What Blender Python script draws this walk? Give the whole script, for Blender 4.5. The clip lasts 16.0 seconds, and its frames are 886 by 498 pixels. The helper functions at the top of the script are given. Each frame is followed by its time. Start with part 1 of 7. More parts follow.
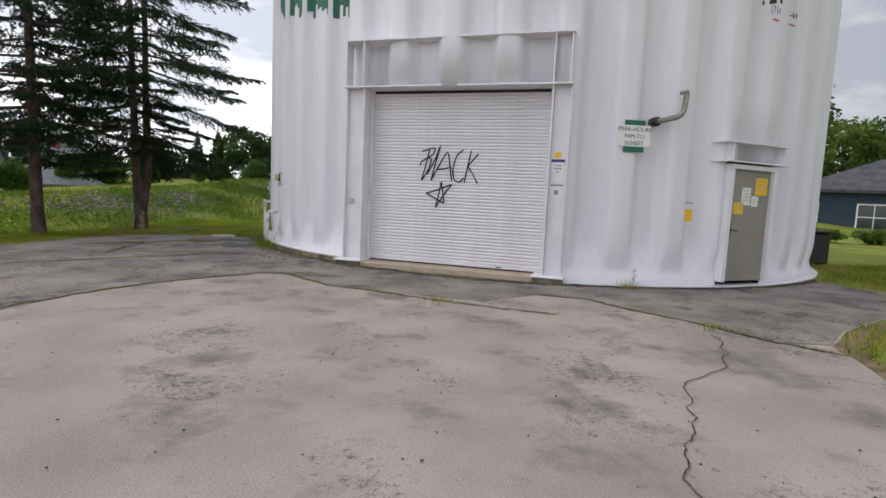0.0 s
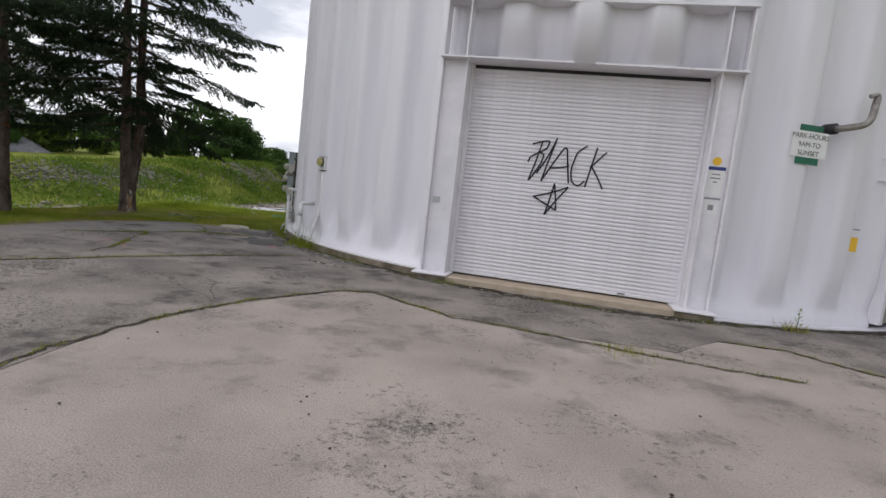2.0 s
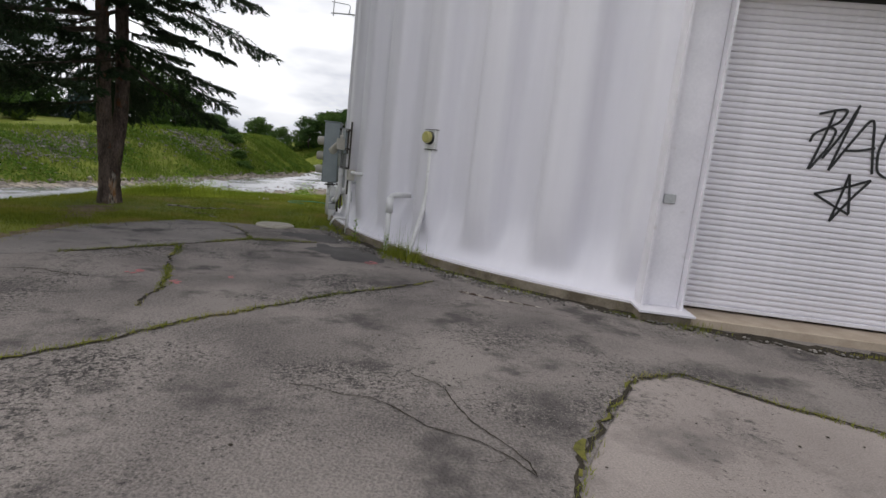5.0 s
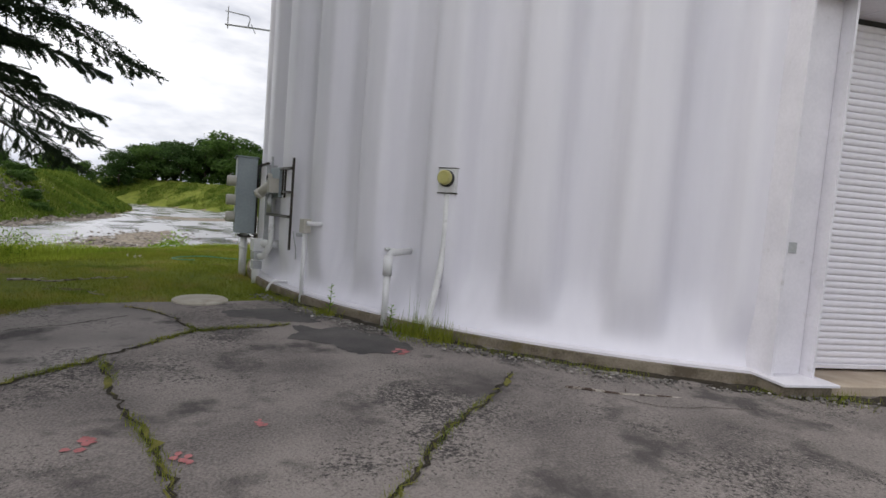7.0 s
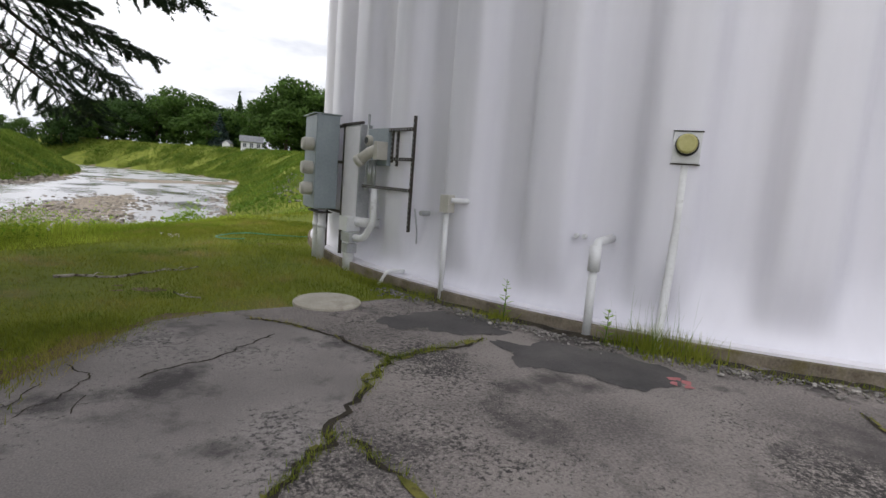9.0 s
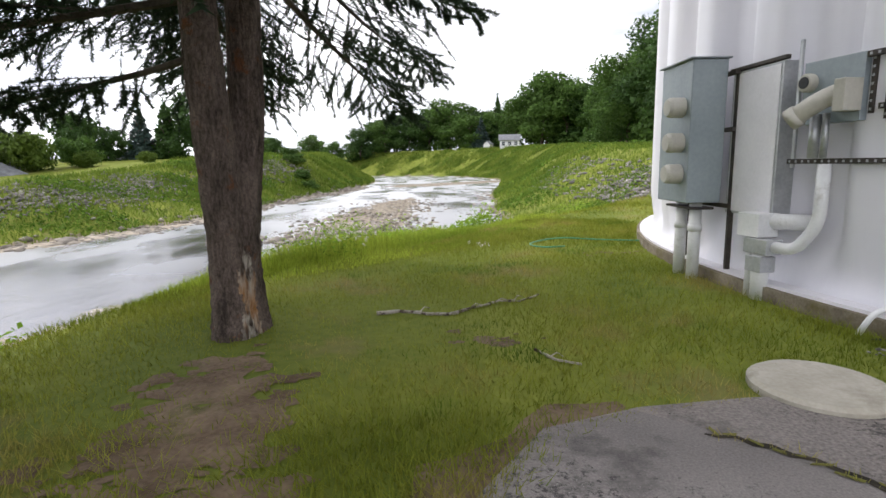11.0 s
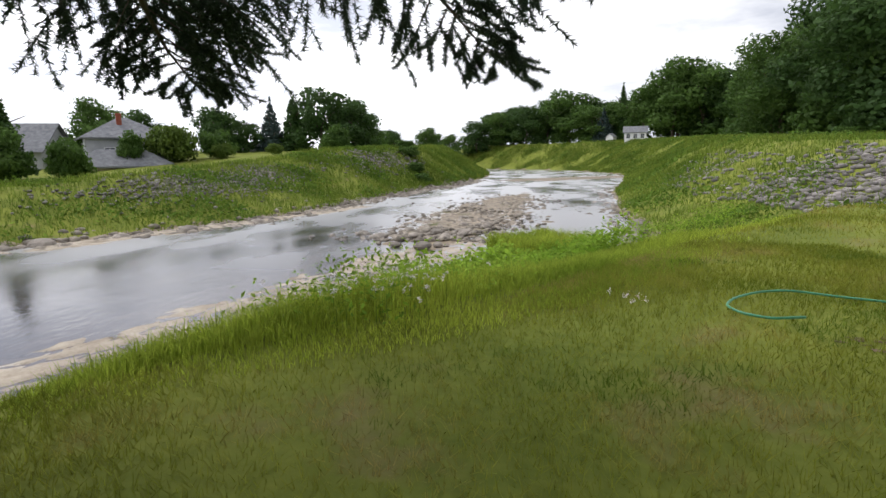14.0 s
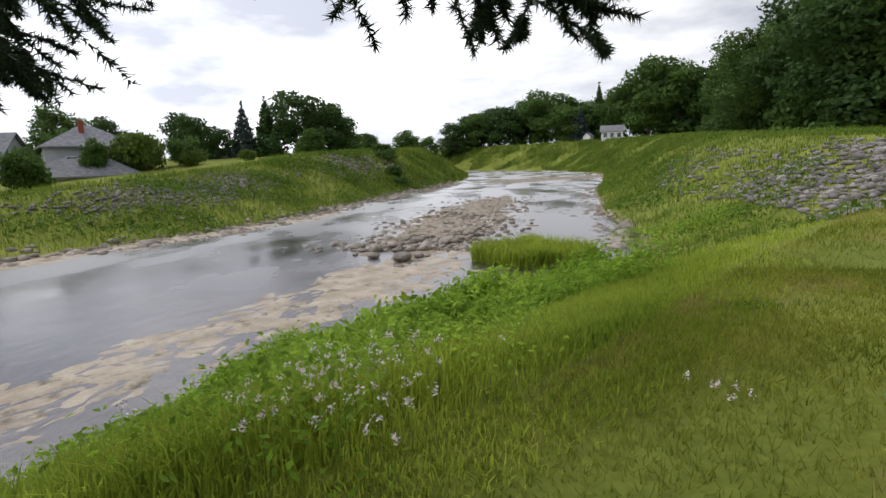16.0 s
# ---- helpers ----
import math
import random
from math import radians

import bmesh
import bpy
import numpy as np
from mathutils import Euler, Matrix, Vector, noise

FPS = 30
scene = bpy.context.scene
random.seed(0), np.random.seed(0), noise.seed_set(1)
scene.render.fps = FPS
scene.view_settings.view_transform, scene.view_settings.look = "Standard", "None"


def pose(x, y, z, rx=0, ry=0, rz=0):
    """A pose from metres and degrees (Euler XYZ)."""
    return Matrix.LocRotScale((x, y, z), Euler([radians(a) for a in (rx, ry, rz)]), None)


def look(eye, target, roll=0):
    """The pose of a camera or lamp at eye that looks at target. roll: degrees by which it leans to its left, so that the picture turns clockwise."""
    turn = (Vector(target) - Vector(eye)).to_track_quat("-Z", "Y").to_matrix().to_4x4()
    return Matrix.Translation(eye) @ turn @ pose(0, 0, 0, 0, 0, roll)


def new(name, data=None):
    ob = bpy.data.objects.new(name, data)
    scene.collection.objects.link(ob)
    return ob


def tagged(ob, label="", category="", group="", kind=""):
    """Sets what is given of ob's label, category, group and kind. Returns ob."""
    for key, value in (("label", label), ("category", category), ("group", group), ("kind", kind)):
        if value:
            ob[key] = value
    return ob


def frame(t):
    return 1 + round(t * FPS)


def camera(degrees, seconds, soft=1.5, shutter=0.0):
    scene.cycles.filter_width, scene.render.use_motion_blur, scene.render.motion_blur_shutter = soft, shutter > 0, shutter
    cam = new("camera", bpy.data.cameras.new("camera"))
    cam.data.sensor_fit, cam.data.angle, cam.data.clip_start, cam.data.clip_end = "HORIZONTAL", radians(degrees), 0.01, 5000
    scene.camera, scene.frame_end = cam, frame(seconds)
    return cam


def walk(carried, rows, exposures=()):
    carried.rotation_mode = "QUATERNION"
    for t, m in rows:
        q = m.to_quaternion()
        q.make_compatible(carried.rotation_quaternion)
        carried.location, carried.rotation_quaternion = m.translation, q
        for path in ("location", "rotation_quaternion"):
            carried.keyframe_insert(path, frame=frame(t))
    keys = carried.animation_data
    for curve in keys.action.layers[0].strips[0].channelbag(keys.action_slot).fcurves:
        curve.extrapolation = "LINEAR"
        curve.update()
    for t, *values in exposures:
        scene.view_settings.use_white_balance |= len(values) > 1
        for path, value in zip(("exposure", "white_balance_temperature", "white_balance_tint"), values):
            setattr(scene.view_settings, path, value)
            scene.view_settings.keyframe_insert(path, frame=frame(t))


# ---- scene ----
cam = camera(80.5, 16.0)
PATH = [
    (0, (0.486, -0.528, 1.336), (0.397, 1.46, 1.138), 2.7),
    (0.5, (-0.108, -0.124, 1.305), (-0.192, 1.858, 1.045), 3.5),
    (1, (-0.676, 0.352, 1.291), (-0.675, 2.333, 1.018), 2.3),
    (1.5, (-1.281, 0.855, 1.287), (-1.181, 2.839, 1.056), 5.3),
    (2, (-1.822, 1.35, 1.275), (-1.741, 3.337, 1.067), 6.5),
    (2.5, (-2.331, 1.837, 1.282), (-2.344, 3.825, 1.064), 5.8),
    (3, (-2.769, 2.293, 1.308), (-2.781, 4.278, 1.065), 2.7),
    (3.5, (-3.334, 2.809, 1.258), (-3.346, 4.793, 1.005), 2.0),
    (3.7, (-3.537, 3.02, 1.24), (-3.548, 4.989, 0.888), 3.3),
    (5.8, (-5.139, 5.193, 1.231), (-4.503, 7.08, 1.046), 4.8),
    (6, (-5.305, 5.387, 1.266), (-4.579, 7.25, 1.209), 3.6),
    (6.5, (-5.718, 5.937, 1.227), (-4.927, 7.774, 1.198), 3.6),
    (7, (-6.125, 6.468, 1.219), (-5.258, 8.266, 1.094), 4.5),
    (7.5, (-6.479, 6.978, 1.241), (-5.574, 8.752, 1.062), 2.6),
    (8, (-6.828, 7.531, 1.248), (-5.847, 9.26, 1.027), 2.7),
    (8.5, (-7.147, 8.051, 1.213), (-6.17, 9.778, 0.963), 1.1),
    (9, (-7.452, 8.63, 1.189), (-6.452, 10.342, 0.929), 4.5),
    (9.5, (-7.688, 9.223, 1.143), (-6.825, 11.011, 0.901), 3.5),
    (10, (-7.814, 9.819, 1.068), (-7.3, 11.726, 0.753), 3.5),
    (10.2, (-7.844, 10.033, 1.069), (-7.38, 11.952, 0.748), 2.9),
    (12.3, (-7.826, 12.224, 1.08), (-8.331, 14.141, 0.813), -4.6),
    (12.5, (-7.813, 12.407, 1.065), (-8.322, 14.324, 0.802), -4.3),
    (13, (-7.772, 12.862, 1.032), (-8.275, 14.778, 0.757), -1.7),
    (13.5, (-7.773, 13.282, 1.039), (-8.223, 15.201, 0.701), -0.0),
    (14, (-7.772, 13.635, 1.066), (-8.107, 15.577, 0.726), -0.6),
    (14.5, (-7.84, 14.062, 1.097), (-8.156, 16.008, 0.759), 0.1),
    (15, (-7.904, 14.456, 1.107), (-8.18, 16.405, 0.753), -2.6),
    (15.5, (-8.006, 14.768, 1.164), (-8.259, 16.719, 0.805), -2.6),
    (16, (-8.051, 15.081, 1.155), (-8.312, 17.036, 0.821), -1.7),
]
walk(cam, [(t, look(eye, aim, roll)) for t, eye, aim, roll in PATH],
     exposures=((0, 0.05), (2, -0.08), (3.5, -0.14), (6.0, -0.28), (6.5, -0.18), (8.5, 0.10), (9.5, 0.44), (10, 0.72), (12.5, 0.72), (13.0, 0.66), (14.0, 0.32), (14.5, 0.2), (16, 0.06)))

# ---------------------------------------------------------------- light
SUN_EL, SUN_AZ = radians(52), radians(285)
world = bpy.data.worlds.new("overcast_sky")
scene.world = world
world.use_nodes = True
wn, wl = world.node_tree.nodes, world.node_tree.links
wn.clear()
w_out = wn.new("ShaderNodeOutputWorld")
w_bg = wn.new("ShaderNodeBackground")
w_bg.inputs["Strength"].default_value = 0.1
w_sky = wn.new("ShaderNodeTexSky")
w_sky.sky_type = "NISHITA"
w_sky.sun_disc = False
w_sky.sun_elevation, w_sky.sun_rotation = SUN_EL, SUN_AZ
w_tc = wn.new("ShaderNodeTexCoord")
w_map = wn.new("ShaderNodeMapping")
w_map.inputs["Scale"].default_value = (1.0, 1.0, 3.2)
w_noise = wn.new("ShaderNodeTexNoise")
w_noise.inputs["Scale"].default_value = 2.1
w_noise.inputs["Detail"].default_value = 6
w_noise.inputs["Roughness"].default_value = 0.55
w_ramp = wn.new("ShaderNodeValToRGB")
w_ramp.color_ramp.elements[0].position, w_ramp.color_ramp.elements[0].color = 0.40, (7.0, 7.3, 8.4, 1)
w_ramp.color_ramp.elements[1].position, w_ramp.color_ramp.elements[1].color = 0.56, (14.0, 14.0, 14.4, 1)
w_mix = wn.new("ShaderNodeMix")
w_mix.data_type = "RGBA"
w_mix.inputs[0].default_value = 0.93
wl.new(w_tc.outputs["Generated"], w_map.inputs["Vector"])
wl.new(w_map.outputs[0], w_noise.inputs["Vector"])
wl.new(w_noise.outputs["Fac"], w_ramp.inputs[0])
wl.new(w_sky.outputs[0], w_mix.inputs[6])
w_sep, w_side, w_mul = wn.new("ShaderNodeSeparateXYZ"), wn.new("ShaderNodeMapRange"), wn.new("ShaderNodeVectorMath")
w_side.inputs[1].default_value, w_side.inputs[2].default_value = -0.6, 0.9
w_side.inputs[3].default_value, w_side.inputs[4].default_value = 1.16, 0.50
w_mul.operation = "SCALE"
wl.new(w_tc.outputs["Generated"], w_sep.inputs[0]), wl.new(w_sep.outputs[0], w_side.inputs[0]), wl.new(w_side.outputs[0], w_mul.inputs[3])
wl.new(w_ramp.outputs[0], w_mul.inputs[0]), wl.new(w_mul.outputs[0], w_mix.inputs[7])
wl.new(w_mix.outputs[2], w_bg.inputs[0])
wl.new(w_bg.outputs[0], w_out.inputs[0])
sun_data = bpy.data.lights.new("sun", "SUN")
sun_data.energy, sun_data.angle, sun_data.color = 1.1, radians(25), (1.0, 0.95, 0.88)
sun = new("sun", sun_data)
sun.matrix_world = look((0, 0, 40), Vector((0, 0, 40)) - 10 * Vector((math.sin(SUN_AZ) * math.cos(SUN_EL), math.cos(SUN_AZ) * math.cos(SUN_EL), math.sin(SUN_EL))))

# ---------------------------------------------------------------- materials


def material(name, low, high, scale=4.0, fine=60.0, rough=0.8, metal=0.0, bump=0.2, spots=None, spot_scale=1.0, spot_at=(0.55, 0.7), bands=None, per_object=0.0, flecks=None, grit=0.45):
    """Two-scale noise colour, optional stains, relief."""
    m = bpy.data.materials.new(name)
    m.use_nodes = True
    n, l = m.node_tree.nodes, m.node_tree.links
    b = n["Principled BSDF"]
    b.inputs["Roughness"].default_value, b.inputs["Metallic"].default_value = rough, metal
    b.inputs["Specular IOR Level"].default_value = 0.2 if rough > 0.84 else 0.5
    tc = n.new("ShaderNodeTexCoord")
    co = tc.outputs["Object"]
    if bands:
        mp = n.new("ShaderNodeMapping")
        mp.inputs["Scale"].default_value = bands
        l.new(co, mp.inputs["Vector"])
        co = mp.outputs[0]
    a = n.new("ShaderNodeTexNoise")
    a.inputs["Scale"].default_value, a.inputs["Detail"].default_value = scale, 5
    f = n.new("ShaderNodeTexNoise")
    f.inputs["Scale"].default_value, f.inputs["Detail"].default_value = fine, 3
    l.new(co, a.inputs["Vector"]), l.new(co, f.inputs["Vector"])
    add = n.new("ShaderNodeMath")
    add.operation = "MULTIPLY_ADD"
    add.inputs[1].default_value = grit
    l.new(f.outputs["Fac"], add.inputs[0]), l.new(a.outputs["Fac"], add.inputs[2])
    ramp = n.new("ShaderNodeValToRGB")
    e = ramp.color_ramp.elements
    g0 = 0.5 * (grit - 0.45)
    e[0].position, e[0].color = 0.5 + g0, (*low, 1)
    e[1].position, e[1].color = min(1.0, 0.95 + g0), (*high, 1)
    l.new(add.outputs[0], ramp.inputs[0])
    out = ramp.outputs[0]
    if spots:
        s = n.new("ShaderNodeTexNoise")
        s.inputs["Scale"].default_value, s.inputs["Detail"].default_value, s.inputs["Roughness"].default_value = spot_scale, 7, 0.65
        l.new(tc.outputs["Object"], s.inputs["Vector"])
        sr = n.new("ShaderNodeValToRGB")
        sr.color_ramp.elements[0].position, sr.color_ramp.elements[1].position = spot_at
        l.new(s.outputs["Fac"], sr.inputs[0])
        mx = n.new("ShaderNodeMix")
        mx.data_type = "RGBA"
        mx.inputs[7].default_value = (*spots, 1)
        l.new(sr.outputs[0], mx.inputs[0]), l.new(out, mx.inputs[6])
        out = mx.outputs[2]
    for fleck in ([flecks] if flecks and not isinstance(flecks, list) else flecks or []):
        s = n.new("ShaderNodeTexNoise")
        s.inputs["Scale"].default_value, s.inputs["Detail"].default_value, s.inputs["Roughness"].default_value = fleck[1], 9, 0.78
        s2 = n.new("ShaderNodeTexNoise")
        s2.inputs["Scale"].default_value, s2.inputs["Detail"].default_value = 0.9, 4
        l.new(tc.outputs["Object"], s.inputs["Vector"]), l.new(tc.outputs["Object"], s2.inputs["Vector"])
        mad = n.new("ShaderNodeMath")
        mad.operation = "MULTIPLY_ADD"
        mad.inputs[1].default_value = 0.55
        l.new(s2.outputs["Fac"], mad.inputs[0]), l.new(s.outputs["Fac"], mad.inputs[2])
        sr = n.new("ShaderNodeValToRGB")
        sr.color_ramp.elements[0].position, sr.color_ramp.elements[1].position = fleck[2], fleck[2] + 0.10
        l.new(mad.outputs[0], sr.inputs[0])
        mx = n.new("ShaderNodeMix")
        mx.data_type = "RGBA"
        mx.inputs[7].default_value = (*fleck[0], 1)
        l.new(sr.outputs[0], mx.inputs[0]), l.new(out, mx.inputs[6])
        out = mx.outputs[2]
    if per_object:
        oi = n.new("ShaderNodeObjectInfo")
        hsv = n.new("ShaderNodeHueSaturation")
        mr = n.new("ShaderNodeMapRange")
        mr.inputs[3].default_value, mr.inputs[4].default_value = 1 - per_object, 1 + per_object
        l.new(oi.outputs["Random"], mr.inputs[0]), l.new(mr.outputs[0], hsv.inputs["Value"])
        l.new(out, hsv.inputs["Color"])
        out = hsv.outputs[0]
    l.new(out, b.inputs["Base Color"])
    if bump:
        bp = n.new("ShaderNodeBump")
        bp.inputs["Strength"].default_value, bp.inputs["Distance"].default_value = bump, 0.02
        l.new(add.outputs[0], bp.inputs["Height"]), l.new(bp.outputs[0], b.inputs["Normal"])
    return m


def leafy(name, low, high, scale=1.5, translucent=0.35, rough=0.6, island=0.25, spots=None, flecks=None):
    """Foliage: colour varies over the plant and from leaf to leaf, light shines through."""
    m = material(name, low, high, scale, 18, rough, bump=0, spots=spots, spot_scale=0.8, spot_at=(0.53, 0.68), flecks=flecks)
    n, l = m.node_tree.nodes, m.node_tree.links
    b, o = n["Principled BSDF"], n["Material Output"]
    b.inputs["Specular IOR Level"].default_value = 0.15
    src = b.inputs["Base Color"].links[0].from_socket
    g = n.new("ShaderNodeNewGeometry")
    mr = n.new("ShaderNodeMapRange")
    mr.inputs[3].default_value, mr.inputs[4].default_value = 1 - island, 1 + island
    h = n.new("ShaderNodeHueSaturation")
    l.new(g.outputs["Random Per Island"], mr.inputs[0]), l.new(mr.outputs[0], h.inputs["Value"]), l.new(src, h.inputs["Color"])
    l.new(h.outputs[0], b.inputs["Base Color"])
    t = n.new("ShaderNodeBsdfTranslucent")
    l.new(h.outputs[0], t.inputs[0])
    mx = n.new("ShaderNodeMixShader")
    mx.inputs[0].default_value = translucent
    l.new(b.outputs[0], mx.inputs[1]), l.new(t.outputs[0], mx.inputs[2]), l.new(mx.outputs[0], o.inputs[0])
    return m


M_TANK = material("white_tank_paint", (0.70, 0.69, 0.745), (0.78, 0.765, 0.82), 0.7, 9, 0.42, bump=0.03, bands=(1, 1, 0.12), spots=(0.66, 0.64, 0.65), spot_scale=2.2, spot_at=(0.66, 0.9))
M_WHITE = material("white_steel_paint", (0.69, 0.675, 0.715), (0.81, 0.79, 0.83), 3, 40, 0.45, bump=0.05, spots=(0.42, 0.40, 0.37), spot_scale=5, spot_at=(0.62, 0.82))
M_SLAT = material("roller_door_enamel", (0.68, 0.66, 0.70), (0.80, 0.775, 0.82), 1.5, 20, 0.4, bump=0.03, per_object=0.03)
M_CONC = material("footing_concrete", (0.11, 0.09, 0.065), (0.28, 0.24, 0.185), 5, 60, 0.9, bump=0.4, spots=(0.13, 0.11, 0.045), spot_scale=3)
M_SILL = material("tan_sill_concrete", (0.36, 0.29, 0.22), (0.50, 0.42, 0.33), 4, 70, 0.9, bump=0.3)
M_ASPH = material("weathered_asphalt", (0.238, 0.207, 0.190), (0.378, 0.330, 0.303), 0.8, 90, 0.92, bump=0.6, grit=0.7, spots=(0.145, 0.130, 0.123), spot_scale=1.1, spot_at=(0.52, 0.68), flecks=[((0.105, 0.096, 0.090), 8, 0.88), ((0.07, 0.064, 0.06), 55, 0.90), ((0.085, 0.077, 0.073), 24, 0.86), ((0.42, 0.38, 0.35), 100, 0.90), ((0.10, 0.09, 0.085), 70, 0.89)])
M_ASPH2 = material("coarse_dark_asphalt", (0.125, 0.112, 0.106), (0.28, 0.249, 0.229), 1.1, 70, 0.92, bump=1.0, grit=0.75, spots=(0.092, 0.083, 0.079), spot_scale=1.5, spot_at=(0.53, 0.64), flecks=[((0.06, 0.055, 0.052), 7, 0.87), ((0.38, 0.34, 0.31), 85, 0.84), ((0.05, 0.046, 0.044), 40, 0.82)])
M_ASPH3 = material("smooth_grey_asphalt", (0.165, 0.150, 0.142), (0.30, 0.272, 0.255), 0.9, 110, 0.9, bump=0.5, grit=0.6, spots=(0.075, 0.069, 0.067), spot_scale=1.7, spot_at=(0.53, 0.66), flecks=[((0.07, 0.065, 0.063), 7, 0.88), ((0.36, 0.33, 0.31), 95, 0.87), ((0.065, 0.06, 0.058), 34, 0.84)])
M_CRACK = material("crack_soil", (0.02, 0.018, 0.014), (0.06, 0.05, 0.035), 9, 60, 0.95, bump=0.5)
M_MOSS = material("joint_moss", (0.085, 0.088, 0.018), (0.20, 0.185, 0.05), 6, 60, 0.95, bump=0.8, spots=(0.05, 0.04, 0.025), spot_scale=7)
M_GROUND = material("lawn_soil", (0.105, 0.14, 0.018), (0.225, 0.25, 0.042), 0.6, 14, 0.95, bump=0.8, spots=(0.22, 0.18, 0.08), spot_scale=0.8, spot_at=(0.56, 0.74))
M_SOIL = material("bare_brown_soil", (0.105, 0.072, 0.046), (0.25, 0.185, 0.125), 3, 40, 0.95, bump=0.8, spots=(0.10, 0.10, 0.03), spot_scale=4)
M_DAMP = material("damp_asphalt", (0.04, 0.037, 0.036), (0.105, 0.095, 0.09), 2.0, 70, 0.8, bump=0.5)
M_BED = material("river_bed", (0.16, 0.125, 0.085), (0.36, 0.30, 0.22), 0.9, 9, 0.9, bump=0.6)
M_SHELF = material("tan_shelf_rock", (0.27, 0.225, 0.175), (0.47, 0.41, 0.335), 1.3, 14, 0.85, bump=0.5, spots=(0.13, 0.11, 0.08), spot_scale=1.5)
M_BAR = material("brown_bar_gravel", (0.13, 0.105, 0.08), (0.40, 0.34, 0.27), 3.0, 16, 0.9, bump=0.8, spots=(0.10, 0.11, 0.04), spot_scale=0.9, spot_at=(0.56, 0.68))
M_ROCK = material("grey_brown_rock", (0.17, 0.15, 0.13), (0.36, 0.32, 0.28), 2.0, 20, 0.85, bump=0.6, per_object=0.25)
M_BARK = material("spruce_bark", (0.058, 0.044, 0.038), (0.19, 0.146, 0.125), 9, 60, 0.95, bump=1.0, bands=(1, 1, 0.3), spots=(0.17, 0.075, 0.04), spot_scale=5, spot_at=(0.58, 0.66), grit=0.7, flecks=((0.30, 0.145, 0.04), 16, 0.96))


def bark_material(name, base):
    """Flaky plates of bark between dark cracks, over the noise of the base colour."""
    m = base
    m.name = name
    n, l = m.node_tree.nodes, m.node_tree.links
    b = n["Principled BSDF"]
    src = b.inputs["Base Color"].links[0].from_socket
    old = b.inputs["Normal"].links[0].from_socket
    tc, mp, ns, add = n.new("ShaderNodeTexCoord"), n.new("ShaderNodeMapping"), n.new("ShaderNodeTexNoise"), n.new("ShaderNodeVectorMath")
    mp.inputs["Scale"].default_value = (1, 1, 0.62)
    ns.inputs["Scale"].default_value = 30
    sc = n.new("ShaderNodeVectorMath")
    sc.operation = "SCALE"
    sc.inputs[3].default_value = 0.05
    l.new(tc.outputs["Object"], mp.inputs["Vector"]), l.new(tc.outputs["Object"], ns.inputs["Vector"])
    l.new(ns.outputs["Color"], sc.inputs[0]), l.new(mp.outputs[0], add.inputs[0]), l.new(sc.outputs[0], add.inputs[1])
    vo = n.new("ShaderNodeTexVoronoi")
    vo.feature = "DISTANCE_TO_EDGE"
    vo.inputs["Scale"].default_value = 46
    l.new(add.outputs[0], vo.inputs["Vector"])
    mr = n.new("ShaderNodeMapRange")
    mr.inputs[1].default_value, mr.inputs[2].default_value = 0.0, 0.12
    mr.inputs[3].default_value, mr.inputs[4].default_value = 0.60, 1.0
    l.new(vo.outputs["Distance"], mr.inputs[0])
    hs = n.new("ShaderNodeHueSaturation")
    l.new(src, hs.inputs["Color"]), l.new(mr.outputs[0], hs.inputs["Value"]), l.new(hs.outputs[0], b.inputs["Base Color"])
    bp = n.new("ShaderNodeBump")
    bp.inputs["Strength"].default_value, bp.inputs["Distance"].default_value = 0.8, 0.010
    l.new(mr.outputs[0], bp.inputs["Height"]), l.new(old, bp.inputs["Normal"]), l.new(bp.outputs[0], b.inputs["Normal"])
    return m


M_BARK = bark_material("spruce_bark_plates", M_BARK)


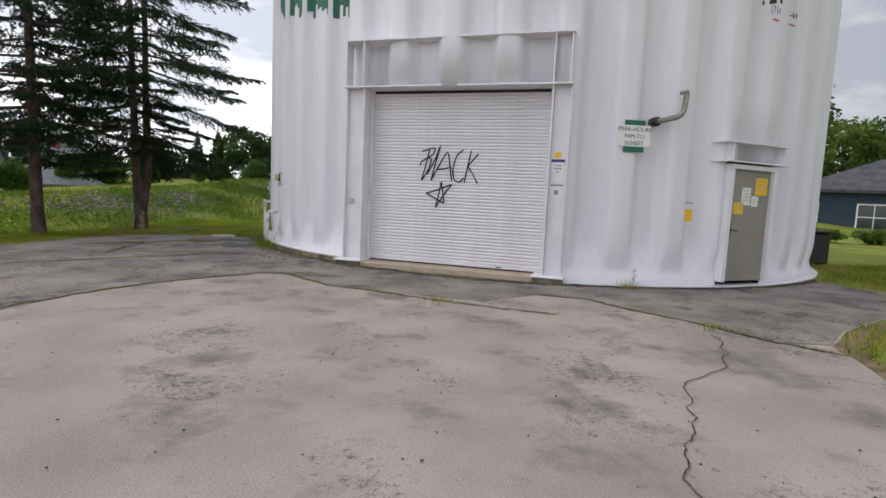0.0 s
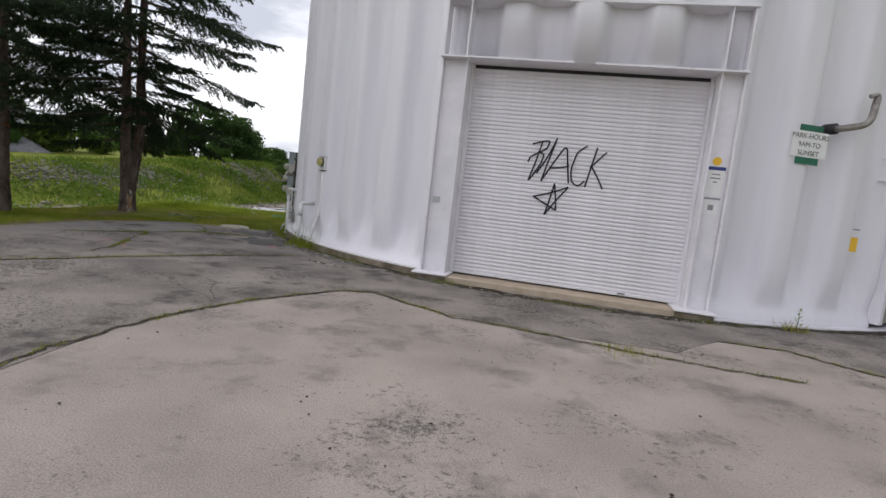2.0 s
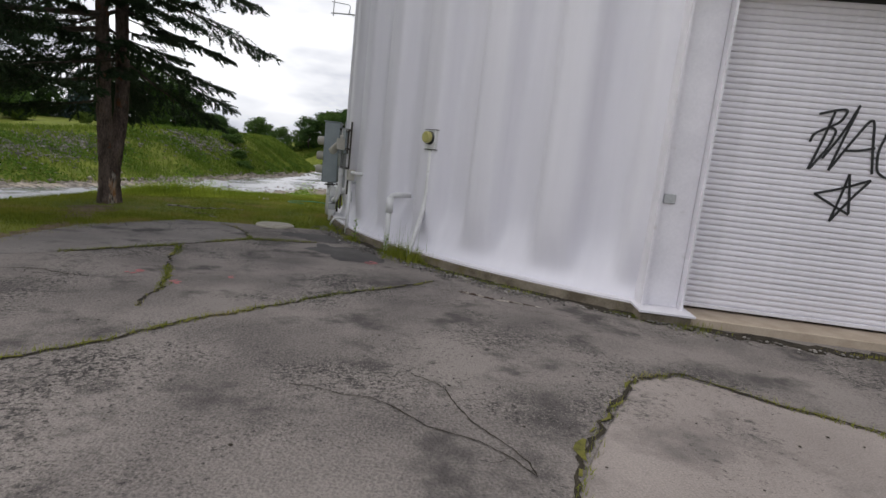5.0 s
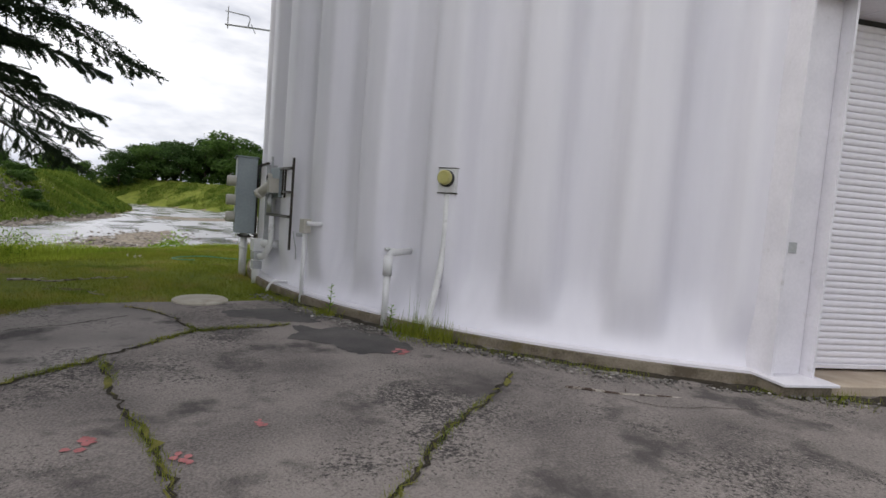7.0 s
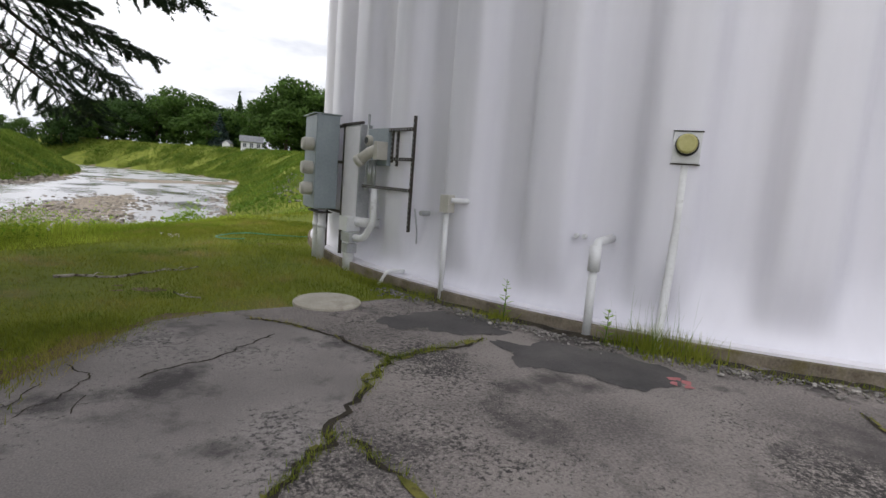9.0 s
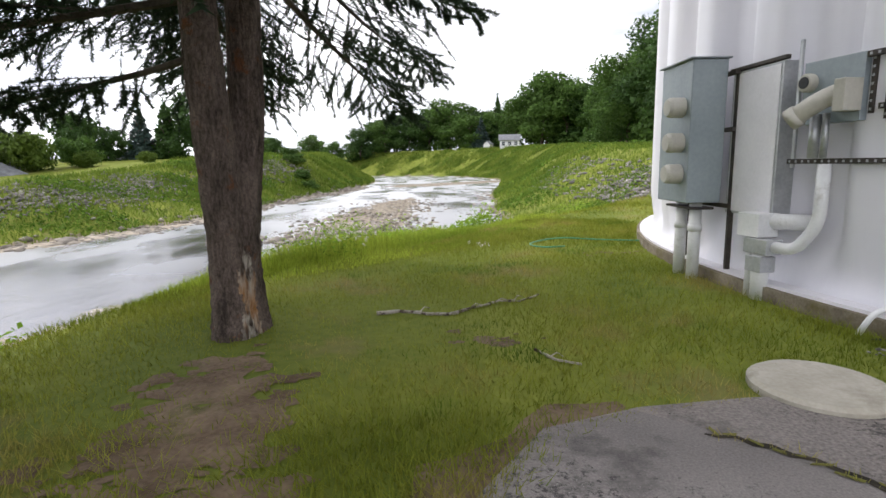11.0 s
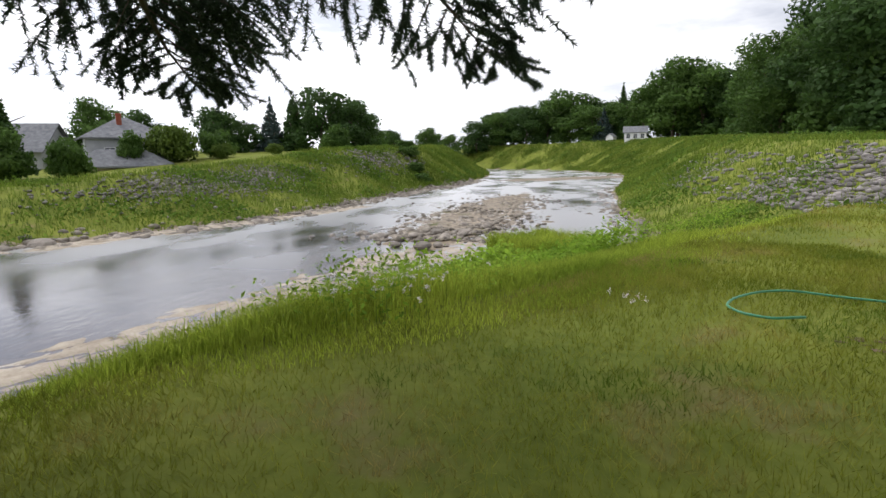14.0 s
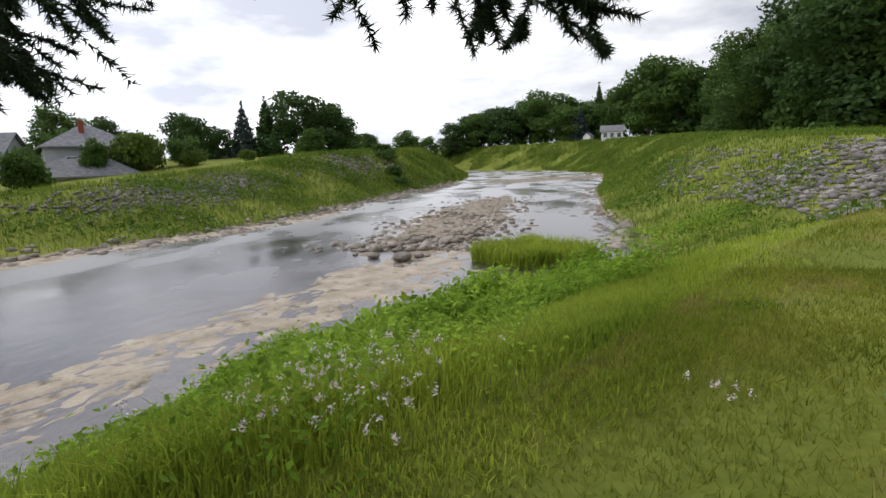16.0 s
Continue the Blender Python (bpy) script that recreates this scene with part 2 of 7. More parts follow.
def scar_material():
    """The bark, torn off where the mesh's scar value is high, with bare wood and orange chips beneath."""
    m = M_BARK.copy()
    m.name = "spruce_bark_with_scar"
    n, l = m.node_tree.nodes, m.node_tree.links
    b = n["Principled BSDF"]
    src = b.inputs["Base Color"].links[0].from_socket
    at, tc, mp = n.new("ShaderNodeAttribute"), n.new("ShaderNodeTexCoord"), n.new("ShaderNodeMapping")
    at.attribute_name = "scar"
    mp.inputs["Scale"].default_value = (1, 1, 0.22)
    grain, chips, fine = n.new("ShaderNodeTexNoise"), n.new("ShaderNodeTexNoise"), n.new("ShaderNodeTexNoise")
    grain.inputs["Scale"].default_value, grain.inputs["Detail"].default_value = 42, 6
    chips.inputs["Scale"].default_value, chips.inputs["Detail"].default_value = 7, 4
    fine.inputs["Scale"].default_value, fine.inputs["Detail"].default_value = 38, 5
    l.new(tc.outputs["Object"], mp.inputs["Vector"]), l.new(mp.outputs[0], grain.inputs["Vector"])
    l.new(mp.outputs[0], chips.inputs["Vector"]), l.new(tc.outputs["Object"], fine.inputs["Vector"])
    wood, orange, torn = n.new("ShaderNodeValToRGB"), n.new("ShaderNodeMix"), n.new("ShaderNodeMix")
    e = wood.color_ramp.elements
    e[0].position, e[0].color = 0.36, (0.07, 0.05, 0.04, 1)
    e[1].position, e[1].color = 0.60, (0.47, 0.42, 0.36, 1)
    orange.data_type = torn.data_type = "RGBA"
    orange.inputs[7].default_value = (0.42, 0.20, 0.07, 1)
    cr, tr, add = n.new("ShaderNodeMapRange"), n.new("ShaderNodeMapRange"), n.new("ShaderNodeMath")
    cr.inputs[1].default_value, cr.inputs[2].default_value, cr.inputs[4].default_value = 0.54, 0.66, 0.8
    add.operation = "MULTIPLY_ADD"
    add.inputs[1].default_value = 0.9
    tr.inputs[1].default_value, tr.inputs[2].default_value = 0.80, 0.92
    l.new(grain.outputs["Fac"], wood.inputs[0]), l.new(chips.outputs["Fac"], cr.inputs[0])
    l.new(cr.outputs[0], orange.inputs[0]), l.new(wood.outputs[0], orange.inputs[6])
    l.new(fine.outputs["Fac"], add.inputs[0]), l.new(at.outputs["Fac"], add.inputs[2]), l.new(add.outputs[0], tr.inputs[0])
    l.new(tr.outputs[0], torn.inputs[0]), l.new(src, torn.inputs[6]), l.new(orange.outputs[2], torn.inputs[7])
    l.new(torn.outputs[2], b.inputs["Base Color"])
    return m


M_SCAR = scar_material()
M_TWIG = material("grey_twig", (0.05, 0.042, 0.036), (0.12, 0.10, 0.085), 6, 50, 0.95, bump=0.3)
M_DRIFT = material("bleached_wood", (0.20, 0.17, 0.14), (0.52, 0.47, 0.42), 9, 50, 0.9, bump=0.6, spots=(0.07, 0.05, 0.04), spot_scale=11, spot_at=(0.48, 0.56))
M_NEEDLE = leafy("spruce_needles", (0.018, 0.035, 0.018), (0.050, 0.080, 0.038), 1.2, 0.15, 0.55)
M_LEAF = [leafy("leaves_mid_green", (0.048, 0.098, 0.022), (0.115, 0.195, 0.042), 0.6, 0.4),
          leafy("leaves_dark_green", (0.030, 0.066, 0.018), (0.075, 0.135, 0.034), 0.6, 0.35),
          leafy("leaves_light_green", (0.07, 0.12, 0.02), (0.15, 0.21, 0.045), 0.6, 0.35)]
M_BLUESPRUCE = leafy("blue_spruce_needles", (0.03, 0.055, 0.05), (0.07, 0.10, 0.09), 0.8, 0.15)
M_GRASS = leafy("mown_grass", (0.135, 0.178, 0.018), (0.315, 0.325, 0.050), 0.8, 0.45, 0.8, 0.24, (0.34, 0.26, 0.105), [((0.105, 0.165, 0.018), 1.7, 0.84)])
M_TALL = leafy("tall_grass", (0.19, 0.28, 0.028), (0.44, 0.51, 0.075), 0.5, 0.55, 0.8, 0.25)
M_HERB = leafy("bank_herbs", (0.14, 0.255, 0.024), (0.33, 0.48, 0.06), 0.8, 0.5, 0.8, 0.3)
M_WEED = leafy("bank_weeds", (0.095, 0.175, 0.020), (0.22, 0.32, 0.048), 0.8, 0.4, 0.8, 0.3)
M_HERB2 = leafy("bank_scrub", (0.060, 0.125, 0.016), (0.145, 0.23, 0.036), 0.6, 0.3, 0.8, 0.3)
M_BANKGRASS = leafy("rough_bank_grass", (0.076, 0.136, 0.016), (0.22, 0.275, 0.046), 0.22, 0.4, 0.8, 0.3)
M_GREYBOX = material("grey_enamel_cabinet", (0.22, 0.26, 0.28), (0.31, 0.35, 0.37), 2, 30, 0.45, metal=0.1, bump=0.04)
M_GALV = material("galvanised_steel", (0.34, 0.35, 0.36), (0.55, 0.56, 0.57), 4, 40, 0.45, metal=0.6, bump=0.05)
M_DARKSTEEL = material("dark_rusty_strut", (0.03, 0.026, 0.025), (0.09, 0.075, 0.065), 8, 60, 0.7, metal=0.4, bump=0.2)
M_PVC = material("white_conduit", (0.62, 0.62, 0.62), (0.76, 0.76, 0.76), 5, 50, 0.45, bump=0.03, spots=(0.38, 0.36, 0.33), spot_scale=8, spot_at=(0.6, 0.8))
M_BEIGE = material("beige_steel", (0.40, 0.38, 0.33), (0.52, 0.50, 0.44), 4, 40, 0.5, bump=0.04)
M_DOOR = material("taupe_door_paint", (0.235, 0.215, 0.185), (0.30, 0.28, 0.245), 2, 30, 0.5, bump=0.03)
M_BLACK = material("black_paint", (0.008, 0.008, 0.009), (0.02, 0.02, 0.022), 8, 60, 0.55, bump=0)
M_YELLOW = material("yellow_sticker", (0.80, 0.46, 0.02), (0.88, 0.54, 0.03), 6, 60, 0.5, bump=0)
M_PAPER = material("white_notice", (0.72, 0.72, 0.72), (0.82, 0.82, 0.82), 6, 60, 0.6, bump=0)
M_GREENP = material("green_sign_paint", (0.006, 0.10, 0.055), (0.012, 0.15, 0.085), 5, 50, 0.5, bump=0)
M_BLUEP = material("blue_label_ink", (0.015, 0.03, 0.16), (0.03, 0.05, 0.24), 5, 50, 0.5, bump=0)
M_GREYINK = material("grey_label_ink", (0.22, 0.22, 0.23), (0.36, 0.36, 0.37), 5, 50, 0.6, bump=0)
M_PINK = material("pink_marking_paint", (0.34, 0.13, 0.13), (0.50, 0.20, 0.20), 12, 60, 0.9, bump=0.1)
M_RUSTPIPE = material("weathered_pipe", (0.14, 0.115, 0.10), (0.46, 0.44, 0.42), 6, 40, 0.5, metal=0.5, bump=0.2)
M_LENS = material("yellow_lens", (0.36, 0.33, 0.10), (0.48, 0.45, 0.18), 10, 60, 0.3, bump=0.05)
M_HOSE = material("green_hose", (0.03, 0.20, 0.10), (0.06, 0.30, 0.17), 6, 50, 0.4, bump=0.05)
M_ROOF = material("grey_shingles", (0.13, 0.135, 0.15), (0.24, 0.245, 0.26), 2, 12, 0.9, bump=0.4)
M_ROOFD = material("dark_slate_shingles", (0.045, 0.046, 0.055), (0.10, 0.10, 0.115), 2, 12, 0.9, bump=0.4)
M_SIDING = material("pale_grey_siding", (0.34, 0.35, 0.36), (0.44, 0.45, 0.46), 1, 10, 0.8, bump=0.1)
M_SIDING2 = material("white_siding", (0.66, 0.66, 0.66), (0.78, 0.78, 0.78), 1, 10, 0.7, bump=0.1)
M_CREAM = material("cream_wall", (0.50, 0.44, 0.27), (0.60, 0.53, 0.35), 1, 10, 0.8, bump=0.1)
M_BLUEH = material("dark_blue_siding", (0.018, 0.035, 0.065), (0.03, 0.055, 0.095), 1, 10, 0.7, bump=0.1)
M_BROWN = material("brown_deck_wood", (0.10, 0.075, 0.055), (0.19, 0.15, 0.12), 2, 20, 0.85, bump=0.2)
M_BRICK = material("red_chimney_brick", (0.19, 0.05, 0.03), (0.34, 0.11, 0.07), 6, 30, 0.9, bump=0.4)
M_GLASSD = material("window_glass", (0.02, 0.025, 0.03), (0.05, 0.06, 0.07), 2, 10, 0.08, bump=0)
M_PETAL = material("pale_petals", (0.74, 0.58, 0.64), (0.90, 0.86, 0.86), 20, 60, 0.7, bump=0)
M_WALLG = material("grey_parapet_concrete", (0.22, 0.22, 0.23), (0.36, 0.36, 0.37), 1, 10, 0.9, bump=0.2)


def water_material():
    m = bpy.data.materials.new("river_water")
    m.use_nodes = True
    n, l = m.node_tree.nodes, m.node_tree.links
    n.remove(n["Principled BSDF"])
    t, g = n.new("ShaderNodeBsdfTransparent"), n.new("ShaderNodeBsdfGlossy")
    t.inputs[0].default_value = (0.50, 0.37, 0.22, 1)
    # riffles upstream and calm pools between them
    geo, streak, smap, sr = n.new("ShaderNodeTexCoord"), n.new("ShaderNodeTexNoise"), n.new("ShaderNodeMapping"), n.new("ShaderNodeMapRange")
    smap.inputs["Scale"].default_value = (0.22, 0.10, 1)
    smap.inputs["Rotation"].default_value = (0, 0, 0.3)
    streak.inputs["Scale"].default_value, streak.inputs["Detail"].default_value = 1.0, 5
    sr.inputs[1].default_value, sr.inputs[2].default_value = 0.36, 0.56
    sr.inputs[3].default_value, sr.inputs[4].default_value = 0.16, 0.34
    l.new(geo.outputs["Object"], smap.inputs["Vector"]), l.new(smap.outputs[0], streak.inputs["Vector"]), l.new(streak.outputs["Fac"], sr.inputs[0])
    sep, reach, mul = n.new("ShaderNodeSeparateXYZ"), n.new("ShaderNodeMapRange"), n.new("ShaderNodeMath")
    reach.inputs[1].default_value, reach.inputs[2].default_value = 23, 34
    reach.inputs[3].default_value, reach.inputs[4].default_value = 0.18, 1.0
    mul.operation = "MULTIPLY"
    l.new(geo.outputs["Object"], sep.inputs[0]), l.new(sep.outputs[1], reach.inputs[0])
    l.new(reach.outputs[0], mul.inputs[0]), l.new(sr.outputs[0], mul.inputs[1]), l.new(mul.outputs[0], g.inputs["Roughness"])
    g.inputs["Color"].default_value = (0.95, 0.95, 0.97, 1)
    fr = n.new("ShaderNodeFresnel")
    fr.inputs["IOR"].default_value = 2.1
    tc, mp, ns, b = n.new("ShaderNodeTexCoord"), n.new("ShaderNodeMapping"), n.new("ShaderNodeTexNoise"), n.new("ShaderNodeBump")
    mp.inputs["Scale"].default_value = (1.6, 0.8, 1)
    ns.inputs["Scale"].default_value, ns.inputs["Detail"].default_value = 2.2, 5
    b.inputs["Distance"].default_value = 0.10
    rip = n.new("ShaderNodeMapRange")
    rip.inputs[1].default_value, rip.inputs[2].default_value = 0.36, 0.56
    rip.inputs[3].default_value, rip.inputs[4].default_value = 0.03, 0.16
    l.new(streak.outputs["Fac"], rip.inputs[0]), l.new(rip.outputs[0], b.inputs["Strength"])
    l.new(tc.outputs["Object"], mp.inputs["Vector"]), l.new(mp.outputs[0], ns.inputs["Vector"]), l.new(ns.outputs["Fac"], b.inputs["Height"])
    l.new(b.outputs[0], g.inputs["Normal"])
    mx = n.new("ShaderNodeMixShader")
    l.new(fr.outputs[0], mx.inputs[0]), l.new(t.outputs[0], mx.inputs[1]), l.new(g.outputs[0], mx.inputs[2])
    l.new(mx.outputs[0], n["Material Output"].inputs[0])
    return m


M_WATER = water_material()

# ---------------------------------------------------------------- mesh helpers


def part(name, bm, mat, parent=None, label="", smooth=False):
    me = bpy.data.meshes.new(name)
    bm.to_mesh(me)
    bm.free()
    me.materials.append(mat)
    if smooth:
        me.shade_smooth()
    ob = new(name, me)
    if parent:
        ob.parent = parent
    if label:
        tagged(ob, label)
    return ob


def share(name, me, parent, m):
    """One more piece on a mesh that is already there."""
    ob = new(name, me)
    ob.parent = parent
    ob.matrix_basis = m
    return ob


def thing(name, place=(0, 0, 0), label="", category="", group="", kind=""):
    ob = new(name)
    ob.location = place
    return tagged(ob, label, category, group, kind)


def from_arrays(name, verts, faces, mat, smooth=False):
    """A mesh object from numpy arrays; all faces have the same number of corners."""
    verts, faces = np.asarray(verts, dtype=np.float32), np.asarray(faces, dtype=np.int32)
    me = bpy.data.meshes.new(name)
    k = faces.shape[1]
    me.vertices.add(len(verts)), me.loops.add(faces.size), me.polygons.add(len(faces))
    me.vertices.foreach_set("co", verts.ravel())
    me.loops.foreach_set("vertex_index", faces.ravel())
    me.polygons.foreach_set("loop_start", np.arange(0, faces.size, k, dtype=np.int32))
    me.update(calc_edges=True)
    me.validate()
    me.materials.append(mat)
    if smooth:
        me.shade_smooth()
    return me


def box(bm, lo, hi, m=None, bevel=0.0):
    """A box between two corners, set by the matrix m, with bevelled edges."""
    c, s = (Vector(lo) + Vector(hi)) / 2, Vector(hi) - Vector(lo)
    r = bmesh.ops.create_cube(bm, size=1, matrix=Matrix.Translation(c) @ Matrix.Diagonal((*s, 1)))
    if bevel:
        es = list({e for v in r["verts"] for e in v.link_edges})
        r2 = bmesh.ops.bevel(bm, geom=es, offset=bevel, segments=1, affect="EDGES")
        vs = {v for f in r2["faces"] for v in f.verts} | {v for v in r["verts"] if v.is_valid}
        todo, vs = list(vs), set(vs)
        while todo:
            v = todo.pop()
            for e in v.link_edges:
                o = e.other_vert(v)
                if o not in vs:
                    vs.add(o), todo.append(o)
        vs = list(vs)
    else:
        vs = r["verts"]
    if m is not None:
        bmesh.ops.transform(bm, matrix=m, verts=vs)
    return vs


def tube(bm, pts, radii, segs=10, caps=True):
    """A round bar along points."""
    pts = [Vector(p) for p in pts]
    if not hasattr(radii, "__len__"):
        radii = [radii] * len(pts)
    rings, up = [], Vector((0.13, 0.31, 1)).normalized()
    side = None
    for i, p in enumerate(pts):
        d = (pts[min(i + 1, len(pts) - 1)] - pts[max(i - 1, 0)]).normalized()
        if side is None:
            side = d.orthogonal().normalized()
        side = (side - d * side.dot(d)).normalized()
        w = d.cross(side)
        rings.append([bm.verts.new(p + radii[i] * (math.cos(a) * side + math.sin(a) * w)) for a in (2 * math.pi * k / segs for k in range(segs))])
    for a, b in zip(rings, rings[1:]):
        for k in range(segs):
            bm.faces.new((a[k], a[(k + 1) % segs], b[(k + 1) % segs], b[k]))
    if caps:
        bm.faces.new(rings[0][::-1]), bm.faces.new(rings[-1])
    return rings


def bend(pts, n=5):
    """Points with their corners rounded."""
    pts = [Vector(p) for p in pts]
    out = [pts[0]]
    for a, b, c in zip(pts, pts[1:], pts[2:]):
        r = 0.42 * min((b - a).length, (c - b).length)
        p, q = b + (a - b).normalized() * r, b + (c - b).normalized() * r
        for k in range(n + 1):
            t = k / n
            out.append((1 - t) ** 2 * p + 2 * t * (1 - t) * b + t * t * q)
    return out + [pts[-1]]


def bm_new():
    return bmesh.new()


# ---------------------------------------------------------------- the lie of the land
WATER = -2.95
ROWS_Y = np.array([-60, -20, 0, 10, 15, 20, 25, 28, 30, 34, 38, 42, 45, 54, 65, 77, 94, 120, 138, 160, 186, 210, 240.0])
NEAR_X = np.array([-30, -24, -19.5, -16.8, -15.3, -14.3, -13.2, -11.9, -11.0, -8.0, -3.4, -2.9, -2.6, -2.0, -0.5, 1.0, 4.5, 9.0, 12.5, 8.0, 1.8, -20, -60.0])
FAR_X = np.array([-46, -40, -36, -34, -33.2, -32.5, -32.0, -32.0, -32.0, -32.4, -30, -27.4, -26.0, -24.0, -23.2, -21.8, -18.6, -17.4, -17.2, -20.0, -34.0, -62, -100.0])
NEAR_TOP = np.array([0, 0, 0, 0, 0, 0, 0.0, 0.1, 0.35, 0.95, 1.35, 1.6, 1.75, 2.1, 2.4, 2.8, 3.4, 4.2, 4.8, 5.4, 5.9, 6.2, 6.4])
NEAR_W = np.array([6, 6, 5.0, 4.3, 4.3, 8.4, 11.0, 15, 20, 24, 20, 17, 15, 12.5, 12, 12, 13, 14, 15, 17, 19, 22, 24.0])
FAR_TOP = np.array([-0.9, -0.9, -0.9, -0.9, -0.9, -0.9, -0.8, -0.75, -0.7, -0.6, -0.5, -0.35, -0.2, 0.35, 0.85, 2.0, 2.6, 3.2, 3.6, 3.6, 3.6, 3.6, 3.6])
FAR_W = np.array([9, 9, 9, 9, 9, 9, 9, 9, 9, 9.5, 10, 10.5, 11, 12.5, 12.5, 11.5, 10.5, 11, 12, 14, 14, 14, 14.0])


def ramp01(s):
    s = np.clip(s, 0, 1)
    return 0.65 * s + 0.35 * s * s * (3 - 2 * s)


def ground_z(x, y):
    """Height of the ground, for numbers or arrays."""
    x, y = np.asarray(x, dtype=float), np.asarray(y, dtype=float)
    near, far = np.interp(y, ROWS_Y, NEAR_X), np.interp(y, ROWS_Y, FAR_X)
    wob = 0.5 * np.sin(y * 0.55) + 0.3 * np.sin(y * 1.37 + 1)
    near, far = near + 0.5 * wob, far + 0.7 * wob
    ntop, ftop = np.interp(y, ROWS_Y, NEAR_TOP), np.interp(y, ROWS_Y, FAR_TOP)
    nw, fw = np.interp(y, ROWS_Y, NEAR_W), np.interp(y, ROWS_Y, FAR_W)
    # the bed: a deep pool downstream, a shelf and a bar upstream
    mid = (x - far) / np.maximum(near - far, 0.1)
    depth = 0.16 + 0.9 * np.clip((33 - y) / 10, 0, 1) * np.clip((0.62 - mid) / 0.3, 0, 1) + 0.25 * np.clip((y - 62) / 20, 0, 1)
    bar = np.exp(-((x + 11.0 - 0.12 * (y - 46)) / 3.4) ** 2 - ((y - 46) / 11.0) ** 2)
    bed = WATER - depth + 0.15 * bar
    dn, df = x - near, far - x
    lawn = -0.16 * np.clip((-8.6 - x) / 2.5, 0, 1) ** 1.5
    bank_n = WATER - 0.15 + (ntop + np.where(y < 22, lawn, 0) - WATER + 0.15) * ramp01(dn / nw)
    bank_f = WATER - 0.15 + (ftop - WATER + 0.15) * ramp01(df / fw) - 1.1 * np.clip((df - fw - 4) / 10, 0, 1) * np.clip((100 - y) / 40, 0, 1)
    z = np.where(dn > 0, bank_n, np.where(df > 0, bank_f, bed))
    rough = 0.05 * np.sin(x * 1.9 + 0.7 * y) * np.sin(y * 1.3 - 0.4 * x) + 0.10 * np.sin(0.43 * x + 1) * np.sin(0.37 * y)
    flat = np.clip((np.hypot(x + 1, y - 6) - 8.5) / 6, 0, 1) * np.clip((np.hypot(x - 2.09, y - 15.4) - 7.8) / 4, 0, 1)
    z = z + rough * flat * np.where((dn > 2.0) & (y < 24), 0.35, 1.0)
    return z


def gz(x, y):
    return float(ground_z(x, y))


def spread(lo, hi, fine_lo, fine_hi, fine, factor=1.25):
    """Grid lines, fine in the middle and wider to both sides."""
    mid = list(np.arange(fine_lo, fine_hi + 1e-6, fine))
    s, v, left = fine, fine_lo, []
    while v > lo:
        s *= factor
        v -= s
        left.append(v)
    s, v, right = fine, fine_hi, []
    while v < hi:
        s *= factor
        v += s
        right.append(v)
    return np.array(left[::-1] + mid + right)


def build_ground():
    xs, ys = spread(-2500, 2500, -46, 20, 0.4, 1.09), spread(-2500, 2500, 0, 70, 0.35, 1.07)
    gx, gy = np.meshgrid(xs, ys, indexing="ij")
    v = np.stack([gx, gy, ground_z(gx, gy)], -1).reshape(-1, 3)
    i = np.arange(len(xs) - 1)[:, None] * len(ys) + np.arange(len(ys) - 1)[None, :]
    f = np.stack([i, i + len(ys), i + len(ys) + 1, i + 1], -1).reshape(-1, 4)
    me = from_arrays("ground", v, f, M_GROUND, True)
    me.materials.append(M_BED)
    c = v[f].mean(1)
    near, far = np.interp(c[:, 1], ROWS_Y, NEAR_X), np.interp(c[:, 1], ROWS_Y, FAR_X)
    me.polygons.foreach_set("material_index", ((c[:, 2] < WATER + 0.16) & (c[:, 0] > far - 3) & (c[:, 0] < near + 3)).astype(np.int32))
    tagged(new("ground", me), "grassy ground sloping down to a stony river bed", "ground", kind="structure")


def build_water():
    ys = np.arange(-58, 236, 2.0)
    a, b = np.interp(ys, ROWS_Y, FAR_X) - 2.2, np.interp(ys, ROWS_Y, NEAR_X) + 2.2
    v, f = [], []
    for k, y in enumerate(ys):
        v += [(a[k], y, WATER), (b[k], y, WATER)]
    for k in range(len(ys) - 1):
        f.append((2 * k, 2 * k + 1, 2 * k + 3, 2 * k + 2))
    ob = new("water", from_arrays("water", v, f, M_WATER))
    tagged(ob, "shallow river water reflecting a bright cloudy sky", "water", kind="structure")


build_ground()
build_water()

# ---------------------------------------------------------------- pavement
TANK = Vector((2.13, 15.40, 0))
R0, FLUTES, FLUTE, PHASE = 7.13, 46, 0.112, radians(-106.75)


def ring_xy(deg, r):
    return TANK.x + r * math.cos(radians(deg)), TANK.y + r * math.sin(radians(deg))


def sheet(name, outline, z, mat, step=0.5):
    """A thin level slab with a slightly ragged edge, filled from its outline."""
    pts = []
    for a, b in zip(outline, outline[1:] + outline[:1]):
        n = max(1, int(math.dist(a, b) / step))
        for k in range(n):
            x, y = a[0] + (b[0] - a[0]) * k / n, a[1] + (b[1] - a[1]) * k / n
            w = noise.noise_vector((x * 1.7, y * 1.7, 3.1)) * 0.07
            pts.append((x + w.x, y + w.y))
    bm = bm_new()
    top = [bm.verts.new((x, y, z)) for x, y in pts]
    low = [bm.verts.new((x, y, z - 0.06)) for x, y in pts]
    for k in range(len(pts)):
        j = (k + 1) % len(pts)
        bm.faces.new((top[k], low[k], low[j], top[j]))
    es = [bm.edges.get((top[k], top[(k + 1) % len(pts)])) for k in range(len(pts))]
    bmesh.ops.triangle_fill(bm, edges=es, use_beauty=True, normal=(0, 0, 1))
    return part(name, bm, mat)


